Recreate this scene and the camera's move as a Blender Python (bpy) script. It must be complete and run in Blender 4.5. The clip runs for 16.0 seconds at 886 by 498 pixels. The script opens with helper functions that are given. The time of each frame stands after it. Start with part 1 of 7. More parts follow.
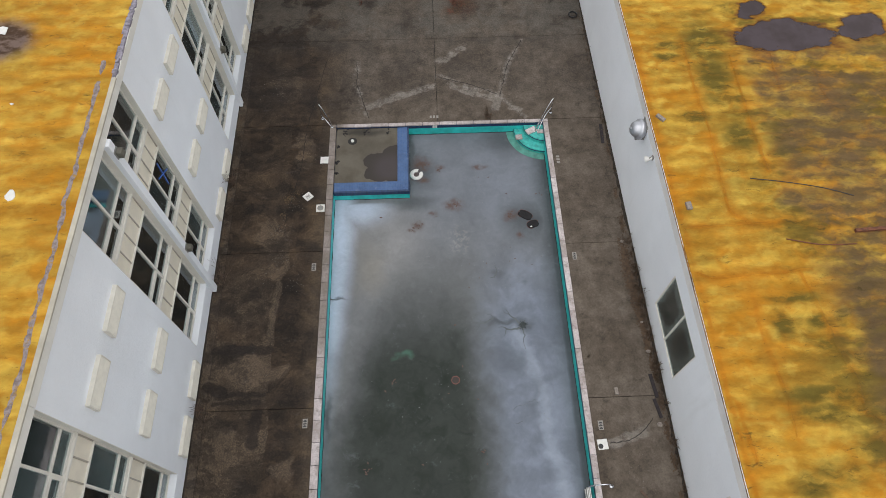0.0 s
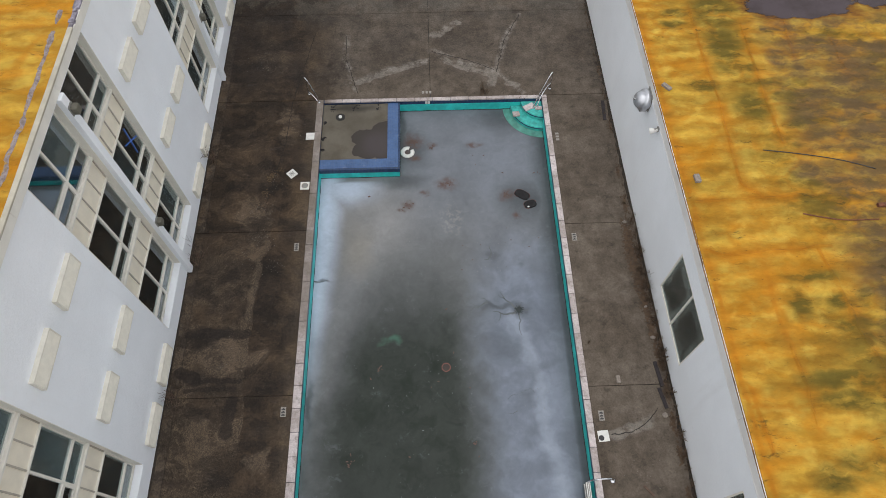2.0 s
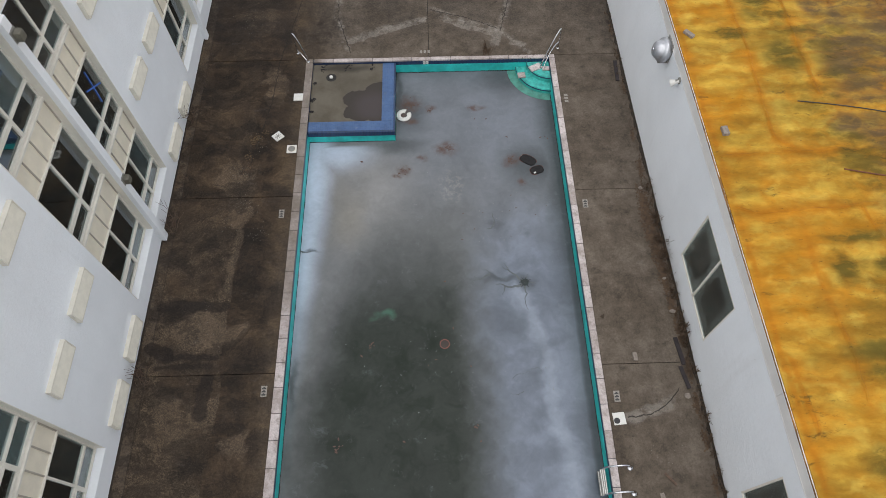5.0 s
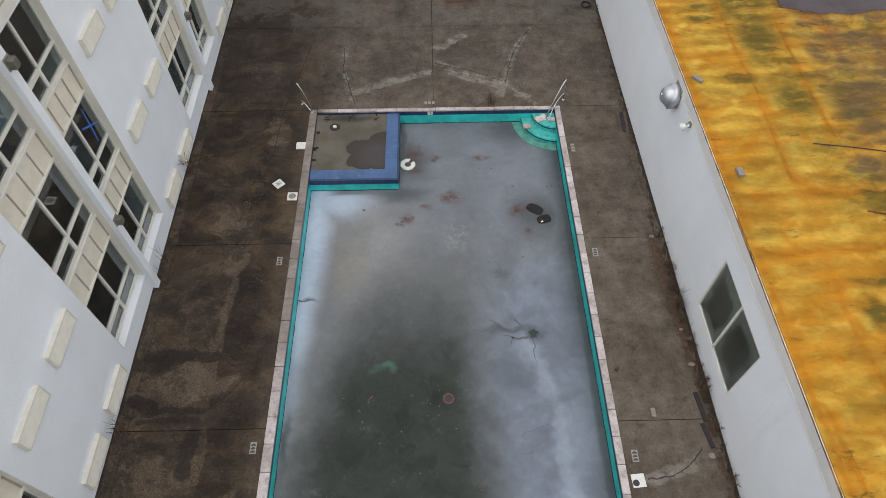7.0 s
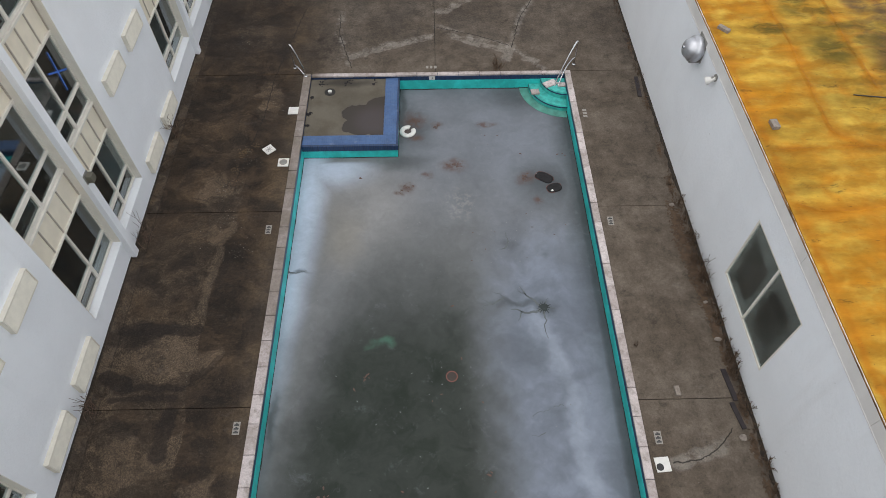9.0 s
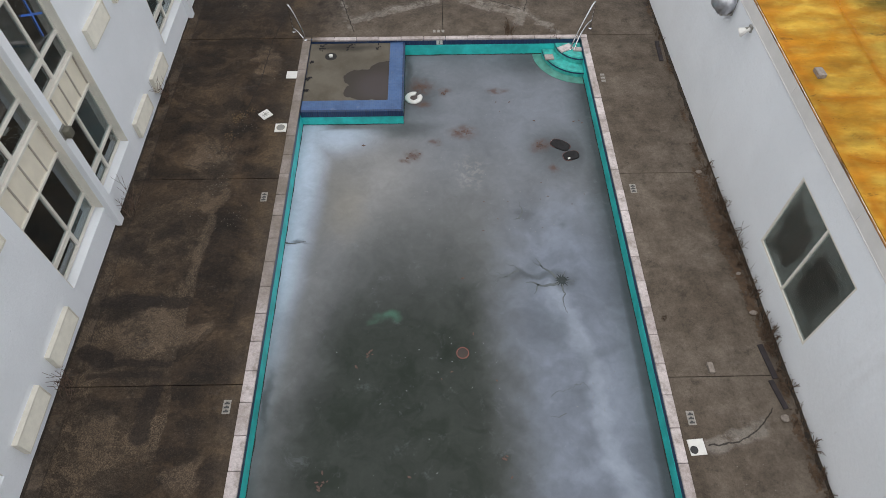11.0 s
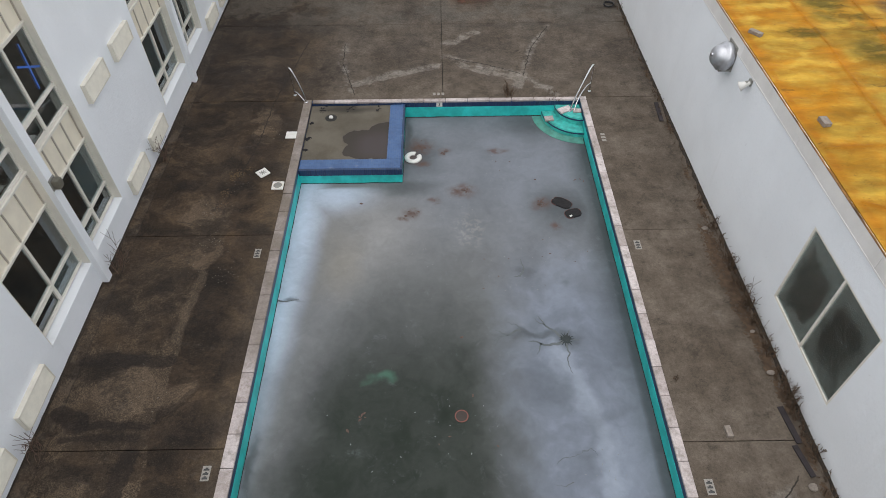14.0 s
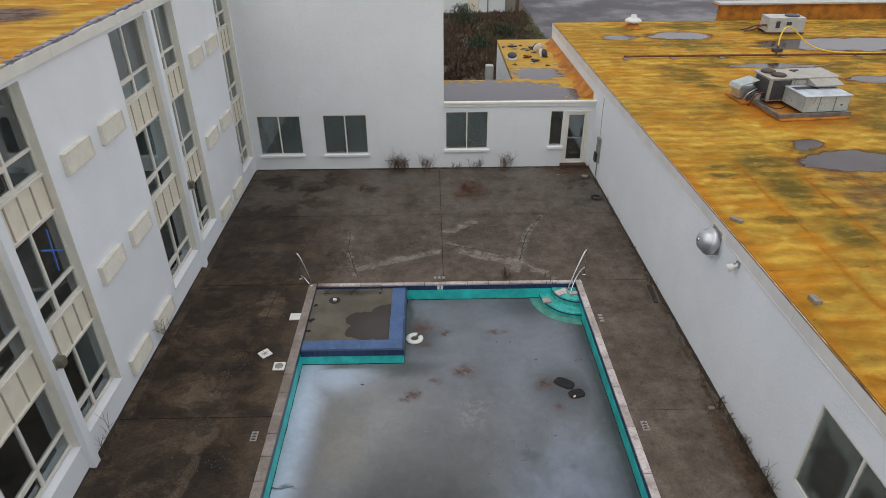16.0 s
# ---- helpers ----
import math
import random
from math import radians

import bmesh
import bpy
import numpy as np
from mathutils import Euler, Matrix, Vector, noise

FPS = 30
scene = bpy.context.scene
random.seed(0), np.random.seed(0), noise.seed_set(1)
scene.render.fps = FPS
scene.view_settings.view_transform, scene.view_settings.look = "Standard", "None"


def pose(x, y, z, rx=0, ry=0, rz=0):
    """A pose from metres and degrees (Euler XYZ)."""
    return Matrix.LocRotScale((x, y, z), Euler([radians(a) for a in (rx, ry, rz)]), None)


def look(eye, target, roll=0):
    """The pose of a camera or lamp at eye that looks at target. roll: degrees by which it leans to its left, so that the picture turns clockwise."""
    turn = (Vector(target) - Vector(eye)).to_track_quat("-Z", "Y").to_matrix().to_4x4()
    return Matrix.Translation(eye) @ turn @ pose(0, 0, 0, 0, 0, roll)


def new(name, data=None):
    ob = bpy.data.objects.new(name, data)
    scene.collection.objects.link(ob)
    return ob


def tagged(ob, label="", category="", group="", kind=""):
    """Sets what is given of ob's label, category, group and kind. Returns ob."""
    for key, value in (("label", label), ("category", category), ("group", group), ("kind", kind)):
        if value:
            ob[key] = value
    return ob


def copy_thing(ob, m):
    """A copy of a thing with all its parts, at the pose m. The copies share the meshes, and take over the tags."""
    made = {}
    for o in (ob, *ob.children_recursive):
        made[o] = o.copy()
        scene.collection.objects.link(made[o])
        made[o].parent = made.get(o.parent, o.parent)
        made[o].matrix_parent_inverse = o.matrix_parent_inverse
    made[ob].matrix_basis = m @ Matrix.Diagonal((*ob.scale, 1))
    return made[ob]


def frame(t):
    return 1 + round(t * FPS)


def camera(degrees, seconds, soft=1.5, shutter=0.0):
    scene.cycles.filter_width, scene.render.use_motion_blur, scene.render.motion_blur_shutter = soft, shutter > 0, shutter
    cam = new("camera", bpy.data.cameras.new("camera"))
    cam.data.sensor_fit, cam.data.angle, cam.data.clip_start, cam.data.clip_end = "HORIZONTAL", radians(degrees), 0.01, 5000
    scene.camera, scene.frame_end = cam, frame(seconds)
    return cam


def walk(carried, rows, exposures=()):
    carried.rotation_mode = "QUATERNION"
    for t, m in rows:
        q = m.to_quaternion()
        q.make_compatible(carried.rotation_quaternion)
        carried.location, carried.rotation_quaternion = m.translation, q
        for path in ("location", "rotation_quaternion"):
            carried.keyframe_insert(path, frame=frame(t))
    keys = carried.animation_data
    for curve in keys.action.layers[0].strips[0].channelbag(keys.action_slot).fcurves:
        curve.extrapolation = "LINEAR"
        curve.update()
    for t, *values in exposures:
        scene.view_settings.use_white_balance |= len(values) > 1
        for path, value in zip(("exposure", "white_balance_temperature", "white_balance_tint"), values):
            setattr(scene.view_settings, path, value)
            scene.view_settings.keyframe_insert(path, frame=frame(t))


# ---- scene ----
cam = camera(69.3, 16.0, 0.55)
METRES, EYE, TILT, LEAN, TURN = 8.0, 1.5, 0.0, 0.0, -1.3
PATH = [
    (0, (-0.009, 3.066, 19.41), (0.028, 4.015, 17.65), 0.1),
    (0.5, (-0.046, 3.017, 19.023), (-0.007, 3.974, 17.267), 0.4),
    (1, (-0.006, 3.052, 18.633), (0.027, 4.008, 16.877), 0.1),
    (1.5, (0.113, 3.022, 18.258), (0.145, 3.982, 16.504), 0.1),
    (2, (0.333, 2.992, 17.868), (0.365, 3.953, 16.114), 0.1),
    (2.5, (0.414, 2.945, 17.545), (0.445, 3.906, 15.792), 0.2),
    (3, (0.375, 2.889, 17.188), (0.406, 3.85, 15.434), 0.3),
    (3.5, (0.337, 2.869, 16.84), (0.365, 3.831, 15.087), 0.2),
    (5.25, (0.428, 3.023, 15.687), (0.456, 3.985, 13.934), 0.0),
    (5.8, (0.457, 3.071, 15.325), (0.472, 4.149, 13.64), -0.8),
    (6, (0.441, 2.926, 15.21), (0.46, 4.068, 13.568), -0.6),
    (6.5, (0.448, 2.835, 15.063), (0.466, 3.985, 13.426), -0.5),
    (7, (0.372, 2.853, 14.885), (0.396, 4.002, 13.249), -0.1),
    (7.5, (0.352, 2.866, 14.542), (0.376, 4.019, 12.907), -0.1),
    (8, (0.334, 2.918, 14.098), (0.357, 4.07, 12.463), -0.1),
    (8.5, (0.301, 2.894, 13.673), (0.324, 4.051, 12.041), -0.0),
    (9, (0.303, 2.91, 13.223), (0.327, 4.067, 11.592), -0.0),
    (11.5, (0.101, 3.012, 11.434), (0.119, 4.173, 9.806), -0.1),
    (12, (0.114, 3.036, 11.117), (0.13, 4.197, 9.489), -0.1),
    (12.5, (0.194, 3.066, 11.027), (0.2, 4.227, 9.398), -0.4),
    (13, (0.216, 3.082, 11.044), (0.222, 4.277, 9.441), -0.5),
    (13.5, (0.255, 3.026, 11.048), (0.261, 4.299, 9.505), -0.5),
    (14, (0.27, 2.957, 11.066), (0.277, 4.305, 9.589), -0.6),
    (14.5, (0.311, 2.894, 11.06), (0.316, 4.316, 9.655), -0.7),
    (15, (0.308, 2.86, 11.109), (0.314, 4.367, 9.794), -0.8),
    (15.5, (0.215, 2.799, 11.137), (0.232, 4.416, 9.959), -0.6),
    (16, (0.1, 2.702, 11.045), (0.13, 4.416, 10.015), -0.3),
]
walk(cam, [(t, look(eye, target, roll)) for t, eye, target, roll in PATH], exposures=[(0.0, 0.54), (6.0, 0.57), (11.5, 0.60), (12.5, 0.66), (14.0, 0.68), (15.0, 0.60), (16.0, 0.31)])

# ---------------------------------------------------------------- light
world = bpy.data.worlds.new("overcast_sky")
scene.world = world
world.use_nodes = True
wn, wl = world.node_tree.nodes, world.node_tree.links
sky = wn.new("ShaderNodeTexSky")
sky.sky_type = "NISHITA"
sky.sun_disc = False
sky.sun_elevation, sky.sun_rotation = radians(88), radians(100)
sky.air_density, sky.dust_density, sky.ozone_density = 1.0, 1.0, 1.0
hsv = wn.new("ShaderNodeHueSaturation")
hsv.inputs["Saturation"].default_value = 0.12
wl.new(sky.outputs[0], hsv.inputs["Color"])
wl.new(hsv.outputs[0], wn["Background"].inputs["Color"])
wn["Background"].inputs["Strength"].default_value = 0.15
sun = new("sun", bpy.data.lights.new("sun", "SUN"))
sun.data.energy, sun.data.angle, sun.data.color = 0.85, radians(80), (1.0, 0.97, 0.93)
sun.matrix_world = look((-9, -4, 30), (0, 10, 0))


# ---------------------------------------------------------------- materials
class Nodes:
    """A small writer of node graphs; every call returns an output socket."""

    def __init__(self, name):
        self.m = bpy.data.materials.new(name)
        self.m.use_nodes = True
        self.t = self.m.node_tree
        self.b = self.t.nodes["Principled BSDF"]
        self.co = self.add("ShaderNodeTexCoord").outputs["Object"]

    def add(self, kind, **attrs):
        n = self.t.nodes.new(kind)
        for k, v in attrs.items():
            setattr(n, k, v)
        return n

    def put(self, sock, v):
        if hasattr(v, "is_linked"):
            self.t.links.new(v, sock)
        else:
            sock.default_value = v if not isinstance(v, tuple) or len(v) != 3 or sock.type != "RGBA" else (*v, 1)

    def noise(self, scale, detail=4, rough=0.6, vec=None, stretch=None, distort=0.0):
        v = vec if vec is not None else self.co
        if stretch:
            v = self.math3("MULTIPLY", v, stretch)
        n = self.add("ShaderNodeTexNoise")
        self.put(n.inputs["Vector"], v)
        n.inputs["Scale"].default_value, n.inputs["Detail"].default_value, n.inputs["Roughness"].default_value = scale, detail, rough
        n.inputs["Distortion"].default_value = distort
        return n.outputs["Fac"]

    def noise3(self, scale, vec=None):
        n = self.add("ShaderNodeTexNoise")
        self.put(n.inputs["Vector"], vec if vec is not None else self.co)
        n.inputs["Scale"].default_value, n.inputs["Detail"].default_value = scale, 3
        return n.outputs["Color"]

    def voro(self, scale, feature="F1", vec=None):
        n = self.add("ShaderNodeTexVoronoi", feature=feature)
        self.put(n.inputs["Vector"], vec if vec is not None else self.co)
        n.inputs["Scale"].default_value = scale
        return n.outputs["Distance"]

    def math3(self, op, a, b):
        n = self.add("ShaderNodeVectorMath", operation=op)
        self.put(n.inputs[0], a)
        self.put(n.inputs[1], b)
        return n.outputs["Vector"]

    def math(self, op, a, b=0.0, clamp=False):
        n = self.add("ShaderNodeMath", operation=op, use_clamp=clamp)
        self.put(n.inputs[0], a)
        self.put(n.inputs[1], b)
        return n.outputs[0]

    def ramp(self, v, lo, hi, a=0.0, b=1.0, smooth=True):
        n = self.add("ShaderNodeMapRange", interpolation_type="SMOOTHSTEP" if smooth else "LINEAR")
        for k, x in zip(("Value", "From Min", "From Max", "To Min", "To Max"), (v, lo, hi, a, b)):
            self.put(n.inputs[k], x)
        return n.outputs["Result"]

    def mix(self, fac, a, b, mode="MIX"):
        n = self.add("ShaderNodeMix", data_type="RGBA", blend_type=mode)
        self.put(n.inputs["Factor"], fac)
        self.put(n.inputs[6], a)
        self.put(n.inputs[7], b)
        return n.outputs[2]

    def warped(self, amount, scale):
        w = self.math3("SUBTRACT", self.noise3(scale), (0.5, 0.5, 0.5))
        return self.math3("ADD", self.co, self.math3("MULTIPLY", w, (amount, amount, 0.0)))

    def blob(self, vec, cx, cy, rx, ry, soft=0.6):
        """1 inside an ellipse on the plan, falling to 0 outside it."""
        d = self.math3("MULTIPLY", self.math3("SUBTRACT", vec, (cx, cy, 0.0)), (1 / rx, 1 / ry, 0.0))
        n = self.add("ShaderNodeVectorMath", operation="LENGTH")
        self.put(n.inputs[0], d)
        return self.ramp(n.outputs["Value"], 1 + soft, 1 - soft, 0.0, 1.0)

    def seg(self, vec, a, b):
        """Distance on the plan from the segment a to b."""
        ab = Vector((b[0] - a[0], b[1] - a[1], 0.0))
        pa = self.math3("MULTIPLY", self.math3("SUBTRACT", vec, (a[0], a[1], 0.0)), (1.0, 1.0, 0.0))
        dot = self.add("ShaderNodeVectorMath", operation="DOT_PRODUCT")
        self.put(dot.inputs[0], pa)
        self.put(dot.inputs[1], tuple(ab / ab.length_squared))
        h = self.math("ADD", dot.outputs["Value"], 0.0, True)
        along = self.add("ShaderNodeVectorMath", operation="SCALE")
        self.put(along.inputs[0], tuple(ab))
        self.put(along.inputs["Scale"], h)
        n = self.add("ShaderNodeVectorMath", operation="LENGTH")
        self.put(n.inputs[0], self.math3("SUBTRACT", pa, along.outputs[0]))
        return n.outputs["Value"]

    def lines(self, vec, polylines):
        """Distance from the nearest of several polylines."""
        d = None
        for pts in polylines:
            for a, b in zip(pts, pts[1:]):
                e = self.seg(vec, a, b)
                d = e if d is None else self.math("MINIMUM", d, e)
        return d

    def axis(self, vec, i):
        n = self.add("ShaderNodeSeparateXYZ")
        self.put(n.inputs[0], vec)
        return n.outputs[i]

    def random(self):
        return self.add("ShaderNodeObjectInfo").outputs["Random"]

    def done(self, color, rough=0.7, metal=0.0, bump=None, strength=0.3, distance=0.02, spec=0.5):
        self.put(self.b.inputs["Base Color"], color)
        self.put(self.b.inputs["Roughness"], rough)
        self.put(self.b.inputs["Metallic"], metal)
        self.put(self.b.inputs["Specular IOR Level"], spec)
        if bump is not None:
            n = self.add("ShaderNodeBump")
            n.inputs["Strength"].default_value, n.inputs["Distance"].default_value = strength, distance
            self.put(n.inputs["Height"], bump)
            self.t.links.new(n.outputs[0], self.b.inputs["Normal"])
        return self.m


def plain(name, col, rough=0.6, metal=0.0, vary=0.15, scale=6.0, bump=0.15, grain=60.0):
    """Paint, metal or plastic with blotches, grain and a little relief."""
    g = Nodes(name)
    dark = tuple(c * (1 - vary) for c in col)
    light = tuple(min(1, c * (1 + vary)) for c in col)
    c = g.mix(g.ramp(g.noise(scale, 5), 0.3, 0.7), dark, light)
    fine = g.noise(grain, 3)
    c = g.mix(g.ramp(fine, 0.35, 0.75, 0.0, 0.25), c, dark)
    return g.done(c, g.ramp(g.noise(scale * 2), 0.3, 0.7, max(0.03, rough - 0.08), rough + 0.08), metal, fine, bump, 0.01)


def stucco(name, col, relief=0.25):
    g = Nodes(name)
    soft = g.noise(0.35, 5)
    c = g.mix(g.ramp(soft, 0.35, 0.7), tuple(v * 0.93 for v in col), col)
    drip = g.noise(2.2, 4, 0.6, None, (1.0, 1.0, 0.12))
    c = g.mix(g.ramp(drip, 0.58, 0.8, 0.0, 0.10), c, (0.45, 0.43, 0.40))
    grain = g.noise(14, 6, 0.7)
    c = g.mix(g.ramp(grain, 0.52, 0.72, 0.0, 0.12), c, (0.60, 0.62, 0.65))
    c = g.mix(g.ramp(g.noise(5.5, 7, 0.75), 0.66, 0.72, 0.0, 0.5), c, (0.50, 0.50, 0.49))
    rough = g.noise(9, 5, 0.7, None, (1, 1, 1.6))
    stroke = g.noise(3.6, 6, 0.72, None, (1.0, 0.6, 2.0))
    return g.done(c, 0.75, 0.0, g.math("ADD", rough, g.math("MULTIPLY", stroke, 1.4)), relief, 0.04, 0.3)


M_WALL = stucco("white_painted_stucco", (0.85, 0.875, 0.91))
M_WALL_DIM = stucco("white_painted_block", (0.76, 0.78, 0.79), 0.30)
M_CREAM = plain("cream_paint", (0.76, 0.70, 0.58), 0.5, 0, 0.06, 3, 0.05)
M_BATTEN_SHADE = plain("batten_shadow_taupe", (0.40, 0.365, 0.305), 0.6, 0, 0.1, 5, 0.05)
M_FRAME = plain("cream_window_frame", (0.72, 0.69, 0.62), 0.4, 0, 0.05, 5, 0.04)
M_VENT = plain("cream_vent_metal", (0.70, 0.665, 0.575), 0.5, 0, 0.07, 5, 0.06)
M_FLASH = plain("pale_flashing_paint", (0.72, 0.70, 0.68), 0.55, 0, 0.08, 1.5, 0.06)
M_SOFFIT = plain("fascia_paint", (0.74, 0.72, 0.66), 0.5, 0, 0.08, 1.5, 0.05)
M_MEMBRANE = plain("torn_roof_membrane", (0.22, 0.20, 0.24), 0.7, 0, 0.5, 9, 0.5, 30)
M_TEAL = plain("teal_pool_paint", (0.030, 0.53, 0.51), 0.45, 0, 0.22, 2.5, 0.15)
M_CHROME = plain("chrome", (0.62, 0.63, 0.65), 0.18, 1.0, 0.08, 8, 0.02)
M_ALU = plain("dull_aluminium", (0.50, 0.51, 0.54), 0.38, 0.75, 0.12, 6, 0.06)
M_GREYMETAL = plain("grey_painted_metal", (0.24, 0.235, 0.215), 0.5, 0.1, 0.15, 5, 0.08)
M_LAMPBOX = plain("olive_weathered_metal", (0.125, 0.118, 0.092), 0.55, 0.1, 0.25, 7, 0.15)
M_WHITEMETAL = plain("weathered_white_sheet_metal", (0.46, 0.46, 0.44), 0.45, 0.1, 0.14, 3, 0.08)
M_DARKMETAL = plain("dark_coil_metal", (0.06, 0.06, 0.065), 0.55, 0.3, 0.3, 14, 0.2)
M_RUST = plain("rusty_steel", (0.16, 0.06, 0.03), 0.8, 0.2, 0.4, 9, 0.4)
M_BLACK = plain("black_plastic", (0.02, 0.02, 0.022), 0.4, 0, 0.2, 8, 0.1)
M_WHITEPL = plain("white_plastic", (0.66, 0.65, 0.62), 0.4, 0, 0.06, 8, 0.05)
M_YELLOWHOSE = plain("yellow_gas_line", (0.75, 0.52, 0.05), 0.5, 0, 0.1, 8, 0.05)
M_BRICKGREY = plain("worn_concrete_block", (0.24, 0.205, 0.175), 0.85, 0, 0.25, 20, 0.4, 90)
M_TWIG = plain("dry_twig", (0.11, 0.07, 0.05), 0.9, 0, 0.3, 20, 0.3)
M_WEED = plain("dead_weed", (0.088, 0.056, 0.034), 0.9, 0, 0.35, 8, 0.2)
M_LEAF = plain("wet_dead_leaf", (0.095, 0.056, 0.044), 0.7, 0, 0.35, 30, 0.2)
M_SHRUB = plain("dark_green_shrub", (0.04, 0.06, 0.03), 0.8, 0, 0.35, 6, 0.2)
M_BLUEPAINT = plain("blue_tape", (0.04, 0.14, 0.55), 0.5)
M_INTERIOR = plain("dim_interior_plaster", (0.29, 0.26, 0.235), 0.85, 0, 0.12, 1.5, 0.1)
M_CARPET = plain("brown_carpet", (0.17, 0.062, 0.038), 0.95, 0, 0.2, 4, 0.2)
M_CURTAIN = plain("dull_green_curtain", (0.22, 0.275, 0.26), 0.9, 0, 0.12, 3, 0.0, 12)
M_MARK = plain("worn_white_marking", (0.27, 0.25, 0.225), 0.7, 0, 0.25, 25, 0.1)
M_MARKDARK = plain("black_marking", (0.05, 0.05, 0.05), 0.7)
M_TIRE = plain("black_wet_rubber", (0.012, 0.011, 0.012), 0.9, 0, 0.3, 12, 0.3)
M_CRACK = plain("dark_crack", (0.025, 0.024, 0.022), 0.9)
M_ICECRACK = plain("dark_ice_crack", (0.085, 0.098, 0.104), 0.4)


def deck_concrete():
    g = Nodes("stained_deck_concrete")
    w = g.warped(1.4, 0.8)
    fine = g.warped(0.35, 2.5)
    patchy = g.math3("ADD", w, g.math3("MULTIPLY", g.math3("SUBTRACT", g.noise3(3.0), (0.5, 0.5, 0.5)), (0.7, 0.45, 0.0)))
    x = g.axis(g.warped(0.8, 0.9), 0)
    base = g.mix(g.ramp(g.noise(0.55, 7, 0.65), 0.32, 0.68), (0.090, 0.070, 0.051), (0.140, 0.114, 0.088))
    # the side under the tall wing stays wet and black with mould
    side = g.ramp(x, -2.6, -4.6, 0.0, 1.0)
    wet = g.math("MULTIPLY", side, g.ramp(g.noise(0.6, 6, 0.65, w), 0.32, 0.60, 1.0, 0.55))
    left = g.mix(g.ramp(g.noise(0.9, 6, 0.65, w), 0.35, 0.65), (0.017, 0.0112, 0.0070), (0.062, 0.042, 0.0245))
    # along the wall the top has worn down to the aggregate
    speck = g.ramp(g.noise(46, 4, 0.75), 0.40, 0.66)
    edge = g.ramp(g.math("ADD", g.axis(g.warped(0.5, 1.1), 0), g.math("MULTIPLY", g.noise(6, 4), 0.12)), -5.06, -5.10)
    agg = g.math("MULTIPLY", edge, g.math("MULTIPLY", g.ramp(g.noise(0.7, 6, 0.6, w), 0.40, 0.54, 0.25, 1.0), g.ramp(g.axis(g.co, 1), 14.5, 10.0, 0.25, 1.0)))
    left = g.mix(agg, left, g.mix(speck, (0.034, 0.0235, 0.0145), (0.145, 0.113, 0.078)))
    pale = None
    for cx, cy, rx, ry in ((-5.85, 9.45, 0.72, 0.50), (-4.98, 9.4, 0.26, 0.32), (-5.45, 14.1, 0.6, 0.9), (-4.5, 6.3, 0.40, 0.5), (-5.3, 12.9, 0.4, 0.6), (-5.6, 21.5, 0.7, 1.0), (-4.6, 17.9, 0.4, 0.9)):
        e = g.blob(patchy, cx, cy, rx, ry, 0.22)
        pale = e if pale is None else g.math("MAXIMUM", pale, e)
    left = g.mix(g.math("MULTIPLY", pale, g.ramp(speck, 0, 1, 0.25, 0.9)), left, (0.122, 0.094, 0.066))
    # bands that the runoff left across the slabs
    band = g.ramp(g.noise(0.75, 5, 0.6, fine, (0.45, 1.5, 1.0)), 0.525, 0.575, 0.0, 0.52)
    left = g.mix(band, left, (0.0175, 0.0125, 0.0090))
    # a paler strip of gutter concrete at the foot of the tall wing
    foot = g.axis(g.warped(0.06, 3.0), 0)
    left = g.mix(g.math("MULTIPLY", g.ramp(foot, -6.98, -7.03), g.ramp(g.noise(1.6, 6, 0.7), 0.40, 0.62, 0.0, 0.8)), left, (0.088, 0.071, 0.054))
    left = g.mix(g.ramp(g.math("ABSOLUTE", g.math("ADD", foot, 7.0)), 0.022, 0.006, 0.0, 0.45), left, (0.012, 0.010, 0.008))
    worn = g.noise(1.0, 8, 0.68, patchy, (1.0, 1.35, 1.0))
    left = g.mix(1.0, left, g.ramp(worn, 0.45, 0.53, 0.66, 1.22), "MULTIPLY")
    for a, b, wide in (((-6.95, 10.15), (-5.25, 10.1), 0.13), ((-7.0, 8.95), (-6.55, 8.75), 0.17), ((-6.6, 8.72), (-5.3, 8.66), 0.07), ((-6.8, 8.42), (-5.4, 8.45), 0.06), ((-5.45, 8.1), (-5.5, 7.2), 0.16)):
        left = g.mix(g.math("MULTIPLY", g.ramp(g.seg(g.warped(0.22, 3.0), a, b), wide + 0.05, wide - 0.02), 0.78), left, (0.014, 0.010, 0.008))
    rib = g.ramp(g.seg(g.warped(0.16, 2.5), (-5.12, 12.4), (-5.28, 10.6)), 0.15, 0.06)
    left = g.mix(g.math("MULTIPLY", rib, g.ramp(speck, 0, 1, 0.15, 0.75)), left, (0.165, 0.130, 0.092))
    # rust-brown bloom beside the coping
    left = g.mix(g.math("MULTIPLY", g.ramp(g.axis(g.warped(0.6, 1.0), 0), -4.55, -3.9), g.ramp(g.noise(0.9, 6, 0.66), 0.44, 0.60, 0.0, 0.6)), left, (0.085, 0.056, 0.026))
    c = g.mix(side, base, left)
    damp = g.math("MULTIPLY", g.ramp(g.axis(g.warped(1.5, 0.5), 1), 18.6, 21.5), g.ramp(g.noise(0.8, 6, 0.68), 0.32, 0.60, 0.62, 0.18))
    c = g.mix(damp, c, (0.036, 0.030, 0.026))
    dark = None
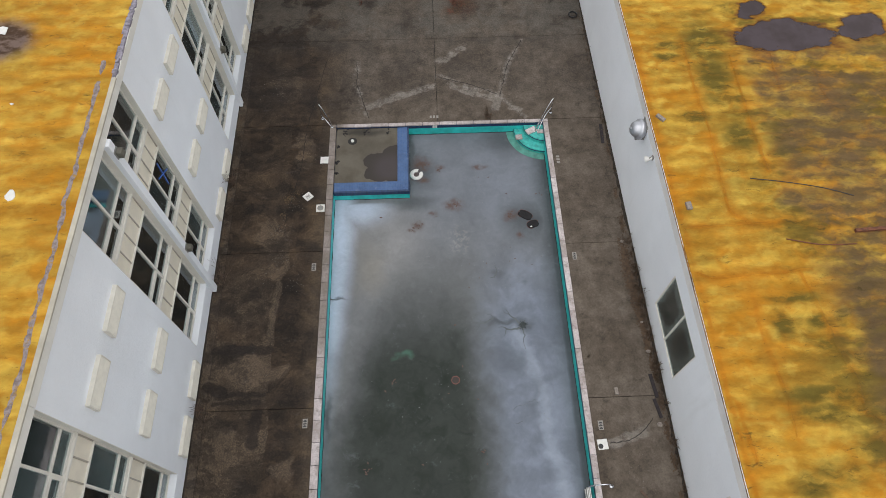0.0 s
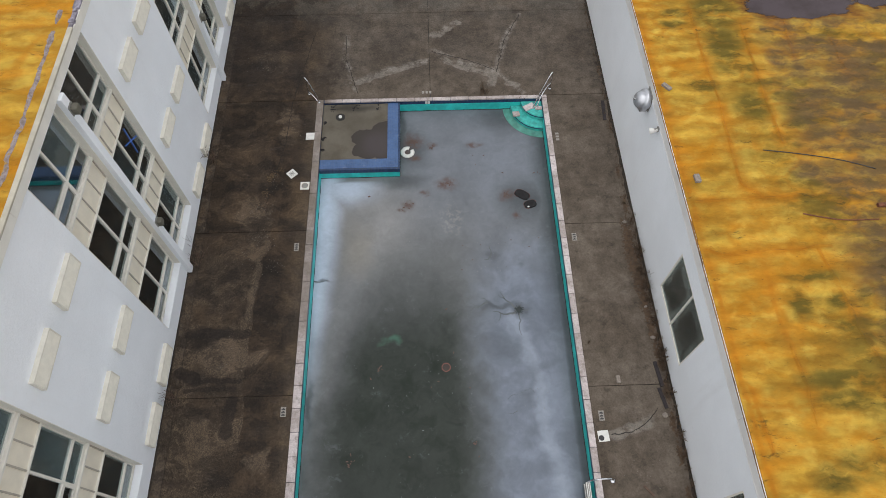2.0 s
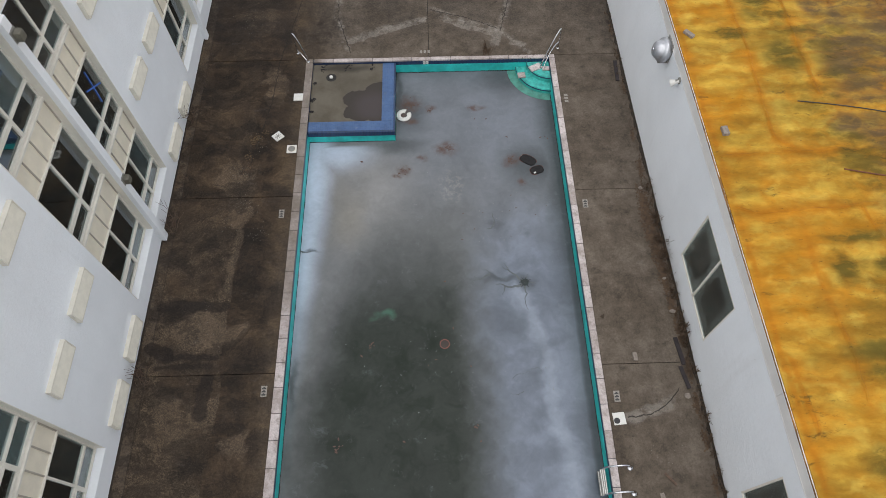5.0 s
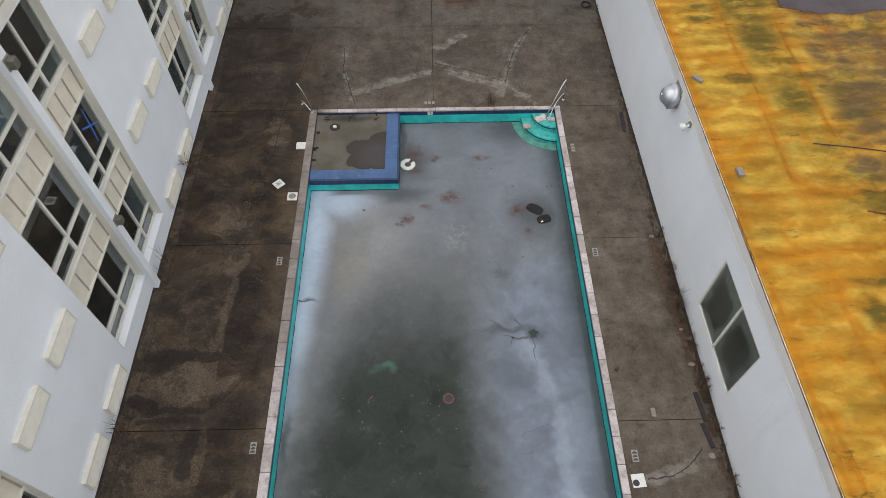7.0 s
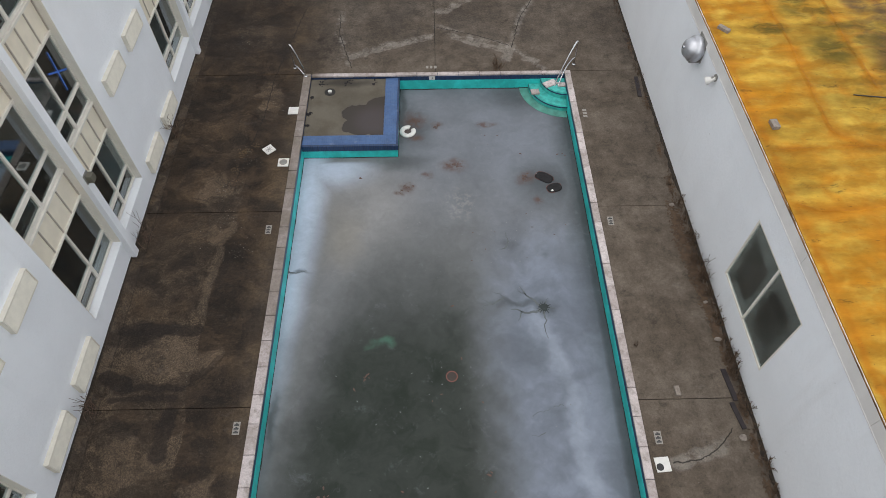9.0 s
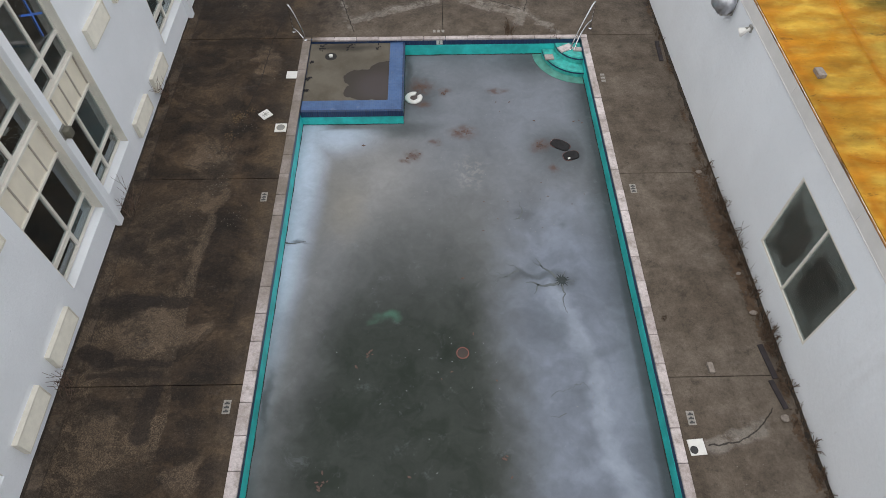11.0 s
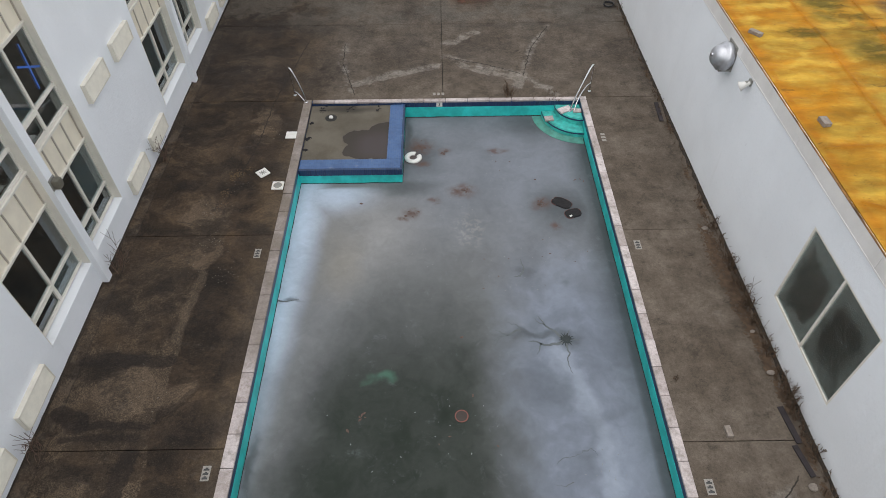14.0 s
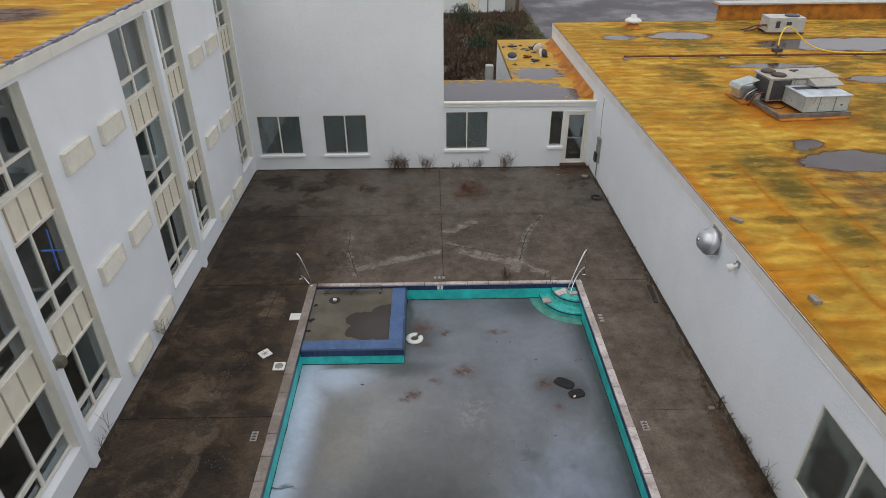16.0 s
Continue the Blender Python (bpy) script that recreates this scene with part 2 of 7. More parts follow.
    for cx, cy, rx, ry in ((-6.2, 10.05, 1.0, 0.22), (-6.65, 8.75, 0.5, 0.32), (-6.2, 11.5, 0.8, 0.9), (-4.4, 16.6, 0.5, 0.6), (-3.2, 20.4, 0.45, 0.9), (6.6, 20.2, 0.2, 0.7), (-2.6, 25.8, 0.4, 0.3), (5.9, 25.5, 0.6, 1.2), (-6.0, 25.0, 1.2, 1.8), (-6.2, 21.6, 1.1, 1.6), (-5.0, 19.9, 0.8, 0.6)):
        e = g.blob(patchy, cx, cy, rx, ry, 0.35)
        dark = e if dark is None else g.math("MAXIMUM", dark, e)
    c = g.mix(g.math("MULTIPLY", dark, g.ramp(g.noise(2.8, 7, 0.72), 0.34, 0.60, 0.75, 0.15)), c, (0.016, 0.012, 0.010))
    mould = g.math("MULTIPLY", g.ramp(g.noise(1.9, 7, 0.72), 0.54, 0.70, 0.0, 0.65), g.ramp(side, 0, 1, 1.0, 0.4))
    c = g.mix(mould, c, (0.036, 0.028, 0.021))
    # the far end: soil by the door, rust under the heap of leaves, paler worn slabs
    far = g.math("MULTIPLY", g.ramp(g.axis(g.co, 1), 22.5, 24.5), g.ramp(g.noise(0.7, 7, 0.66, patchy), 0.42, 0.56, 0.0, 0.65))
    c = g.mix(far, c, (0.108, 0.098, 0.082))
    c = g.mix(g.math("MULTIPLY", g.blob(patchy, 3.7, 27.0, 0.75, 0.35, 0.25), 0.6), c, (0.145, 0.132, 0.108))
    soil = g.math("MAXIMUM", g.blob(patchy, 5.8, 27.6, 1.1, 0.55, 0.5), g.math("MULTIPLY", g.blob(patchy, 1.65, 25.6, 0.6, 0.65, 0.6), 0.8))
    c = g.mix(g.math("MULTIPLY", soil, g.ramp(g.noise(5, 6, 0.7), 0.36, 0.56, 0.35, 0.95)), c, (0.074, 0.038, 0.025))
    # lime along old cracks
    lime = g.lines(g.warped(0.3, 2.0), (((-2.72, 19.8), (-1.23, 20.52), (0.35, 20.93)), ((0.48, 21.43), (1.7, 20.79), (2.8, 20.46), (3.8, 19.28)), ((0.51, 22.2), (1.59, 23.11)),
                    ((-2.79, 22.32), (-2.8, 21.1), (-2.32, 19.64)), ((5.1, 6.82), (5.69, 6.91), (6.23, 7.21)), ((2.9, 20.3), (3.3, 21.9), (4.0, 23.3)), ((2.6, 19.6), (2.8, 20.4))))
    limy = g.math("MULTIPLY", g.ramp(lime, 0.20, 0.01), g.math("MULTIPLY", g.ramp(g.noise(3.4, 7, 0.75), 0.40, 0.58), g.ramp(g.noise(1.1, 4), 0.38, 0.58, 0.25, 1.0)))
    c = g.mix(g.math("MULTIPLY", limy, 0.80), c, (0.26, 0.235, 0.205))
    crust = g.lines(g.warped(0.34, 2.6), (((0.7, 22.25), (1.55, 22.95)), ((0.9, 21.0), (1.9, 20.45), (2.6, 20.2)), ((2.7, 19.7), (2.9, 20.4)), ((3.3, 19.7), (3.6, 19.6)), ((-2.3, 19.9), (-1.2, 20.4), (0.2, 20.85)), ((5.2, 6.85), (6.1, 7.1))))
    c = g.mix(g.math("MULTIPLY", g.ramp(crust, 0.17, 0.10), g.ramp(g.noise(3.0, 6, 0.72), 0.40, 0.54, 0.0, 0.75)), c, (0.215, 0.190, 0.162))
    thin = g.lines(g.warped(0.12, 6.0), (((5.1, 6.82), (5.69, 6.88), (6.1, 7.1), (6.5, 7.5)), ((2.9, 20.3), (3.3, 21.9), (4.0, 23.3)), ((-2.79, 22.32), (-2.75, 21.1), (-2.25, 19.4)), ((2.8, 20.4), (1.9, 20.9), (0.5, 21.4)), ((-4.0, 22.5), (-4.3, 20.8), (-4.6, 19.0), (-4.7, 17.2), (-5.1, 14.8))))
    c = g.mix(g.ramp(thin, 0.020, 0.006, 0.0, 0.85), c, (0.015, 0.013, 0.011))
    c = g.mix(g.ramp(g.noise(1.3, 7, 0.75, None, (0.7, 1.3, 1)), 0.58, 0.74, 0.0, 0.30), c, (0.17, 0.150, 0.130))
    c = g.mix(g.ramp(g.random(), 0.0, 1.0, 0.0, 0.10), c, (0.035, 0.029, 0.024))
    grain = g.noise(40, 5, 0.75)
    c = g.mix(g.math("MULTIPLY", g.ramp(grain, 0.52, 0.72, 0.0, 0.45), g.ramp(side, 0, 1, 0.55, 0.60)), c, (0.165, 0.138, 0.110))
    c = g.mix(g.ramp(grain, 0.46, 0.30, 0.0, 0.5), c, (0.018, 0.015, 0.012))
    c = g.mix(1.0, c, g.ramp(g.noise(2.2, 10, 0.78), 0.30, 0.70, 0.68, 1.30, False), "MULTIPLY")
    rough_top = g.ramp(g.noise(15, 6, 0.8), 0.30, 0.70, 0.58, 1.46, False)
    c = g.mix(1.0, c, g.mix(g.math("MULTIPLY", g.ramp(side, 0, 1, 0.45, 0.0), g.ramp(g.axis(g.co, 1), 19.0, 21.0, 1.0, 0.2)), rough_top, (0.98, 0.98, 0.98)), "MULTIPLY")
    c = g.mix(1.0, c, g.mix(side, (0.97, 0.97, 0.99), (0.97, 0.92, 0.89)), "MULTIPLY")
    r = g.math("SUBTRACT", 0.85, g.math("MULTIPLY", wet, 0.22))
    return g.done(c, r, 0.0, g.noise(22, 7, 0.8), 0.6, 0.025, 0.25)


def ledge_concrete():
    g = Nodes("stained_ledge_concrete")
    c = g.mix(g.ramp(g.noise(1.3, 6), 0.3, 0.7), (0.085, 0.072, 0.052), (0.135, 0.118, 0.092))
    grain = g.noise(45, 4)
    c = g.mix(g.ramp(grain, 0.55, 0.75, 0.0, 0.3), c, (0.2, 0.18, 0.15))
    c = g.mix(g.math("MULTIPLY", g.blob(g.warped(0.5, 1.5), -2.4, 18.75, 0.75, 0.16, 0.7), 0.75), c, (0.030, 0.026, 0.022))
    c = g.mix(g.math("MULTIPLY", g.blob(g.warped(0.5, 1.5), -2.15, 17.9, 0.5, 0.6, 0.8), 0.35), c, (0.055, 0.046, 0.033))
    w = g.warped(0.22, 2.2)
    wet = None
    for cx, cy, rx, ry in ((-1.80, 17.38, 0.68, 0.42), (-1.22, 17.62, 0.56, 0.52), (-1.78, 16.86, 0.60, 0.36), (-1.2, 17.0, 0.62, 0.65)):
        e = g.blob(w, cx, cy, rx, ry, 0.05)
        wet = e if wet is None else g.math("MAXIMUM", wet, e)
    c = g.mix(wet, c, g.mix(g.blob(w, -1.45, 17.1, 0.55, 0.55, 0.5), (0.036, 0.028, 0.022), (0.052, 0.041, 0.040)))
    return g.done(c, g.ramp(wet, 0, 1, 0.8, 0.12), 0.0, grain, 0.12, 0.01, 0.4)


def roof_foam():
    """Yellow sprayed foam in lapped lanes, orange along the laps, green with mould, with brown rain water in its hollows."""
    g = Nodes("yellow_sprayed_roof_foam")
    w = g.warped(0.7, 0.9)
    w2 = g.warped(0.28, 2.6)
    # strokes of the spray gun, all across the roof
    stroke = g.noise(1.35, 6, 0.64, w2, (0.60, 1.55, 1.0))
    c = g.mix(g.ramp(stroke, 0.38, 0.62), (0.360, 0.178, 0.018), (0.49, 0.295, 0.040))
    c = g.mix(g.ramp(g.noise(1.9, 3, 0.5, w2, (0.8, 1.3, 1.0)), 0.50, 0.70, 0.0, 0.80), c, (0.58, 0.390, 0.068))
    lump = g.voro(1.0, "SMOOTH_F1", g.math3("MULTIPLY", g.warped(0.30, 2.4), (1.7, 2.6, 1.0)))
    flat = g.ramp(lump, 0.52, 0.20)
    c = g.mix(g.math("MULTIPLY", flat, g.ramp(g.noise(1.1, 4, 0.6), 0.36, 0.60, 0.15, 0.85)), c, (0.54, 0.358, 0.058))
    c = g.mix(g.ramp(lump, 0.50, 0.72, 0.0, 0.55), c, (0.34, 0.150, 0.008))
    c = g.mix(g.math("MULTIPLY", g.ramp(g.noise(0.55, 4, 0.6, w), 0.44, 0.66), g.ramp(g.noise(2.1, 5, 0.65, w2, (0.7, 1.4, 1.0)), 0.36, 0.62, 0.15, 0.75)), c, (0.44, 0.170, 0.008))
    # orange where the lanes overlap
    crook = g.warped(0.14, 2.6)
    lane = g.lines(crook, (((8.72, 19.2), (8.66, 17.2), (8.71, 15.3), (8.6, 13.7), (8.56, 12.4), (9.0, 12.0)), ((10.16, 18.4), (10.08, 16.1), (10.05, 14.9), (10.07, 13.7)), ((11.5, 18.4), (11.4, 16.9)),
                                        ((12.7, 17.7), (12.8, 15.9)), ((7.1, 11.9), (9.0, 11.95), (12.2, 11.95)), ((7.1, 10.5), (7.5, 10.3), (10.3, 10.45)), ((9.95, 10.4), (10.18, 9.0), (10.46, 7.3), (10.35, 6.5), (10.8, 6.2))))
    lane = g.math("MINIMUM", lane, g.lines(crook, (((8.5, 10.4), (8.4, 8.6), (8.5, 7.9), (8.57, 6.9), (8.5, 6.0)), ((7.3, 6.9), (7.37, 5.5)), ((7.2, 6.5), (8.1, 6.5)), ((7.08, 19.0), (7.15, 4.0)), ((12.9, 11.9), (12.4, 8.5)))))
    halo = g.math("MULTIPLY", g.ramp(lane, 0.36, 0.02), g.ramp(g.noise(1.5, 4, 0.6, w2), 0.34, 0.60, 0.15, 0.85))
    c = g.mix(halo, c, (0.43, 0.172, 0.012))
    c = g.mix(g.math("MULTIPLY", g.ramp(lane, 0.10, 0.01), g.ramp(g.noise(1.2, 4, 0.6), 0.36, 0.56, 0.2, 0.75)), c, (0.40, 0.150, 0.010))
    cell = g.add("ShaderNodeTexVoronoi", feature="DISTANCE_TO_EDGE")
    g.put(cell.inputs["Vector"], g.math3("MULTIPLY", g.warped(0.6, 1.3), (0.95, 1.55, 1.0)))
    g.put(cell.inputs["Scale"], 1.0)
    joint = g.math("MULTIPLY", g.ramp(cell.outputs["Distance"], 0.16, 0.0), g.ramp(g.noise(0.9, 4), 0.40, 0.62, 0.05, 0.75))
    c = g.mix(joint, c, (0.42, 0.180, 0.014))
    # mould: soft olive patches, broken up into strokes
    olive = None
    for cx, cy, rx, ry in ((9.48, 18.95, 0.65, 0.75), (9.42, 17.3, 0.50, 0.85), (9.6, 16.55, 0.45, 0.35), (11.15, 15.1, 0.55, 0.75), (10.9, 14.3, 0.4, 0.35), (9.6, 15.05, 0.40, 0.45), (8.25, 18.9, 0.40, 0.16), (8.05, 18.45, 0.35, 0.10), (8.35, 15.85, 0.45, 0.18), (12.5, 15.2, 0.6, 0.14),
                           (9.6, 9.63, 0.55, 0.13), (9.05, 8.9, 0.22, 0.34), (9.95, 8.95, 0.22, 0.17), (9.92, 8.27, 0.28, 0.11), (9.5, 7.06, 0.95, 0.20), (9.56, 6.59, 0.85, 0.18), (9.3, 5.2, 0.5, 0.25), (10.5, 5.65, 0.5, 0.22), (8.5, 4.9, 0.35, 0.22), (11.7, 8.6, 0.6, 1.8)):
        e = g.blob(w2, cx, cy, rx * 1.3, ry * 1.35, 0.62)
        olive = e if olive is None else g.math("MAXIMUM", olive, e)
    wide = g.math("MULTIPLY", g.ramp(g.noise(0.42, 5, 0.64, w, (0.75, 1.25, 1)), 0.45, 0.58), g.ramp(g.axis(w, 0), 8.6, 10.6, 0.35, 0.9))
    zone = g.math("MAXIMUM", olive, wide)
    zone = g.math("MULTIPLY", zone, g.ramp(g.axis(g.co, 0), -7.0, -6.8, 0.45, 1.0))
    veil = g.ramp(g.noise(1.5, 6, 0.64, w2, (0.62, 1.5, 1)), 0.34, 0.58, 0.25, 0.92)
    c = g.mix(g.math("MULTIPLY", zone, veil), c, (0.096, 0.074, 0.013))
    # thin brown silt left by shallow water
    silt = None
    for cx, cy, rx, ry in ((10.9, 16.85, 0.35, 0.50), (11.6, 16.35, 0.55, 0.50), (13.4, 16.3, 0.50, 0.30), (12.55, 13.8, 0.85, 0.95), (10.5, 12.75, 0.45, 0.30), (11.2, 12.5, 0.65, 0.40), (11.45, 9.2, 0.50, 1.25), (11.3, 7.9, 0.45, 0.9), (11.6, 10.35, 0.8, 0.32), (10.8, 18.1, 0.14, 0.16), (12.2, 17.6, 0.4, 0.2), (12.7, 15.3, 1.1, 1.7), (11.7, 6.3, 0.8, 1.0)):
        e = g.blob(w2, cx, cy, rx, ry, 0.60)
        silt = e if silt is None else g.math("MAXIMUM", silt, e)
    low = g.math("MULTIPLY", g.math("MULTIPLY", g.ramp(g.axis(w, 0), 10.0, 11.4), g.ramp(g.axis(w, 0), 16.5, 14.0, 0.35, 1.0)), g.ramp(g.axis(w, 1), 19.5, 18.0))
    low = g.math("MULTIPLY", low, g.ramp(g.noise(0.75, 6, 0.66, w2, (0.7, 1.3, 1)), 0.36, 0.52, 0.0, 0.95))
    silt = g.math("MAXIMUM", silt, low)
    c = g.mix(g.math("MULTIPLY", silt, g.ramp(g.noise(1.8, 6, 0.66, w2, (0.7, 1.4, 1)), 0.34, 0.58, 0.50, 0.95)), c, (0.108, 0.070, 0.034))
    # short black dashes and flecks of moss
    dash = g.math("MULTIPLY", g.ramp(g.noise(3.0, 7, 0.72, w2, (0.55, 1.8, 1)), 0.57, 0.69, 0.0, 0.75), g.ramp(g.math("MAXIMUM", zone, g.noise(0.9, 4, 0.6)), 0.40, 0.62, 0.12, 1.0))
    c = g.mix(dash, c, (0.066, 0.048, 0.013))
    c = g.mix(g.ramp(g.noise(13, 5, 0.72, None, (0.7, 1.4, 1)), 0.63, 0.72, 0.0, 0.65), c, (0.065, 0.040, 0.014))
    c = g.mix(1.0, c, g.ramp(g.noise(6.0, 7, 0.7, None, (0.7, 1.5, 1)), 0.30, 0.70, 0.86, 1.10, False), "MULTIPLY")
    # one spray pass beside the next
    row = g.math("FRACT", g.math("DIVIDE", g.math("ADD", g.axis(w2, 1), g.math("MULTIPLY", g.noise(0.5, 2, 0.5, None, (1.0, 0.4, 1)), 0.7)), 0.50))
    row = g.ramp(g.math("ABSOLUTE", g.math("SUBTRACT", row, 0.5)), 0.06, 0.46)
    c = g.mix(1.0, c, g.ramp(g.math("MULTIPLY", row, g.noise(1.0, 4, 0.6)), 0.0, 0.6, 0.90, 1.10), "MULTIPLY")
    # dried brown beds of old puddles over the tall wing
    bed = g.math("MAXIMUM", g.blob(w2, -9.9, 18.3, 1.25, 0.95, 0.35), g.blob(w2, -10.3, 15.3, 0.8, 0.7, 0.4))
    c = g.mix(bed, c, g.mix(g.ramp(g.noise(2.6, 7, 0.72, w2, (0.7, 1.3, 1)), 0.42, 0.58), (0.062, 0.036, 0.022), (0.150, 0.105, 0.085)))
    # rain water
    pw = g.warped(0.9, 1.1)
    ponds = None
    for cx, cy, rx, ry in ((12.3, 19.15, 1.80, 0.72), (14.95, 19.45, 0.85, 0.70), (11.4, 20.45, 0.60, 0.38), (18.5, 27.0, 2.0, 0.5),
                           (12.6, 34.6, 1.7, 0.8), (9.6, 34.4, 0.9, 0.45), (20.0, 32.5, 4.5, 1.3), (14.6, 29.0, 2.4, 0.3), (-12.5, 22.5, 1.2, 1.6)):
        e = g.blob(pw, cx, cy, rx, ry, 0.6)
        ponds = e if ponds is None else g.math("MAXIMUM", ponds, e)
    ponds = g.math("ADD", ponds, g.ramp(g.noise(2.2, 6, 0.68, None, (0.6, 1.6, 1)), 0.25, 0.75, -0.20, 0.20))
    c = g.mix(g.math("MULTIPLY", g.blob(w2, 12.55, 23.7, 1.75, 1.75, 0.45), 0.85), c, (0.33, 0.100, 0.008))
    stain = g.math("MULTIPLY", g.ramp(ponds, 0.26, 0.52), 0.8)
    c = g.mix(stain, c, (0.150, 0.062, 0.015))
    pool = g.ramp(ponds, 0.52, 0.62)
    c = g.mix(pool, c, g.mix(g.ramp(g.noise(1.2, 5), 0.35, 0.65), (0.038, 0.024, 0.024), (0.056, 0.039, 0.043)))
    rough = g.ramp(pool, 0.2, 0.9, 0.80, 0.16)
    dry = g.ramp(pool, 0, 1, 1.0, 0.0)
    h = g.math("ADD", g.math("MULTIPLY", g.noise(1.9, 3, 0.5, w2, (0.7, 1.4, 1)), 0.8), g.math("MULTIPLY", flat, 0.25))
    return g.done(c, rough, 0.0, g.math("MULTIPLY", h, dry), 1.0, 0.10, g.ramp(pool, 0, 1, 0.12, 0.34))


def low_roof_foam():
    g = Nodes("orange_low_roof_foam")
    w = g.warped(1.0, 0.9)
    c = g.mix(g.ramp(g.noise(0.9, 6, 0.65, w), 0.3, 0.7), (0.42, 0.215, 0.014), (0.50, 0.31, 0.03))
    c = g.mix(g.ramp(g.noise(2.5, 6, 0.7), 0.56, 0.7, 0.0, 0.8), c, (0.13, 0.085, 0.02))
    pw = g.warped(0.8, 0.9)
    pond = g.math("MAXIMUM", g.blob(pw, 2.4, 29.0, 4.2, 1.9, 0.35), g.blob(pw, 4.9, 31.9, 1.3, 1.0, 0.6))
    pond = g.ramp(g.math("ADD", pond, g.ramp(g.noise(2.4, 6, 0.68, None, (0.6, 1.6, 1)), 0.25, 0.75, -0.45, 0.45)), 0.50, 0.62)
    c = g.mix(pond, c, (0.066, 0.052, 0.066))
    return g.done(c, g.ramp(pond, 0.2, 0.9, 0.6, 0.12), 0.0, g.math("MULTIPLY", g.noise(4, 5), g.ramp(pond, 0, 1, 1, 0)), 0.4, 0.05, 0.35)


def pool_ice():
    """Cloudy ice: clear and dark green over the deep middle, white with frost along the sides."""
    g = Nodes("cloudy_pool_ice")
    w = g.warped(1.0, 0.55)
    w2 = g.warped(0.5, 1.9)
    wisp = g.math3("ADD", w, g.math3("MULTIPLY", g.math3("SUBTRACT", g.noise3(2.4), (0.5, 0.5, 0.5)), (0.55, 0.55, 0.0)))
    x, y = g.axis(wisp, 0), g.axis(wisp, 1)
    # grey ice at the shallow end, bluer along the far side
    c = g.mix(g.ramp(y, 12.5, 16.5), (0.158, 0.163, 0.168), (0.156, 0.169, 0.190))
    side = g.math("MULTIPLY", g.ramp(x, 0.9, 2.6), g.ramp(y, 14.8, 11.0, 0.15, 1.0))
    c = g.mix(side, c, (0.150, 0.170, 0.208))
    fog = g.math("MULTIPLY", side, g.ramp(g.noise(0.95, 6, 0.62, w), 0.36, 0.66, 0.0, 0.6))
    c = g.mix(fog, c, (0.205, 0.235, 0.288))
    # silt on the bottom shows brown through the ice
    c = g.mix(g.math("MULTIPLY", g.blob(w, -1.85, 14.2, 1.35, 1.75, 0.8), 0.85), c, (0.228, 0.227, 0.224))
    c = g.mix(g.math("MULTIPLY", g.blob(wisp, -2.25, 13.1, 0.5, 0.9, 0.9), 0.45), c, (0.215, 0.198, 0.160))
    # the deep middle
    lo = g.math("SUBTRACT", x, g.math("ADD", -3.45, g.math("MULTIPLY", g.math("MAXIMUM", g.math("SUBTRACT", y, 7.6), 0.0), 0.32)))
    hi = g.math("SUBTRACT", g.math("SUBTRACT", 2.75, g.math("MULTIPLY", y, 0.05)), x)
    deep = g.math("MULTIPLY", g.math("MULTIPLY", g.ramp(lo, -0.5, 1.3), g.ramp(hi, -0.2, 1.7)), g.ramp(y, 14.3, 9.2))
    murk = g.noise(1.2, 7, 0.64, wisp)
    deep = g.math("MULTIPLY", deep, g.ramp(murk, 0.25, 0.62, 1.0, 0.95))
    c = g.mix(deep, c, g.mix(g.ramp(murk, 0.35, 0.65), (0.016, 0.022, 0.016), (0.027, 0.033, 0.027)))
    # white frost along the near side and under the filled corner
    soft = g.warped(0.28, 0.9)
    edge = g.math("ADD", g.axis(soft, 0), g.math("MULTIPLY", g.math("MAXIMUM", g.math("SUBTRACT", 13.2, g.axis(soft, 1)), 0.0), 0.105))
    rim = g.math("MULTIPLY", g.ramp(edge, -2.50, -3.22), g.ramp(g.axis(w, 1), 6.0, 11.5, 0.16, 0.97))
    bank = g.math("MULTIPLY", g.ramp(g.math("SUBTRACT", g.axis(soft, 1), g.math("MULTIPLY", g.math("MAXIMUM", g.math("ADD", g.axis(soft, 0), 2.4), 0.0), 0.16)), 14.55, 15.5), g.ramp(g.axis(soft, 0), -0.9, -2.5, 0.0, 0.92))
    frost = g.math("MAXIMUM", rim, g.math("MULTIPLY", bank, g.ramp(g.axis(g.co, 1), 15.9, 15.75)))
    c = g.mix(frost, c, (0.400, 0.462, 0.555))
    streak = g.lines(wisp, (((2.75, 10.6), (3.05, 9.4), (3.45, 8.2), (3.55, 6.9), (3.7, 4.2)),))
    c = g.mix(g.math("MULTIPLY", g.ramp(streak, 0.34, 0.02), 0.55), c, (0.290, 0.330, 0.395))
    # dark round things frozen in and at cracks, plus painted wall and ledge shade
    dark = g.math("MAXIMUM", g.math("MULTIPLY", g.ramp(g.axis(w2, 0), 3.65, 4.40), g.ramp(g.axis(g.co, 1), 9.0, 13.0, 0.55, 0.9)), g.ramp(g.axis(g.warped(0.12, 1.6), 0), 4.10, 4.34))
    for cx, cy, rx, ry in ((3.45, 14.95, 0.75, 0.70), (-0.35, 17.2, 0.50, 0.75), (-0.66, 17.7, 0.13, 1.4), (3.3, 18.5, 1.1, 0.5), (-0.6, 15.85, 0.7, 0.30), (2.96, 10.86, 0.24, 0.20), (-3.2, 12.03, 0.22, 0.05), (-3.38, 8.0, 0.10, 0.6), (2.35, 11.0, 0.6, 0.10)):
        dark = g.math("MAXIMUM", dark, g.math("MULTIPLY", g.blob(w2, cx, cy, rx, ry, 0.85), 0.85))
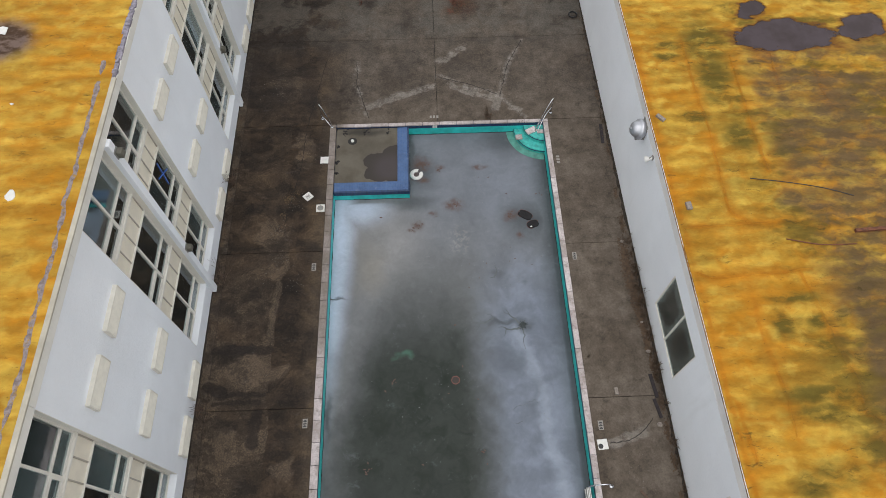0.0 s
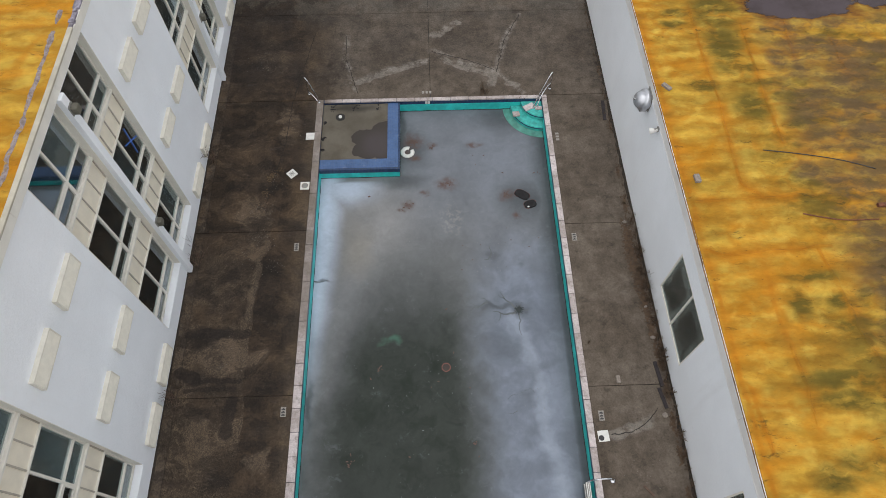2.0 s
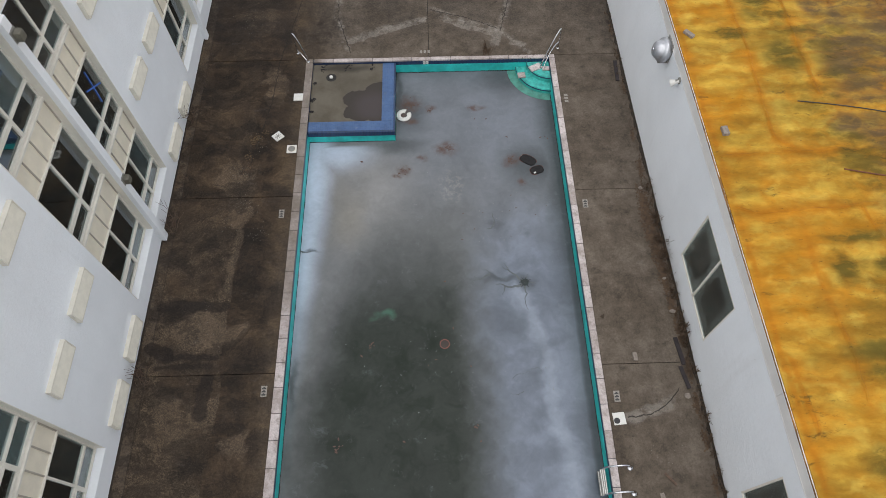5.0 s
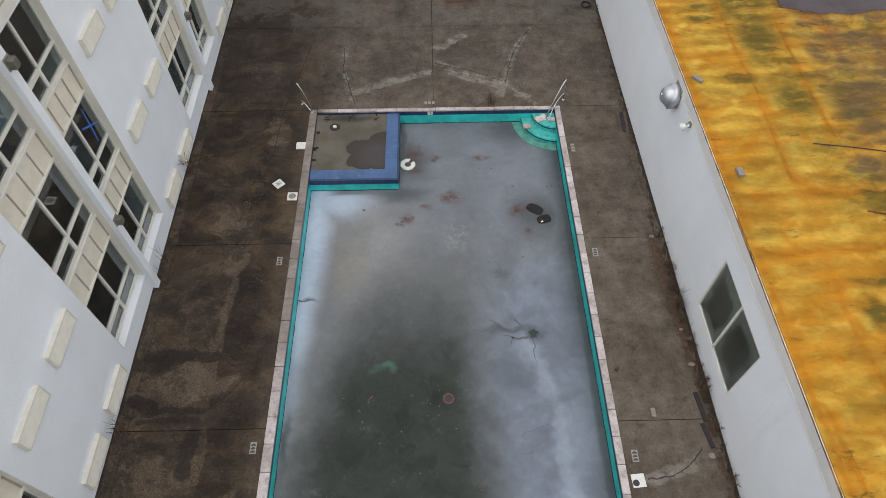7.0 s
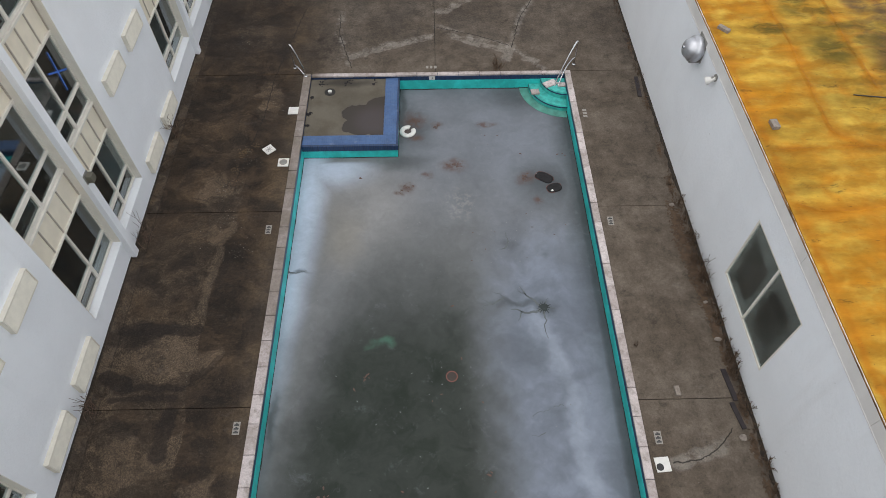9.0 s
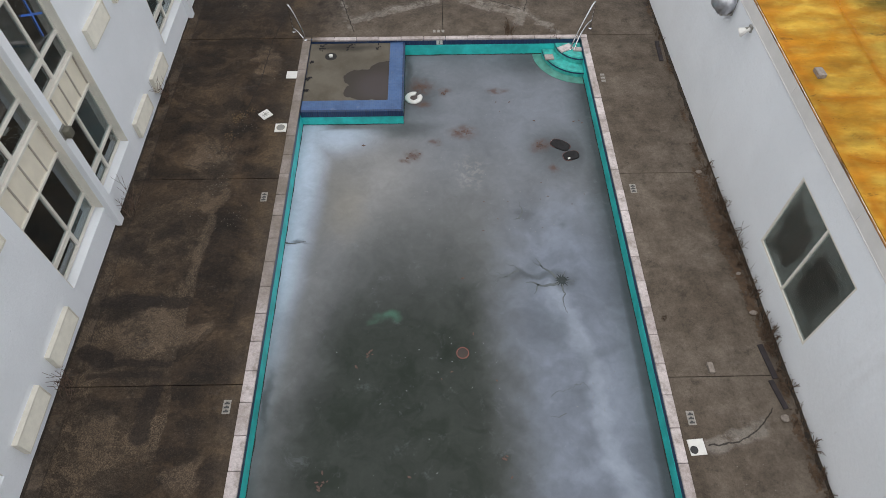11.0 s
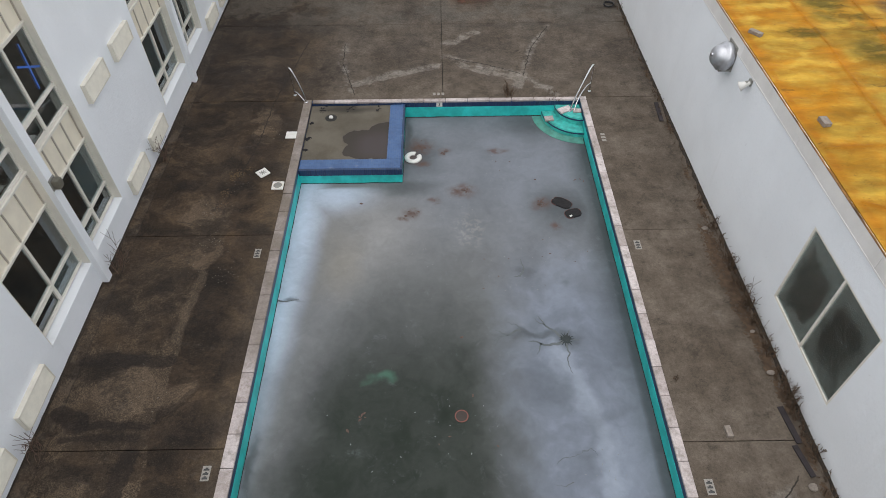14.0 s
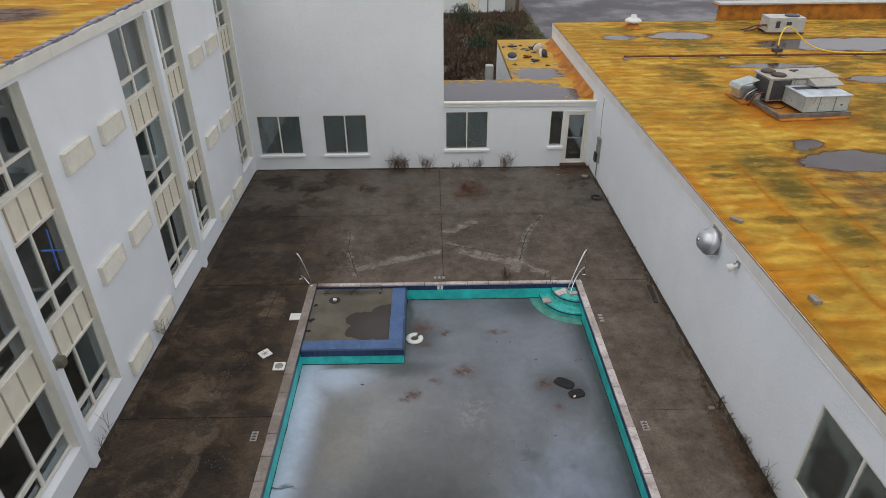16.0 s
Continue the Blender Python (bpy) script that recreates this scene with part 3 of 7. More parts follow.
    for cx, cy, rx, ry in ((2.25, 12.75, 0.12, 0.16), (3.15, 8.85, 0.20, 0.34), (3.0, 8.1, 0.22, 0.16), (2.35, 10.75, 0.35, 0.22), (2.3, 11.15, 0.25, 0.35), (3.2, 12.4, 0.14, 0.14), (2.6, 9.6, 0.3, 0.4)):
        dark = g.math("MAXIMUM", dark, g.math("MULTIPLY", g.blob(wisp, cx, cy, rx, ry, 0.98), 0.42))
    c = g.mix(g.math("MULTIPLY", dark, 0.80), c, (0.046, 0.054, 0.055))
    c = g.mix(g.math("MULTIPLY", g.blob(wisp, -1.08, 9.98, 0.17, 0.15, 0.75), 0.50), c, (0.080, 0.200, 0.140))
    c = g.mix(g.math("MULTIPLY", g.blob(w2, 1.0, 14.2, 0.32, 0.5, 0.6), g.ramp(g.noise(7, 5, 0.7), 0.46, 0.62, 0.0, 0.50)), c, (0.27, 0.27, 0.26))
    # crystals, dust and specks
    c = g.mix(1.0, c, g.ramp(g.noise(0.95, 8, 0.62, wisp), 0.30, 0.70, 0.86, 1.14, False), "MULTIPLY")
    c = g.mix(1.0, c, g.ramp(g.noise(7.0, 7, 0.70, w2), 0.30, 0.70, 0.94, 1.06, False), "MULTIPLY")
    c = g.mix(g.ramp(g.noise(2.8, 8, 0.74, w2), 0.56, 0.74, 0.0, 0.16), c, (0.27, 0.30, 0.33))
    c = g.mix(g.ramp(g.noise(13, 5, 0.65), 0.68, 0.76, 0.0, 0.30), c, (0.30, 0.32, 0.34))
    rust = None
    for cx, cy, rx, ry in ((0.89, 15.62, 0.30, 0.20), (-0.45, 14.85, 0.22, 0.14), (-0.64, 14.62, 0.14, 0.10), (2.94, 15.12, 0.22, 0.22), (0.40, 17.26, 0.18, 0.14), (0.1, 15.3, 0.12, 0.10), (-0.3, 17.5, 0.34, 0.26), (-0.47, 17.02, 0.22, 0.2), (-0.2, 16.8, 0.16, 0.12), (1.9, 17.3, 0.25, 0.10), (3.2, 14.3, 0.14, 0.10)):
        e = g.blob(w2, cx, cy, rx, ry, 0.8)
        rust = e if rust is None else g.math("MAXIMUM", rust, e)
    rust = g.math("MULTIPLY", rust, g.ramp(g.noise(5, 5, 0.7), 0.36, 0.58, 0.25, 0.80))
    c = g.mix(rust, c, (0.098, 0.056, 0.042))
    rough = g.ramp(g.noise(1.2, 5), 0.3, 0.7, 0.34, 0.55)
    return g.done(c, rough, 0.0, g.noise(5, 6), 0.06, 0.01, 0.18)


def tile_band(name, a, b, joint, size):
    g = Nodes(name)
    n = g.add("ShaderNodeTexBrick", offset=0.0, squash=1.0)
    v = g.math3("ADD", g.co, (0.0, 0.0, 0.0))
    g.put(n.inputs["Vector"], v)
    n.inputs["Color1"].default_value, n.inputs["Color2"].default_value, n.inputs["Mortar"].default_value = (*a, 1), (*b, 1), (*joint, 1)
    n.inputs["Scale"].default_value, n.inputs["Mortar Size"].default_value = 1.0, size * 0.08
    n.inputs["Brick Width"].default_value = n.inputs["Row Height"].default_value = size
    c = g.mix(g.ramp(g.noise(2.5, 5), 0.4, 0.75, 0.0, 0.45), n.outputs["Color"], tuple(v * 0.5 for v in a))
    c = g.mix(g.ramp(g.noise(7, 5), 0.58, 0.8, 0.0, 0.4), c, (0.25, 0.27, 0.3))
    return g.done(c, 0.35, 0.0, n.outputs["Fac"], -0.2, 0.004, 0.4)


def coping_stone():
    g = Nodes("pale_pink_coping_stone")
    g.co = g.add("ShaderNodeNewGeometry").outputs["Position"]
    c = g.mix(g.random(), (0.40, 0.345, 0.335), (0.58, 0.52, 0.515))
    y = g.axis(g.warped(1.5, 0.6), 1)
    x = g.axis(g.co, 0)
    grime = g.math("MULTIPLY", g.ramp(y, 9.0, 11.0), g.ramp(x, -3.0, -3.4))
    grime = g.math("MULTIPLY", grime, g.ramp(g.noise(1.2, 5), 0.3, 0.6, 0.50, 0.92))
    c = g.mix(grime, c, (0.155, 0.128, 0.102))
    c = g.mix(g.ramp(g.noise(5, 6, 0.7), 0.46, 0.68, 0.0, 0.65), c, (0.20, 0.17, 0.145))
    c = g.mix(g.ramp(g.noise(1.1, 6, 0.7), 0.45, 0.65, 0.0, 0.5), c, (0.26, 0.22, 0.19))
    c = g.mix(1.0, c, g.ramp(g.noise(22, 6, 0.8), 0.3, 0.7, 0.72, 1.25, False), "MULTIPLY")
    return g.done(c, 0.7, 0.0, g.noise(50, 4), 0.2, 0.008, 0.35)


def asphalt(name, a, b, wet):
    g = Nodes(name)
    c = g.mix(g.ramp(g.noise(0.12, 6), 0.35, 0.65), a, b)
    c = g.mix(g.ramp(g.noise(8, 5), 0.5, 0.8, 0.0, 0.3), c, tuple(v * 1.6 for v in b))
    return g.done(c, g.ramp(g.noise(0.2, 5), 0.35, 0.6, wet, 0.75), 0.0, g.noise(30, 4), 0.3, 0.02, 0.4)


def glass(name, tint, gloss, film, ior=1.6, least=0.6, spread=(1.0, 1.0), rim=None):
    """Clear glass; film: how much of it is veiled by dirt and painted reflection, with its colour; spread: how far the
    panes differ in that; rim: cloud of damp that creeps in from the edges.
    """
    g = Nodes(name)
    t, gl, fr, mx = g.add("ShaderNodeBsdfTransparent"), g.add("ShaderNodeBsdfGlossy"), g.add("ShaderNodeFresnel"), g.add("ShaderNodeMixShader")
    t.inputs["Color"].default_value = (*tint, 1)
    gl.inputs["Color"].default_value, gl.inputs["Roughness"].default_value = (0.92, 0.96, 0.97, 1), 0.03
    fr.inputs["IOR"].default_value = ior
    g.put(mx.inputs[0], g.math("ADD", fr.outputs[0], gloss, True))
    dirt, mx2 = g.add("ShaderNodeBsdfDiffuse"), g.add("ShaderNodeMixShader")
    dirt.inputs["Color"].default_value = (*film[1], 1)
    g.put(mx2.inputs[0], g.math("MULTIPLY", g.ramp(g.noise(0.8, 5), 0.36, 0.64, film[0] * least, film[0]), g.ramp(g.random(), 0.35, 0.95, *spread)))
    if rim:
        box01 = g.add("ShaderNodeTexCoord").outputs["Generated"]
        off = g.math3("SUBTRACT", box01, (0.5, 0.5, 0.5))
        far = g.math("MAXIMUM", g.math("ABSOLUTE", g.axis(off, 0)), g.math("ABSOLUTE", g.axis(off, 2)))
        far = g.math("ADD", far, g.ramp(g.noise(1.6, 5, 0.6), 0.3, 0.7, -0.09, 0.09))
        cloud = g.math("MULTIPLY", g.ramp(far, 0.20, 0.48), g.ramp(g.random(), 0.2, 0.8, 0.55 * rim, rim))
        g.put(mx2.inputs[0], g.math("MAXIMUM", g.ramp(g.noise(0.8, 5), 0.36, 0.64, film[0] * least, film[0]), cloud))
    g.t.links.new(t.outputs[0], mx2.inputs[1])
    g.t.links.new(dirt.outputs[0], mx2.inputs[2])
    g.t.links.new(mx2.outputs[0], mx.inputs[1])
    g.t.links.new(gl.outputs[0], mx.inputs[2])
    g.t.links.new(mx.outputs[0], g.t.nodes["Material Output"].inputs["Surface"])
    return g.m


M_DECK, M_LEDGE, M_ROOF, M_LOWROOF, M_ICE = deck_concrete(), ledge_concrete(), roof_foam(), low_roof_foam(), pool_ice()
M_ORANGE = plain("orange_foam_flashing", (0.42, 0.150, 0.010), 0.75, 0, 0.42, 2.0, 0.5, 12)
M_BLUETILE = tile_band("blue_mosaic_tile", (0.050, 0.105, 0.245), (0.065, 0.13, 0.28), (0.085, 0.14, 0.26), 0.06)
M_NAVYTILE = tile_band("navy_waterline_tile", (0.012, 0.03, 0.09), (0.02, 0.05, 0.13), (0.05, 0.07, 0.1), 0.05)
M_COPING = coping_stone()
M_ASPHALT = asphalt("wet_purple_grey_asphalt", (0.074, 0.068, 0.079), (0.092, 0.085, 0.097), 0.35)
M_SCRUB = asphalt("brown_scrub_ground", (0.075, 0.056, 0.040), (0.140, 0.112, 0.082), 0.8)
# the teal film paints reflected sky on the wing's panes, stronger on some
M_GLASS = glass("window_glass", (0.80, 0.86, 0.87), 0.13, (0.12, (0.24, 0.345, 0.355)), 1.6, 0.6, (0.25, 3.2))
M_HAZEGLASS = glass("fogged_low_window_glass", (0.80, 0.83, 0.82), 0.06, (0.20, (0.22, 0.265, 0.25)), 1.6, 0.5, (1.0, 1.0), 0.62)
M_GREENGLASS = glass("dull_green_glass", (0.70, 0.77, 0.77), 0.06, (0.48, (0.155, 0.190, 0.192)))


# ---------------------------------------------------------------- mesh helpers
def box(bm, x0, x1, y0, y1, z0, z1, bevel=0.0, m=None):
    r = bmesh.ops.create_cube(bm, size=1.0, matrix=(m or Matrix()) @ Matrix.LocRotScale(((x0 + x1) / 2, (y0 + y1) / 2, (z0 + z1) / 2), None, (x1 - x0, y1 - y0, z1 - z0)))
    if bevel:
        es = {e for v in r["verts"] for e in v.link_edges}
        bmesh.ops.bevel(bm, geom=list(es), offset=bevel, segments=2, affect="EDGES", profile=0.6)
    return bm


def boxed(x0, x1, y0, y1, z0, z1, bevel=0.0):
    return box(bmesh.new(), x0, x1, y0, y1, z0, z1, bevel)


def rod(bm, a, b, r, r2=None, seg=10):
    a, b = Vector(a), Vector(b)
    d = b - a
    bmesh.ops.create_cone(bm, cap_ends=True, segments=seg, radius1=r, radius2=r if r2 is None else r2, depth=d.length,
                          matrix=Matrix.Translation((a + b) / 2) @ d.to_track_quat("Z", "Y").to_matrix().to_4x4())
    return bm


def tube(bm, pts, r, seg=10):
    """A bent round bar through the points."""
    pts = [Vector(p) for p in pts]
    rings = []
    side = None
    for i, p in enumerate(pts):
        d = (pts[min(i + 1, len(pts) - 1)] - pts[max(i - 1, 0)]).normalized()
        if side is None:
            side = d.orthogonal().normalized()
        side = (side - d * side.dot(d)).normalized()
        up = d.cross(side)
        rings.append([bm.verts.new(p + (side * math.cos(2 * math.pi * k / seg) + up * math.sin(2 * math.pi * k / seg)) * r) for k in range(seg)])
    for a, b in zip(rings, rings[1:]):
        for k in range(seg):
            bm.faces.new((a[k], a[(k + 1) % seg], b[(k + 1) % seg], b[k]))
    bm.faces.new(rings[0][::-1])
    bm.faces.new(rings[-1])
    return bm


def bend(points, n=6):
    """Rounds a polyline's corners (Chaikin)."""
    pts = [Vector(p) for p in points]
    for _ in range(n):
        out = [pts[0]]
        for a, b in zip(pts, pts[1:]):
            out += [a * 0.75 + b * 0.25, a * 0.25 + b * 0.75]
        pts = out + [pts[-1]]
        if len(pts) > 40:
            break
    return pts


def lathe(bm, profile, seg=24, m=None, caps=True):
    """Turns (radius, height) pairs round the z axis."""
    m = m or Matrix()
    rings = [[bm.verts.new(m @ Vector((r * math.cos(2 * math.pi * k / seg), r * math.sin(2 * math.pi * k / seg), z))) for k in range(seg)] for r, z in profile]
    for a, b in zip(rings, rings[1:]):
        for k in range(seg):
            bm.faces.new((a[k], a[(k + 1) % seg], b[(k + 1) % seg], b[k]))
    if caps:
        bm.faces.new(rings[0][::-1])
        bm.faces.new(rings[-1])
    return bm


def part(name, bm, material, parent=None, label="", smooth=False):
    me = bpy.data.meshes.new(name)
    bmesh.ops.recalc_face_normals(bm, faces=bm.faces)
    bm.to_mesh(me)
    bm.free()
    me.materials.append(material)
    if smooth:
        for p in me.polygons:
            p.use_smooth = True
    ob = new(name, me)
    ob.parent = parent
    if label:
        tagged(ob, label)
    return ob


def thing(name, label, category, group="", at=(0, 0, 0), turn=0.0):
    ob = new(name)
    ob.matrix_basis = pose(*at, 0, 0, turn)
    ob.empty_display_size = 0.1
    return tagged(ob, label, category, group)


def setting(name, bm, material, label, category="wall"):
    return tagged(part(name, bm, material), label, category, "", "structure")


# ---------------------------------------------------------------- plan (metres)
XL, XR, YF = -7.32, 6.98, 27.77            # faces of the tall wing, the low wing and the end wall
XT = 0.60                                  # where the tall end block stops
ROOF_L, ROOF_R, ROOF_LOW = 8.12, 3.80, 2.78
Y0 = -12.0                                 # the court's near end, behind the camera
BAYS = (-13.78, -5.83, 2.12, 10.07, 18.02, 25.97)
HEADS, SILLS = (2.42, 5.14, 7.74), (0.70, 3.28, 5.96)
WX = XL - 0.16                             # window plane
POOL = (-3.49, 4.46, 1.5, 18.96)           # inner faces of the pool
ICE = -0.55
LEDGE = (-3.49, -0.74, 16.02, 18.96)       # the filled corner of the pool

# --- ground: deck slabs, with real joints
ground = bmesh.new()
for x0, x1, y0, y1 in ((-400, 400, YF + 0.3, 700), (-400, XL - 12, -400, YF + 0.3), (XR + 40, 400, -400, YF + 0.3), (XL - 12, XR + 40, -400, Y0 - 0.3)):
    box(ground, x0, x1, y0, y1, -0.6, -0.06)
setting("ground", ground, M_SCRUB, "brown overgrown waste ground round the buildings", "ground")

deck_bed = bmesh.new()
for x0, x1, y0, y1 in ((XL, POOL[0] - 0.2, Y0, YF), (POOL[1] + 0.2, XR, Y0, YF), (POOL[0] - 0.2, POOL[1] + 0.2, POOL[3] + 0.2, YF), (POOL[0] - 0.2, POOL[1] + 0.2, Y0, POOL[2] - 0.2)):
    box(deck_bed, x0, x1, y0, y1, -0.5, -0.05)
deck = setting("floor", deck_bed, M_CRACK, "old stained concrete pool deck with open joints", "floor")

# --- the tall wing: wall with window stacks, fins, roof
wall = bmesh.new()
T = XL - 0.40
runs = []
edge = Y0
for s in BAYS:
    if s > Y0:
        runs.append((edge, s))
    edge = s + 4.20 if s < 25 else 27.62
runs.append((edge, YF + 0.3))
for a, b in runs:
    if b - a > 0.02:
        box(wall, T, XL, a, b, -0.3, 7.86)
STACKS = []
for s in BAYS:
    STACKS += [(s, s + 2.13)] + ([(s + 2.35, s + 4.20)] if s < 25 else [])
STACKS[-1] = (BAYS[-1], 27.62)
STACKS = [(max(a, Y0), b) for a, b in STACKS if b > Y0]
for a, b in STACKS:
    box(wall, T, XL, a, b, -0.3, SILLS[0] - 0.10)
    box(wall, T, XL, a, b, HEADS[2], 7.86)
setting("wall_west", wall, M_WALL, "white painted stucco wall of the three-storey wing")
sill_bm = bmesh.new()
for a, b in STACKS:
    box(sill_bm, WX - 0.03, XL + 0.03, a + 0.004, b - 0.004, SILLS[0] - 0.098, SILLS[0] - 0.03, 0.012)
setting("trim", sill_bm, M_WALL, "white window sills along the foot of the wing", "trim")


jamb_bm = bmesh.new()
for a, b in STACKS:
    for y in (a + 0.001, b - 0.013):
        box(jamb_bm, WX + 0.002, XL + 0.008, y, y + 0.012, SILLS[0] - 0.02, HEADS[2] - 0.002)
setting("trim_jambs", jamb_bm, M_FRAME, "cream jamb boards beside the window stacks", "trim")


def fin(s):
    ob = part("wall_fin", box(bmesh.new(), T + 0.02, XL + 0.14, s + 2.13, s + 2.35, -0.05, 7.83, 0.012), M_WALL)
    return tagged(ob, "narrow white stucco fin standing between two window stacks", "wall fin", "wall fins", "structure")


for s in BAYS[1:5]:
    fin(s)


def window_unit(w, h):
    """A four-light window: two tall lights over two short ones, one of them a slider. Local: x out of the wall, y along it."""
    ob = thing("window", "cream four-light window with grey glass in the wing", "window", "wing windows")
    f, d = 0.055, 0.07
    low = 0.29 * h
    fr = bmesh.new()
    box(fr, -d, 0, 0, w, 0, f)
    box(fr, -d, 0, 0, w, h - f, h)
    box(fr, -d, 0, 0, f, f, h - f)
    box(fr, -d, 0, w - f, w, f, h - f)
    part("window_frame", fr, M_FRAME, ob)
    part("mullion", boxed(-d + 0.01, 0.004, w * 0.5 - 0.03, w * 0.5 + 0.03, f, h - f, 0.006), M_FRAME, ob)
    part("transom", boxed(-d + 0.012, 0.008, f, w - f, low - 0.03, low + 0.03, 0.006), M_FRAME, ob)
    sl = bmesh.new()
    y0, y1, z0, z1 = f, w * 0.5 - 0.03, f, low - 0.03
    box(sl, -0.03, 0.012, y0, y1, z0, z0 + 0.04)
    box(sl, -0.03, 0.012, y0, y1, z1 - 0.04, z1)
    box(sl, -0.03, 0.012, y0, y0 + 0.04, z0 + 0.04, z1 - 0.04)
    box(sl, -0.03, 0.012, y1 - 0.04, y1, z0 + 0.04, z1 - 0.04)
    part("sliding_sash", sl, M_FRAME, ob)
    for a, b, c, e in ((f, w * 0.5 - 0.03, low + 0.03, h - f), (w * 0.5 + 0.03, w - f, low + 0.03, h - f), (f + 0.04, w * 0.5 - 0.07, f + 0.04, low - 0.07), (w * 0.5 + 0.03, w - f, f, low - 0.03)):
        p = part("pane", boxed(-0.045, -0.037, a, b, c, e), M_GLASS, ob)
        p.visible_shadow = False
    return ob


def spandrel(w, h):
    """Cream panel with upright battens between two storeys of windows, with the sill of the upper one."""
    ob = thing("spandrel_panel", "cream boarded panel with upright battens between windows", "panel", "spandrel panels")
    part("board", boxed(-0.06, -0.01, 0, w, 0, h - 0.06), M_CREAM, ob)
    n = 4
    for k in range(n + 1):
        y = 0.03 + (w - 0.06) * k / n
        # taupe puts the boarding's dark shadow lines into the battens' colour
        part("batten", boxed(-0.012, 0.012, y - 0.017, y + 0.017, 0, h - 0.06, 0.003), M_BATTEN_SHADE, ob)
    part("sill", boxed(-0.06, 0.045, 0, w, h - 0.06, h - 0.006, 0.008), M_FRAME, ob)
    part("drip_edge", boxed(-0.06, 0.035, 0, w, -0.04, 0, 0.006), M_FRAME, ob)
    return ob


made = {}
for a, b in STACKS:
    w = b - a
    for z0, z1 in zip(SILLS, HEADS):
        key = (round(w, 2), round(z1 - z0, 2))
        m = pose(WX, a, z0)
        if key in made:
            copy_thing(made[key], m)
        else:
            made[key] = window_unit(*key)
            made[key].matrix_basis = m
    for z0, z1 in ((HEADS[0] + 0.04, SILLS[1]), (HEADS[1] + 0.04, SILLS[2])):
        key = ("s", round(w, 2), round(z1 - z0, 2))
        m = pose(WX, a, z0)
        if key in made:
            copy_thing(made[key], m)
        else:
            made[key] = spandrel(key[1], key[2])
            made[key].matrix_basis = m

# rooms behind the windows
rooms = bmesh.new()
for z in (-0.10, 2.56, 5.22):
    box(rooms, XL - 6.0, T, Y0, YF + 0.3, z, z + 0.12)
setting("floor_rooms", rooms, M_CARPET, "dark brown carpet in the empty rooms", "floor")
inner = bmesh.new()
box(inner, XL - 6.2, XL - 6.0, Y0, YF + 0.3, -0.1, 7.78)
for z in (2.50, 5.16, 7.72):
    box(inner, XL - 6.0, T, Y0, YF + 0.3, z, z + 0.05)
for s in BAYS:
    for o in (2.24, 6.1):
        if Y0 < s + o < YF:
            box(inner, XL - 6.0, T, s + o - 0.06, s + o + 0.06, -0.1, 7.72)
setting("wall_rooms", inner, M_INTERIOR, "plain dim plaster walls of the empty rooms")

roof = bmesh.new()
box(roof, XL - 14, XL + 0.02, Y0 - 0.3, YF - 0.003, 7.86, ROOF_L - 0.02)
setting("roof_west", roof, M_ROOF, "flat roof coated in weathered yellow foam", "roof")
setting("wall_outer_west", boxed(XL - 14, XL - 13.7, Y0 - 0.3, YF + 8, -0.3, 7.855), M_WALL_DIM, "white outer wall of the tall wing")

fascia = thing("roof_fascia", "cream metal fascia along the edge of the flat roof", "fascia")
tagged(fascia, kind="structure")
y = Y0
k = 0
while y < YF:
    e = min(y + 3.05, YF - 0.002)
    part("fascia_panel", boxed(XL + 0.002, XL + 0.07, y + 0.003, e - 0.003, 7.84, 8.07, 0.006), M_SOFFIT, fascia)
    y = e
    k += 1
    if e >= YF - 0.01:
        break
M_EDGE = plain("dull_cream_edge_metal", (0.42, 0.385, 0.31), 0.6, 0, 0.2, 1.5, 0.1, 30)
part("edge_strip", boxed(XL - 0.03, XL + 0.08, Y0, 14.0, 8.07, 8.12, 0.012), M_EDGE, fascia)


def peeled():
    g = Nodes("peeled_pale_membrane")
    c = g.mix(g.ramp(g.noise(9, 6, 0.7), 0.35, 0.62), (0.14, 0.105, 0.098), (0.27, 0.225, 0.22))
    c = g.mix(g.ramp(g.noise(5, 7, 0.75), 0.54, 0.64, 0.0, 0.85), c, (0.34, 0.19, 0.02))
    c = g.mix(g.ramp(g.noise(14, 5, 0.7), 0.60, 0.70, 0.0, 0.8), c, (0.07, 0.05, 0.04))
    return g.done(c, 0.75, 0.0, g.noise(20, 5), 0.5, 0.02)


rag = bmesh.new()
rnd = random.Random(4)
y = 14.0
while y < YF - 0.2:
    n = rnd.uniform(0.10, 0.30)
    box(rag, XL - rnd.uniform(0.03, 0.10), XL + rnd.uniform(0.03, 0.075), y, min(y + n, YF), 8.06, 8.10 + rnd.uniform(0.0, 0.035), 0.006)
    y += n * 0.92
part("torn_edge", rag, M_MEMBRANE, fascia, "torn grey roof membrane")
tear = bmesh.new()
y = 5.6
last = None
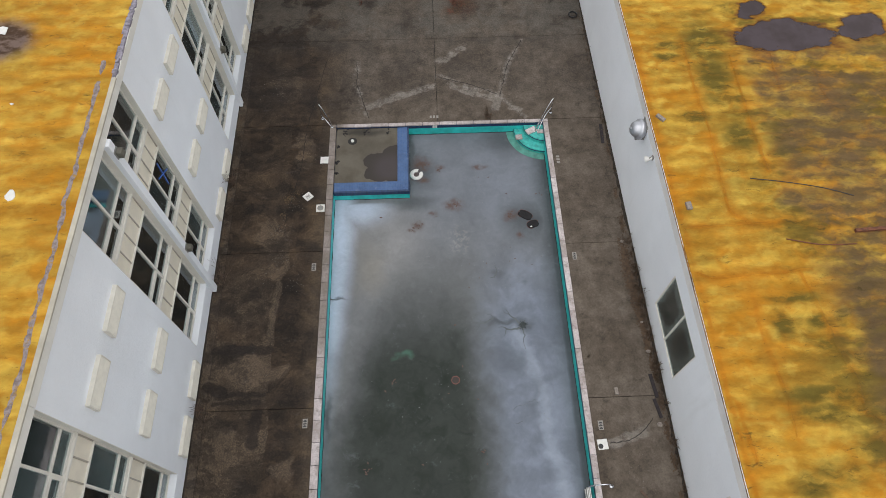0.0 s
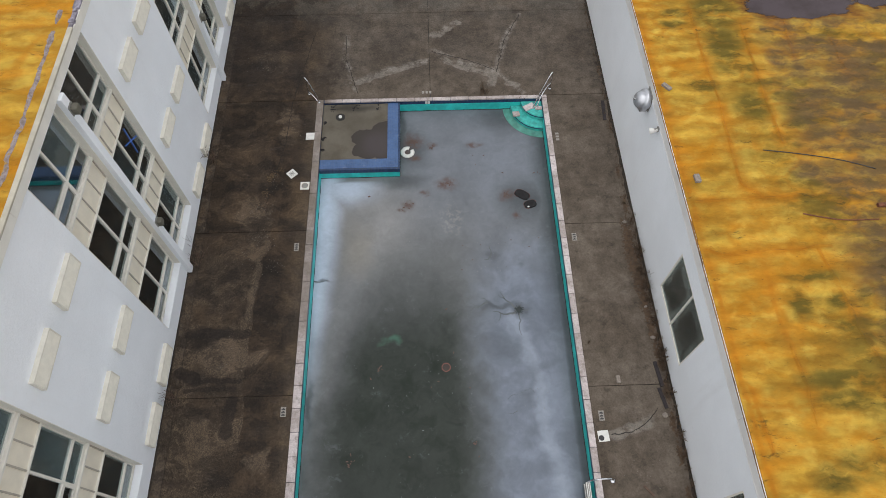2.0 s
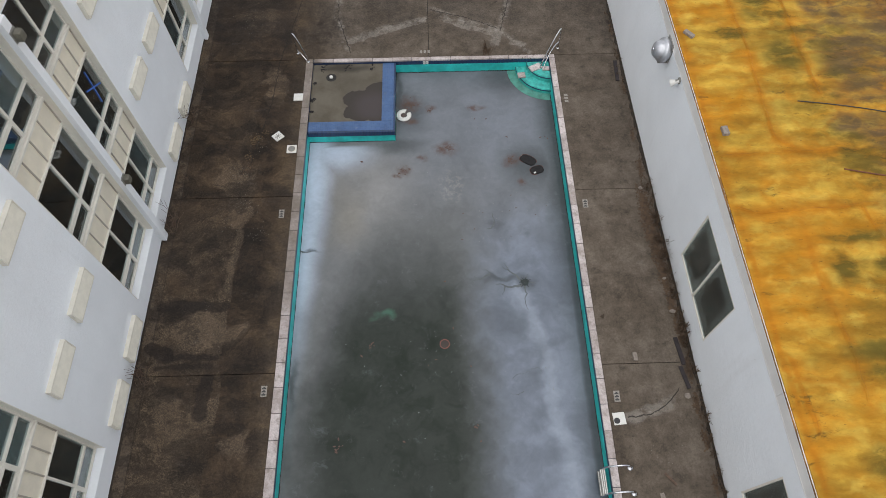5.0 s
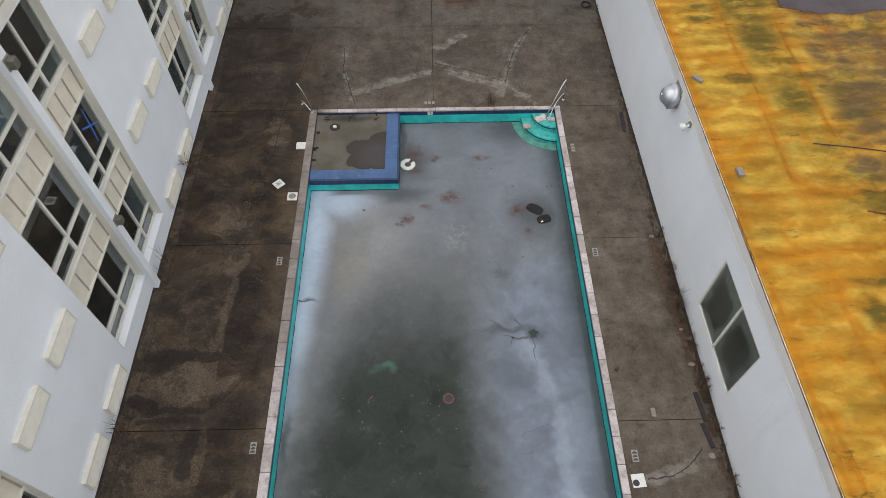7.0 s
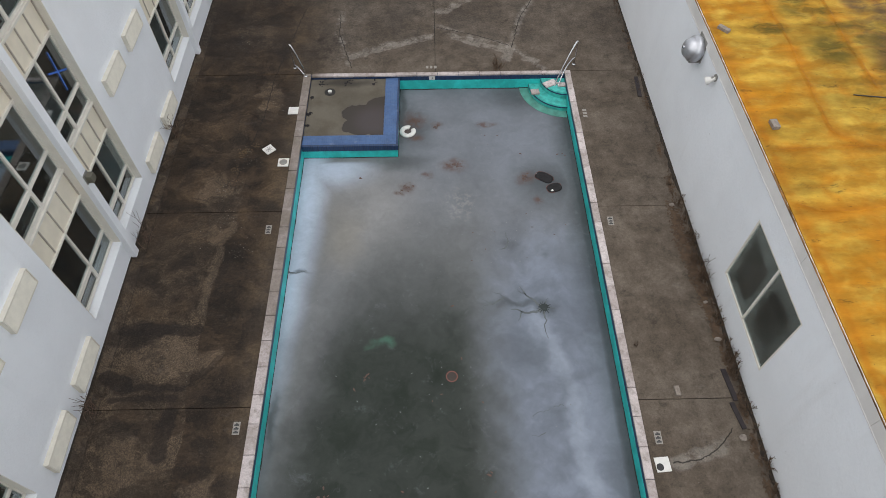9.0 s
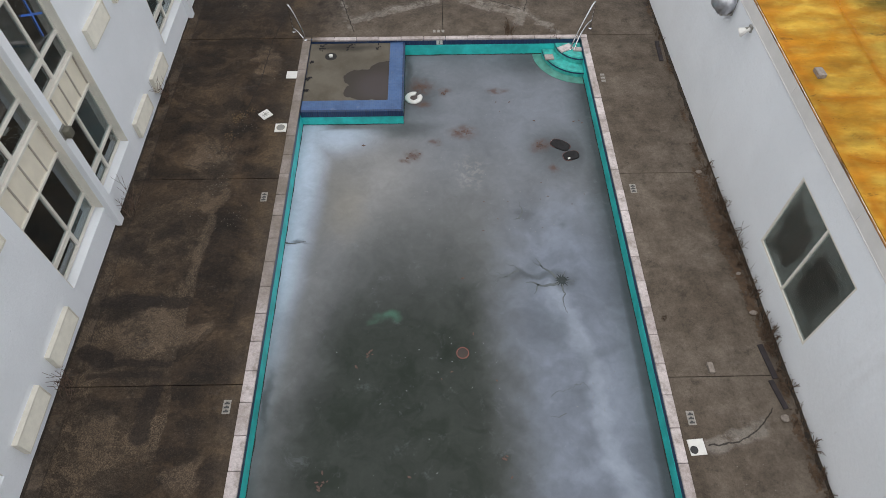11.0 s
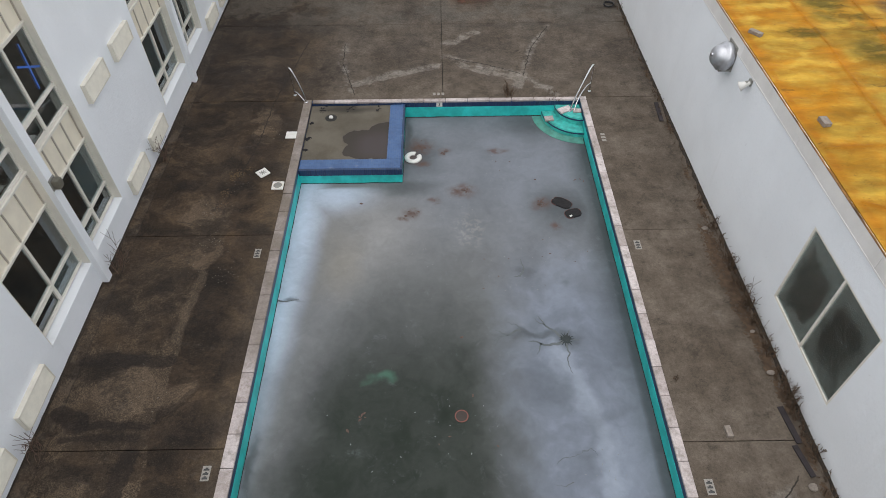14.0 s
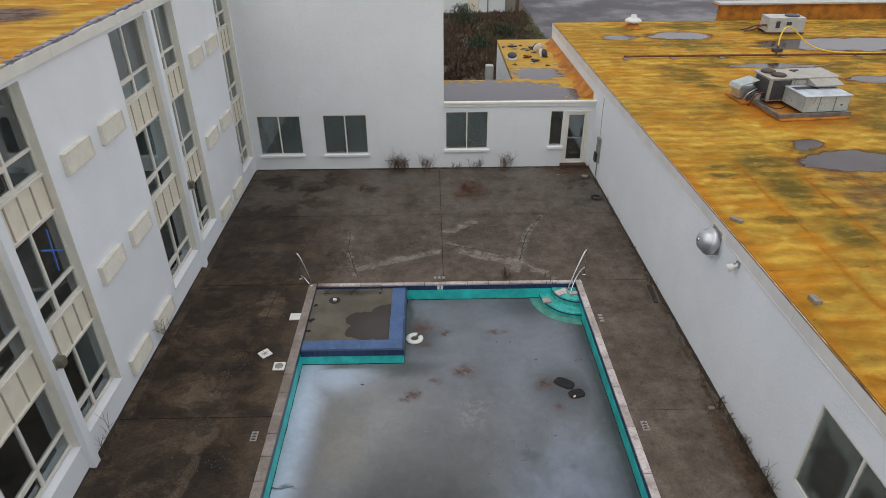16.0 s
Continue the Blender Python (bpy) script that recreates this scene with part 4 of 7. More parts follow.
while y < 14.6:
    mid = XL - 0.235 - 0.014 * max(0, y - 8) + 0.05 * noise.noise((0, y * 0.8, 0))
    a = mid - 0.050 - 0.065 * noise.noise((3, y * 2.6, 0)) - rnd.uniform(0, 0.03)
    b = mid + 0.050 + 0.065 * noise.noise((7, y * 2.6, 0)) + rnd.uniform(0, 0.02)
    row = None
    if b - a > 0.04:
        h = 8.10 + 0.012 * noise.noise((9, y * 4, 0))
        row = [tear.verts.new(p) for p in ((a, y, 8.075), (a + 0.012, y, h), ((a + b) / 2, y, h + 0.012), (b - 0.012, y, h), (b, y, 8.075))]
        if last and noise.noise((5, y * 1.1, 2)) > -0.5:
            for i in range(4):
                tear.faces.new((last[i], last[i + 1], row[i + 1], row[i]))
    last = row
    y += rnd.uniform(0.04, 0.09)
M_PEEL = peeled()
part("peeled_strip", tear, M_PEEL, fascia, "pale peeled membrane strip")

# --- the end block and its low link
end = bmesh.new()


def wall_with_holes(bm, x0, x1, z0, z1, ya, yb, holes):
    """A wall across the court with rectangular holes (x0, x1, z0, z1) right through it."""
    xs = sorted({x0, x1, *[h[0] for h in holes], *[h[1] for h in holes]})
    zs = sorted({z0, z1, *[h[2] for h in holes], *[h[3] for h in holes]})
    for a, b in zip(xs, xs[1:]):
        for c, d in zip(zs, zs[1:]):
            cx, cz = (a + b) / 2, (c + d) / 2
            if not any(h[0] < cx < h[1] and h[2] < cz < h[3] for h in holes):
                box(bm, a, b, ya, yb, c, d)
    bmesh.ops.remove_doubles(bm, verts=bm.verts, dist=0.0005)
    return bm


FW = ((-7.0, -5.22, 0.68, 2.36), (-4.33, -2.53, 0.68, 2.38))
FW2 = ((0.66, 2.42, 0.84, 2.46), (4.94, 5.50, 0.92, 2.46))
DOOR = (5.60, 6.48, 0.20, 2.42)
wall_with_holes(end, XL, XT, -0.3, 8.6, YF, YF + 0.3, FW)
box(end, XT - 0.3, XT, YF + 0.3, YF + 9, -0.3, 8.6)
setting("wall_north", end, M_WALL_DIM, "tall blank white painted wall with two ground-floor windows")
setting("roof_north", boxed(XL - 14, XT, YF, YF + 9, 8.6, 8.75), M_ROOF, "flat yellow roof of the end block", "roof")
link = bmesh.new()
wall_with_holes(link, XT + 0.004, XR - 0.004, -0.3, 2.66, YF + 0.004, YF + 0.30, (*FW2, DOOR))
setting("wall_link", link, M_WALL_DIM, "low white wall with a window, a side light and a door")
par = bmesh.new()
box(par, XT + 0.006, XR - 0.006, YF - 0.05, YF + 0.34, 2.66, 2.78, 0.01)
box(par, XT + 0.006, XR - 0.006, YF - 0.09, YF + 0.10, 2.78, 2.86, 0.01)
setting("trim_link", par, M_SOFFIT, "cream edge trim of the low link roof", "trim")
low = bmesh.new()
box(low, XT + 0.004, XR - 0.004, YF + 0.34, 31.05, 2.60, ROOF_LOW)
box(low, 3.75, XR - 0.004, 31.05, 38.6, 2.60, ROOF_LOW)
setting("roof_link", low, M_LOWROOF, "low flat roof under a wide grey rain puddle", "roof")
lw = bmesh.new()
box(lw, XT + 0.01, 3.75, 30.75, 31.04, -0.3, 2.60)
box(lw, 3.76, 4.0, 31.05, 38.58, -0.3, 2.60)
box(lw, 4.0, XR, 38.3, 38.58, -0.3, 2.60)
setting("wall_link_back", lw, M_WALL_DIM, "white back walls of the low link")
setting("floor_link", boxed(XL - 6, XR, YF + 0.3, YF + 5.2, -0.2, 0.02), M_CARPET, "dark floor behind the end windows", "floor")
setting("wall_link_inner", boxed(XL - 6, XT - 0.3, YF + 5.0, YF + 5.2, 0.02, 8.5), M_INTERIOR, "dim inner wall behind the end windows")
setting("ceiling_link", boxed(XL - 6, XT - 0.3, YF + 0.3, YF + 5.0, 2.6, 2.7), M_INTERIOR, "plain ceiling behind the end windows", "ceiling")


def flat_window(name, w, h, panes, label, group, sill=True, pane=None):
    """A plain fixed window in a wall that faces -y; local x along the wall, y into it."""
    ob = thing(name, label, "window", group)
    f = 0.042
    fr = bmesh.new()
    for a, b, c, d in ((0, w, 0, f), (0, w, h - f, h), (0, f, f, h - f), (w - f, w, f, h - f)):
        box(fr, a, b, 0.004, 0.07, c, d)
    part("window_frame", fr, M_FRAME, ob)
    for k in range(panes):
        a, b = f + (w - 2 * f) * k / panes, f + (w - 2 * f) * (k + 1) / panes
        if k:
            part("mullion", boxed(a - 0.025, a + 0.025, 0.002, 0.07, f, h - f, 0.005), M_FRAME, ob)
        p = part("pane", boxed(a + (0.025 if k else 0), b - (0.025 if k < panes - 1 else 0), 0.032, 0.040, f, h - f), pane or M_GLASS, ob)
        p.visible_shadow = False
    if sill:
        part("window_sill", boxed(-0.05, w + 0.05, -0.09, 0.03, -0.10, -0.005, 0.012), M_WALL, ob)
    return ob


for x0, x1, z0, z1 in FW + FW2[:1]:
    flat_window("window", x1 - x0, z1 - z0, 2, "two-pane grey window low in the end wall", "end windows", True, M_GREENGLASS).matrix_basis = pose(x0, YF, z0)
x0, x1, z0, z1 = FW2[1]
flat_window("side_light", x1 - x0, z1 - z0, 1, "narrow fixed side light beside the glazed door", "").matrix_basis = pose(x0, YF, z0)


def curtain(x0, x1, z0, z1, y):
    bm = bmesh.new()
    n = int((x1 - x0) / 0.04)
    rows = []
    for z in (z0, (z0 + z1) / 2, z1):
        rows.append([bm.verts.new((x0 + (x1 - x0) * i / n, y + 0.03 * math.sin(i * 1.25) + 0.01 * math.sin(i * 0.37), z)) for i in range(n + 1)])
    for a, b in zip(rows, rows[1:]):
        for i in range(n):
            bm.faces.new((a[i], a[i + 1], b[i + 1], b[i]))
    bmesh.ops.solidify(bm, geom=bm.faces[:], thickness=0.006)
    return tagged(part("curtain", bm, M_CURTAIN, None, "", True), "dull grey-green curtain hanging behind a window", "curtain", "curtains")


for a, b in ((-6.9, -6.45), (-5.75, -5.3), (-3.3, -2.5), (0.66, 1.5), (1.75, 2.5)):
    curtain(a, b, 0.03, 2.55, YF + 0.42)

# --- the low wing
RW = ((2.45, 4.92, 0.80, 2.80), (8.45, 10.92, 0.80, 2.80))
rw = bmesh.new()
ys = sorted({Y0, 37.9, *[v for h in RW for v in h[:2]]})
for a, b in zip(ys, ys[1:]):
    hole = next((h for h in RW if h[0] < (a + b) / 2 < h[1]), None)
    if hole:
        box(rw, XR, XR + 0.3, a, b, -0.3, hole[2])
        box(rw, XR, XR + 0.3, a, b, hole[3], 3.44)
    else:
        box(rw, XR, XR + 0.3, a, b, -0.3, 3.44)
bmesh.ops.remove_doubles(rw, verts=rw.verts, dist=0.0005)
setting("wall_east", rw, M_WALL, "white stucco wall of the single-storey wing")
flash = thing("roof_flashing", "pale metal flashing along the edge of the yellow roof", "flashing")
tagged(flash, kind="structure")
y = Y0
while y < 37.8:
    e = min(y + 3.05, 37.9)
    part("flashing_panel", boxed(XR - 0.022, XR + 0.30, y + 0.002, e - 0.002, 3.44, 3.775, 0.006), M_FLASH, flash)
    y = e
part("edge_strip", boxed(XR - 0.027, XR - 0.022, Y0, 37.9, 3.44, 3.462, 0.001), M_FLASH, flash)
rag = bmesh.new()
y = Y0
last = None
while y < 37.8:
    thick = 0.009 + 0.012 * noise.noise((1, y * 1.3, 0)) + 0.010 * noise.noise((2, y * 6, 0)) + (0.028 if 9.4 < y < 11.4 else 0.0) * rnd.random()
    b = XR + max(0.003, thick * 0.9) - 0.016
    h = 3.79 + 0.008 * noise.noise((4, y * 5, 0))
    row = [rag.verts.new(p) for p in ((XR - 0.0235, y, 3.768), (XR - 0.0235, y, h - 0.008), (b, y, h), (b + 0.004, y, 3.768))]
    if last:
        for i in range(3):
            rag.faces.new((last[i], last[i + 1], row[i + 1], row[i]))
    last = row
    y += rnd.uniform(0.06, 0.14)
part("rusty_edge", rag, plain("dark_rusty_edge", (0.22, 0.105, 0.028), 0.85, 0, 0.75, 2.2, 0.4), flash, "rusty brown roof edge")
rroof = bmesh.new()
box(rroof, XR + 0.02, XR + 40, Y0 - 0.3, 37.9, 3.50, ROOF_R)
roof_east = setting("roof_east", rroof, M_ROOF, "wide flat roof coated in streaked yellow foam", "roof")


def foam_seam(bm, x0, y0, x1, y1, seed, w=0.060, h=0.020):
    """A low wandering ridge where two lanes of foam overlap."""
    n = max(3, int(math.hypot(x1 - x0, y1 - y0) / 0.14))
    d = Vector((x1 - x0, y1 - y0, 0)).normalized()
    side = Vector((-d.y, d.x, 0))
    last = None
    for i in range(n + 1):
        t = i / n
        p = Vector((x0 + (x1 - x0) * t, y0 + (y1 - y0) * t, 0)) + side * (math.sin(math.pi * t) * (0.08 * noise.noise((seed, t * n * 0.25, 0)) + 0.035 * noise.noise((seed, t * n * 0.6, 3))))
        k = w * (0.75 + 0.6 * noise.noise((seed, t * n * 0.3, 7))) * min(1.0, 0.55 + 4 * t, 0.55 + 4 * (1 - t))
        row = [bm.verts.new(p + side * o * k + Vector((0, 0, ROOF_R + z))) for o, z in ((-1, -0.004), (-0.45, h * 0.7), (0.1, h), (0.6, h * 0.55), (1, -0.004))]
        if last:
            for j in range(4):
                bm.faces.new((last[j], last[j + 1], row[j + 1], row[j]))
        last = row


seams = bmesh.new()
SEAMS = (((8.72, 19.0), (8.66, 17.2), (8.71, 15.3), (8.6, 13.7), (8.56, 12.4), (8.98, 12.0)), ((10.16, 18.4), (10.08, 16.1), (10.05, 14.9), (10.07, 13.7)), ((11.53, 18.4), (11.37, 16.9)), ((12.71, 17.6), (12.79, 16.3)),
         ((7.14, 11.88), (9.0, 11.96), (11.5, 11.97)), ((7.14, 10.5), (7.5, 10.32), (8.3, 10.3), (10.3, 10.47)), ((9.95, 10.4), (10.17, 9.4), (10.2, 8.3), (10.46, 7.3), (10.35, 6.56), (10.8, 6.2)), ((8.49, 7.9), (8.57, 6.9), (8.5, 6.05)), ((7.34, 6.3), (7.37, 5.5)))
for k, line in enumerate(SEAMS):
    for j, (p, q) in enumerate(zip(line, line[1:])):
        foam_seam(seams, *p, *q, k * 3.7 + j)
part("raised_seams", seams, M_ROOF, roof_east, "low orange foam seams", True)
ew = bmesh.new()
box(ew, XR + 0.3, XR + 40, 37.6, 37.88, -0.3, 3.5)
box(ew, XR + 39.7, XR + 40, Y0, 37.6, -0.3, 3.5)
setting("wall_outer_east", ew, M_WALL_DIM, "outer walls of the single-storey wing")
setting("parapet_back", box(boxed(16.2, 46.9, 38.6, 39.0, 3.0, 4.42), 15.9, 46.9, 38.5, 39.1, 4.42, 4.5), M_ORANGE, "orange foam-coated parapet beyond the yellow roof", "wall")
setting("trim_parapet", boxed(16.0, 46.9, 38.4, 39.2, 4.5, 4.58), M_WHITEMETAL, "white metal cap of the orange parapet", "trim")
inn = bmesh.new()
box(inn, XR + 5.8, XR + 6.0, Y0, 27, -0.2, 3.5)
setting("wall_east_inner", inn, M_INTERIOR, "dim inner wall of the low wing")
setting("floor_east", boxed(XR + 0.3, XR + 5.8, Y0, 27, -0.2, 0.04), plain("red_brown_carpet", (0.34, 0.155, 0.105), 0.95, 0, 0.2, 2, 0.2), "red-brown floor inside the low wing", "floor")
for y0, y1, z0, z1 in RW:
    o = flat_window("window", y1 - y0, z1 - z0, 2, "two-pane fixed window with dull green glass", "low wing windows", False, M_HAZEGLASS)
    o.matrix_basis = pose(XR, y1, z0, 0, 0, -90)

# closing wall behind the camera
setting("wall_south", boxed(XL - 14, XR + 40, Y0 - 0.3, Y0, -0.3, 7.8), M_WALL_DIM, "plain white wall closing the court")

# --- pool: shell, ledge, steps, ice
px0, px1, py0, py1 = POOL
shell = bmesh.new()
box(shell, px0 - 0.2, px0, py0 - 0.2, py1 + 0.2, -2.2, -0.19)
box(shell, px1, px1 + 0.2, py0 - 0.2, py1 + 0.2, -2.2, -0.19)
box(shell, px0, px1, py1, py1 + 0.2, -2.2, -0.19)
box(shell, px0, px1, py0 - 0.2, py0, -2.2, -0.19)
box(shell, px0, px1, py0, py1, -2.4, -2.2)
setting("pool_shell", shell, M_TEAL, "teal painted concrete walls of the pool", "pool wall")
tiles = bmesh.new()
box(tiles, px0 - 0.2, px0 - 0.004, py0 - 0.2, py1 + 0.2, -0.19, -0.03)
box(tiles, px1 + 0.004, px1 + 0.2, py0 - 0.2, py1 + 0.2, -0.19, -0.03)
box(tiles, px0, px1, py1 + 0.004, py1 + 0.2, -0.19, -0.03)
box(tiles, px0, px1, py0 - 0.2, py0 - 0.004, -0.19, -0.03)
setting("pool_tile_band", tiles, M_NAVYTILE, "narrow navy waterline tiles under the coping", "pool tiles")
lx0, lx1, ly0, ly1 = LEDGE
lg = bmesh.new()
box(lg, lx0 + 0.002, lx1, ly0, ly1 - 0.002, -2.2, -0.24)
setting("pool_ledge", lg, M_TEAL, "teal wall of the filled shallow corner", "pool wall")
setting("floor_ledge", boxed(lx0 + 0.004, lx1 - 0.42, ly0 + 0.44, ly1 - 0.004, -0.24, -0.10), M_LEDGE, "stained concrete filling with a wet patch", "floor")
bt = bmesh.new()
box(bt, lx0 + 0.004, lx1 + 0.008, ly0 - 0.008, ly0 + 0.44, -0.24, -0.075, 0.012)
box(bt, lx1 - 0.42, lx1 + 0.008, ly0 + 0.44, ly1 - 0.004, -0.24, -0.075, 0.012)
setting("pool_tile_border", bt, M_BLUETILE, "blue mosaic tile border round the filled corner", "pool tiles")
nb = bmesh.new()
box(nb, lx0 + 0.004, lx1 + 0.02, ly0 - 0.016, ly0 + 0.06, -0.26, -0.068, 0.006)
box(nb, lx1 - 0.04, lx1 + 0.016, ly0 + 0.06, ly1 - 0.004, -0.26, -0.068, 0.006)
setting("pool_tile_edge", nb, M_NAVYTILE, "navy tile edge of the filled corner", "pool tiles")



def scum_shadow_line(bm, a, b, side):
    """A ragged dark strip where the ice meets a wall: scum the water left, with edge shadow built in."""
    a, b, side = Vector(a), Vector(b), Vector(side)
    n = int((b - a).length / 0.08)
    last = None
    for i in range(n + 1):
        p = a + (b - a) * i / n
        h = 0.016 + 0.022 * max(0.0, noise.noise(p * 1.7)) + 0.012 * noise.noise(p * 9)
        q = side * (0.006 + 0.03 * max(0.0, noise.noise(p * 2.3 + Vector((5, 0, 0)))))
        row = [bm.verts.new(v) for v in (p + Vector((0, 0, ICE + max(0.004, h))) + side * 0.0015, p + side * 0.005 + Vector((0, 0, ICE + 0.004)), p + q + side * 0.004 + Vector((0, 0, ICE + 0.0015)))]
        if last:
            for k in range(2):
                bm.faces.new((last[k], last[k + 1], row[k + 1], row[k]))
        last = row


scum = bmesh.new()
scum_shadow_line(scum, (px0, py0, 0), (px0, ly0, 0), (1, 0, 0))
scum_shadow_line(scum, (lx0, ly0, 0), (lx1, ly0, 0), (0, -1, 0))
scum_shadow_line(scum, (lx1, ly0, 0), (lx1, py1, 0), (1, 0, 0))
scum_shadow_line(scum, (lx1, py1, 0), (px1, py1, 0), (0, -1, 0))
scum_shadow_line(scum, (px1, py1, 0), (px1, py0, 0), (-1, 0, 0))
setting("trim_waterline", scum, plain("black_scum_and_shadow", (0.022, 0.026, 0.022), 0.7, 0, 0.4, 9, 0.3), "ragged black scum and shadow line where ice meets the pool walls", "waterline")

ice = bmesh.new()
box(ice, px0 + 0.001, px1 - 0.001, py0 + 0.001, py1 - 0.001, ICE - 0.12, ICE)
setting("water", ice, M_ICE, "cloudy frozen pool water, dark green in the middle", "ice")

# ---------------------------------------------------------------- things on the tall wing
def wall_vent():
    """Louvred sleeve of a room heater. Local: x out of the wall, y along it, z up."""
    ob = thing("wall_vent", "cream louvred metal vent box fixed to the white wall", "vent", "wall vents")
    w, h, d = 1.12, 0.46, 0.10
    lip = 0.022
    c = bmesh.new()
    box(c, -0.02, d, 0, w, 0, lip)
    box(c, -0.02, d, 0, w, h - lip, h)
    box(c, -0.02, d, 0, lip, lip, h - lip)
    box(c, -0.02, d, w - lip, w, lip, h - lip)
    part("casing", c, M_VENT, ob)
    # dark grey here puts the shade between the slats into the panel's colour
    part("inner_panel", boxed(-0.02, d - 0.055, lip + 0.001, w - lip - 0.001, lip + 0.001, h - lip - 0.001), M_GREYMETAL, ob, "dark inner panel")
    n = 8
    for k in range(n):
        z = lip + (h - 2 * lip) * (k + 0.5) / n
        s = box(bmesh.new(), -0.022, 0.022, lip + 0.001, w - lip - 0.001, -0.004, 0.004, 0, pose(d - 0.019, 0, z, 0, 58, 0))
        part("louvre", s, M_VENT, ob)
    return ob


vent = None
for s in BAYS[1:5]:
    for o in (4.78, 6.45):
        for z in (0.34, 3.02, 5.70):
            m = pose(XL + 0.004, s + o - 0.10, z - 0.05)
            if vent is None:
                vent = wall_vent()
                vent.matrix_basis = m
            else:
                copy_thing(vent, m)


def bulkhead_lamp(y, z):
    ob = thing("bulkhead_lamp", "small grey weathered lamp box fixed to a wall fin", "lamp", "bulkhead lamps", (XL + 0.142, y, z))
    part("back_plate", boxed(0, 0.02, -0.11, 0.11, -0.13, 0.13, 0.008), M_GREYMETAL, ob)
    b = bmesh.new()
    box(b, 0.02, 0.16, -0.09, 0.09, -0.10, 0.10, 0.03)
    housing = part("housing", b, M_LAMPBOX, ob)
    part("lens", boxed(0.03, 0.13, -0.07, 0.07, -0.115, -0.095, 0.006), M_WHITEPL, housing, "cloudy plastic lens")
    return ob


for s in BAYS[2:5]:
    bulkhead_lamp(s + 2.24, 2.86)
bulkhead_lamp(BAYS[3] + 2.24, 7.45)


def room_curtain(y0, y1, storey):
    bm = bmesh.new()
    n = max(8, int((y1 - y0) / 0.05))
    z0, z1 = (0.03, 2.69, 5.35)[storey], (2.48, 5.14, 7.70)[storey]
    rows = [[bm.verts.new((WX - 0.35 + 0.035 * math.sin(i * 1.15) + 0.012 * math.sin(i * 0.31), y0 + (y1 - y0) * i / n, z)) for i in range(n + 1)] for z in (z0, (z0 + z1) / 2, z1)]
    for a, b in zip(rows, rows[1:]):
        for i in range(n):
            bm.faces.new((a[i], a[i + 1], b[i + 1], b[i]))
    bmesh.ops.solidify(bm, geom=bm.faces[:], thickness=0.018)
    return tagged(part("curtain", bm, M_CURTAIN, None, "", True), "pale grey-green curtain hanging in an empty room", "curtain", "curtains")


room_curtain(18.1, 19.5, 2)
room_curtain(20.6, 22.1, 2)
room_curtain(10.2, 11.2, 2)
room_curtain(20.5, 22.0, 1)
room_curtain(19.0, 20.1, 1)
room_curtain(10.3, 10.9, 1)
room_curtain(26.0, 27.4, 2)
room_curtain(26.2, 27.4, 1)
room_curtain(18.2, 19.0, 0)
tape = thing("tape_cross", "blue tape cross stuck to a window pane", "tape", "", (WX - 0.031, 13.84, 4.45))
for a, l in ((86, 0.46), (-30, 0.36)):
    part("tape_strip", box(bmesh.new(), -0.006, -0.002 + a * 0.00002, -l, l, -0.02, 0.02, 0, pose(0, 0, 0, a, 0, 0)), M_BLUEPAINT, tape)


def office_chair(y, z, x):
    ob = thing("armchair", "dark upholstered armchair abandoned in an empty room", "chair", "armchairs", (x, y, z), 70)
    part("seat", boxed(-0.35, 0.35, -0.35, 0.35, 0.22, 0.45, 0.06), M_BLACK, ob)
    part("backrest", boxed(-0.36, 0.36, 0.28, 0.44, 0.30, 0.95, 0.06), M_BLACK, ob)
    for sx in (-0.40, 0.40):
        part("armrest", boxed(sx - 0.06, sx + 0.06, -0.33, 0.36, 0.10, 0.62, 0.04), M_BLACK, ob)
    for sx in (-0.3, 0.3):
        for sy in (-0.28, 0.28):
            part("leg", rod(bmesh.new(), (sx, sy, 0), (sx, sy, 0.23), 0.025), M_RUST, ob)
    return ob


office_chair(11.2, 0.03, -8.9)
office_chair(13.4, 0.03, -9.3)


def torn_patch(x, y, r, seed):
    rr = random.Random(seed)
    bm = bmesh.new()
    n = 11
    top = [bm.verts.new((r * rr.uniform(0.6, 1.1) * math.cos(k * 6.283 / n) * 0.8, r * rr.uniform(0.6, 1.1) * math.sin(k * 6.283 / n), rr.uniform(0.006, 0.03))) for k in range(n)]
    f = bm.faces.new(top)
    g = bmesh.ops.extrude_face_region(bm, geom=[f])
    for v in g["geom"]:
        if isinstance(v, bmesh.types.BMVert):
            v.co.z = 0.0
    ob = part("litter_scrap", bm, M_WHITEPL)
    ob.matrix_basis = pose(x, y, 8.095, 0, 0, 20 * seed)
    return tagged(ob, "torn white scrap lying on the yellow roof", "litter", "roof litter")


torn_patch(-8.78, 10.77, 0.16, 1)
torn_patch(-10.35, 15.65, 0.18, 2)
torn_patch(-9.46, 13.28, 0.05, 3)

# ---------------------------------------------------------------- things on the low wing's wall
dome = thing("dome_lamp", "large silver dome lamp on a bracket high on the wall", "lamp", "", (XR, 15.91, 3.18))
ax = pose(0.09, 0, -0.01, 0, -78, 0) @ Matrix.Scale(0.97, 4)
dome_shell = part("dome", lathe(bmesh.new(), [(0.05, 0.57), (0.12, 0.56), (0.20, 0.52), (0.25, 0.45), (0.265, 0.38), (0.27, 0.36), (0.33, 0.34), (0.345, 0.28), (0.33, 0.20), (0.27, 0.13), (0.16, 0.09)], 28, ax), M_ALU, dome, "", True)
part("nose_cap", lathe(bmesh.new(), [(0.002, 0.60), (0.03, 0.60), (0.05, 0.565)], 14, ax), M_CHROME, dome_shell, "", True)
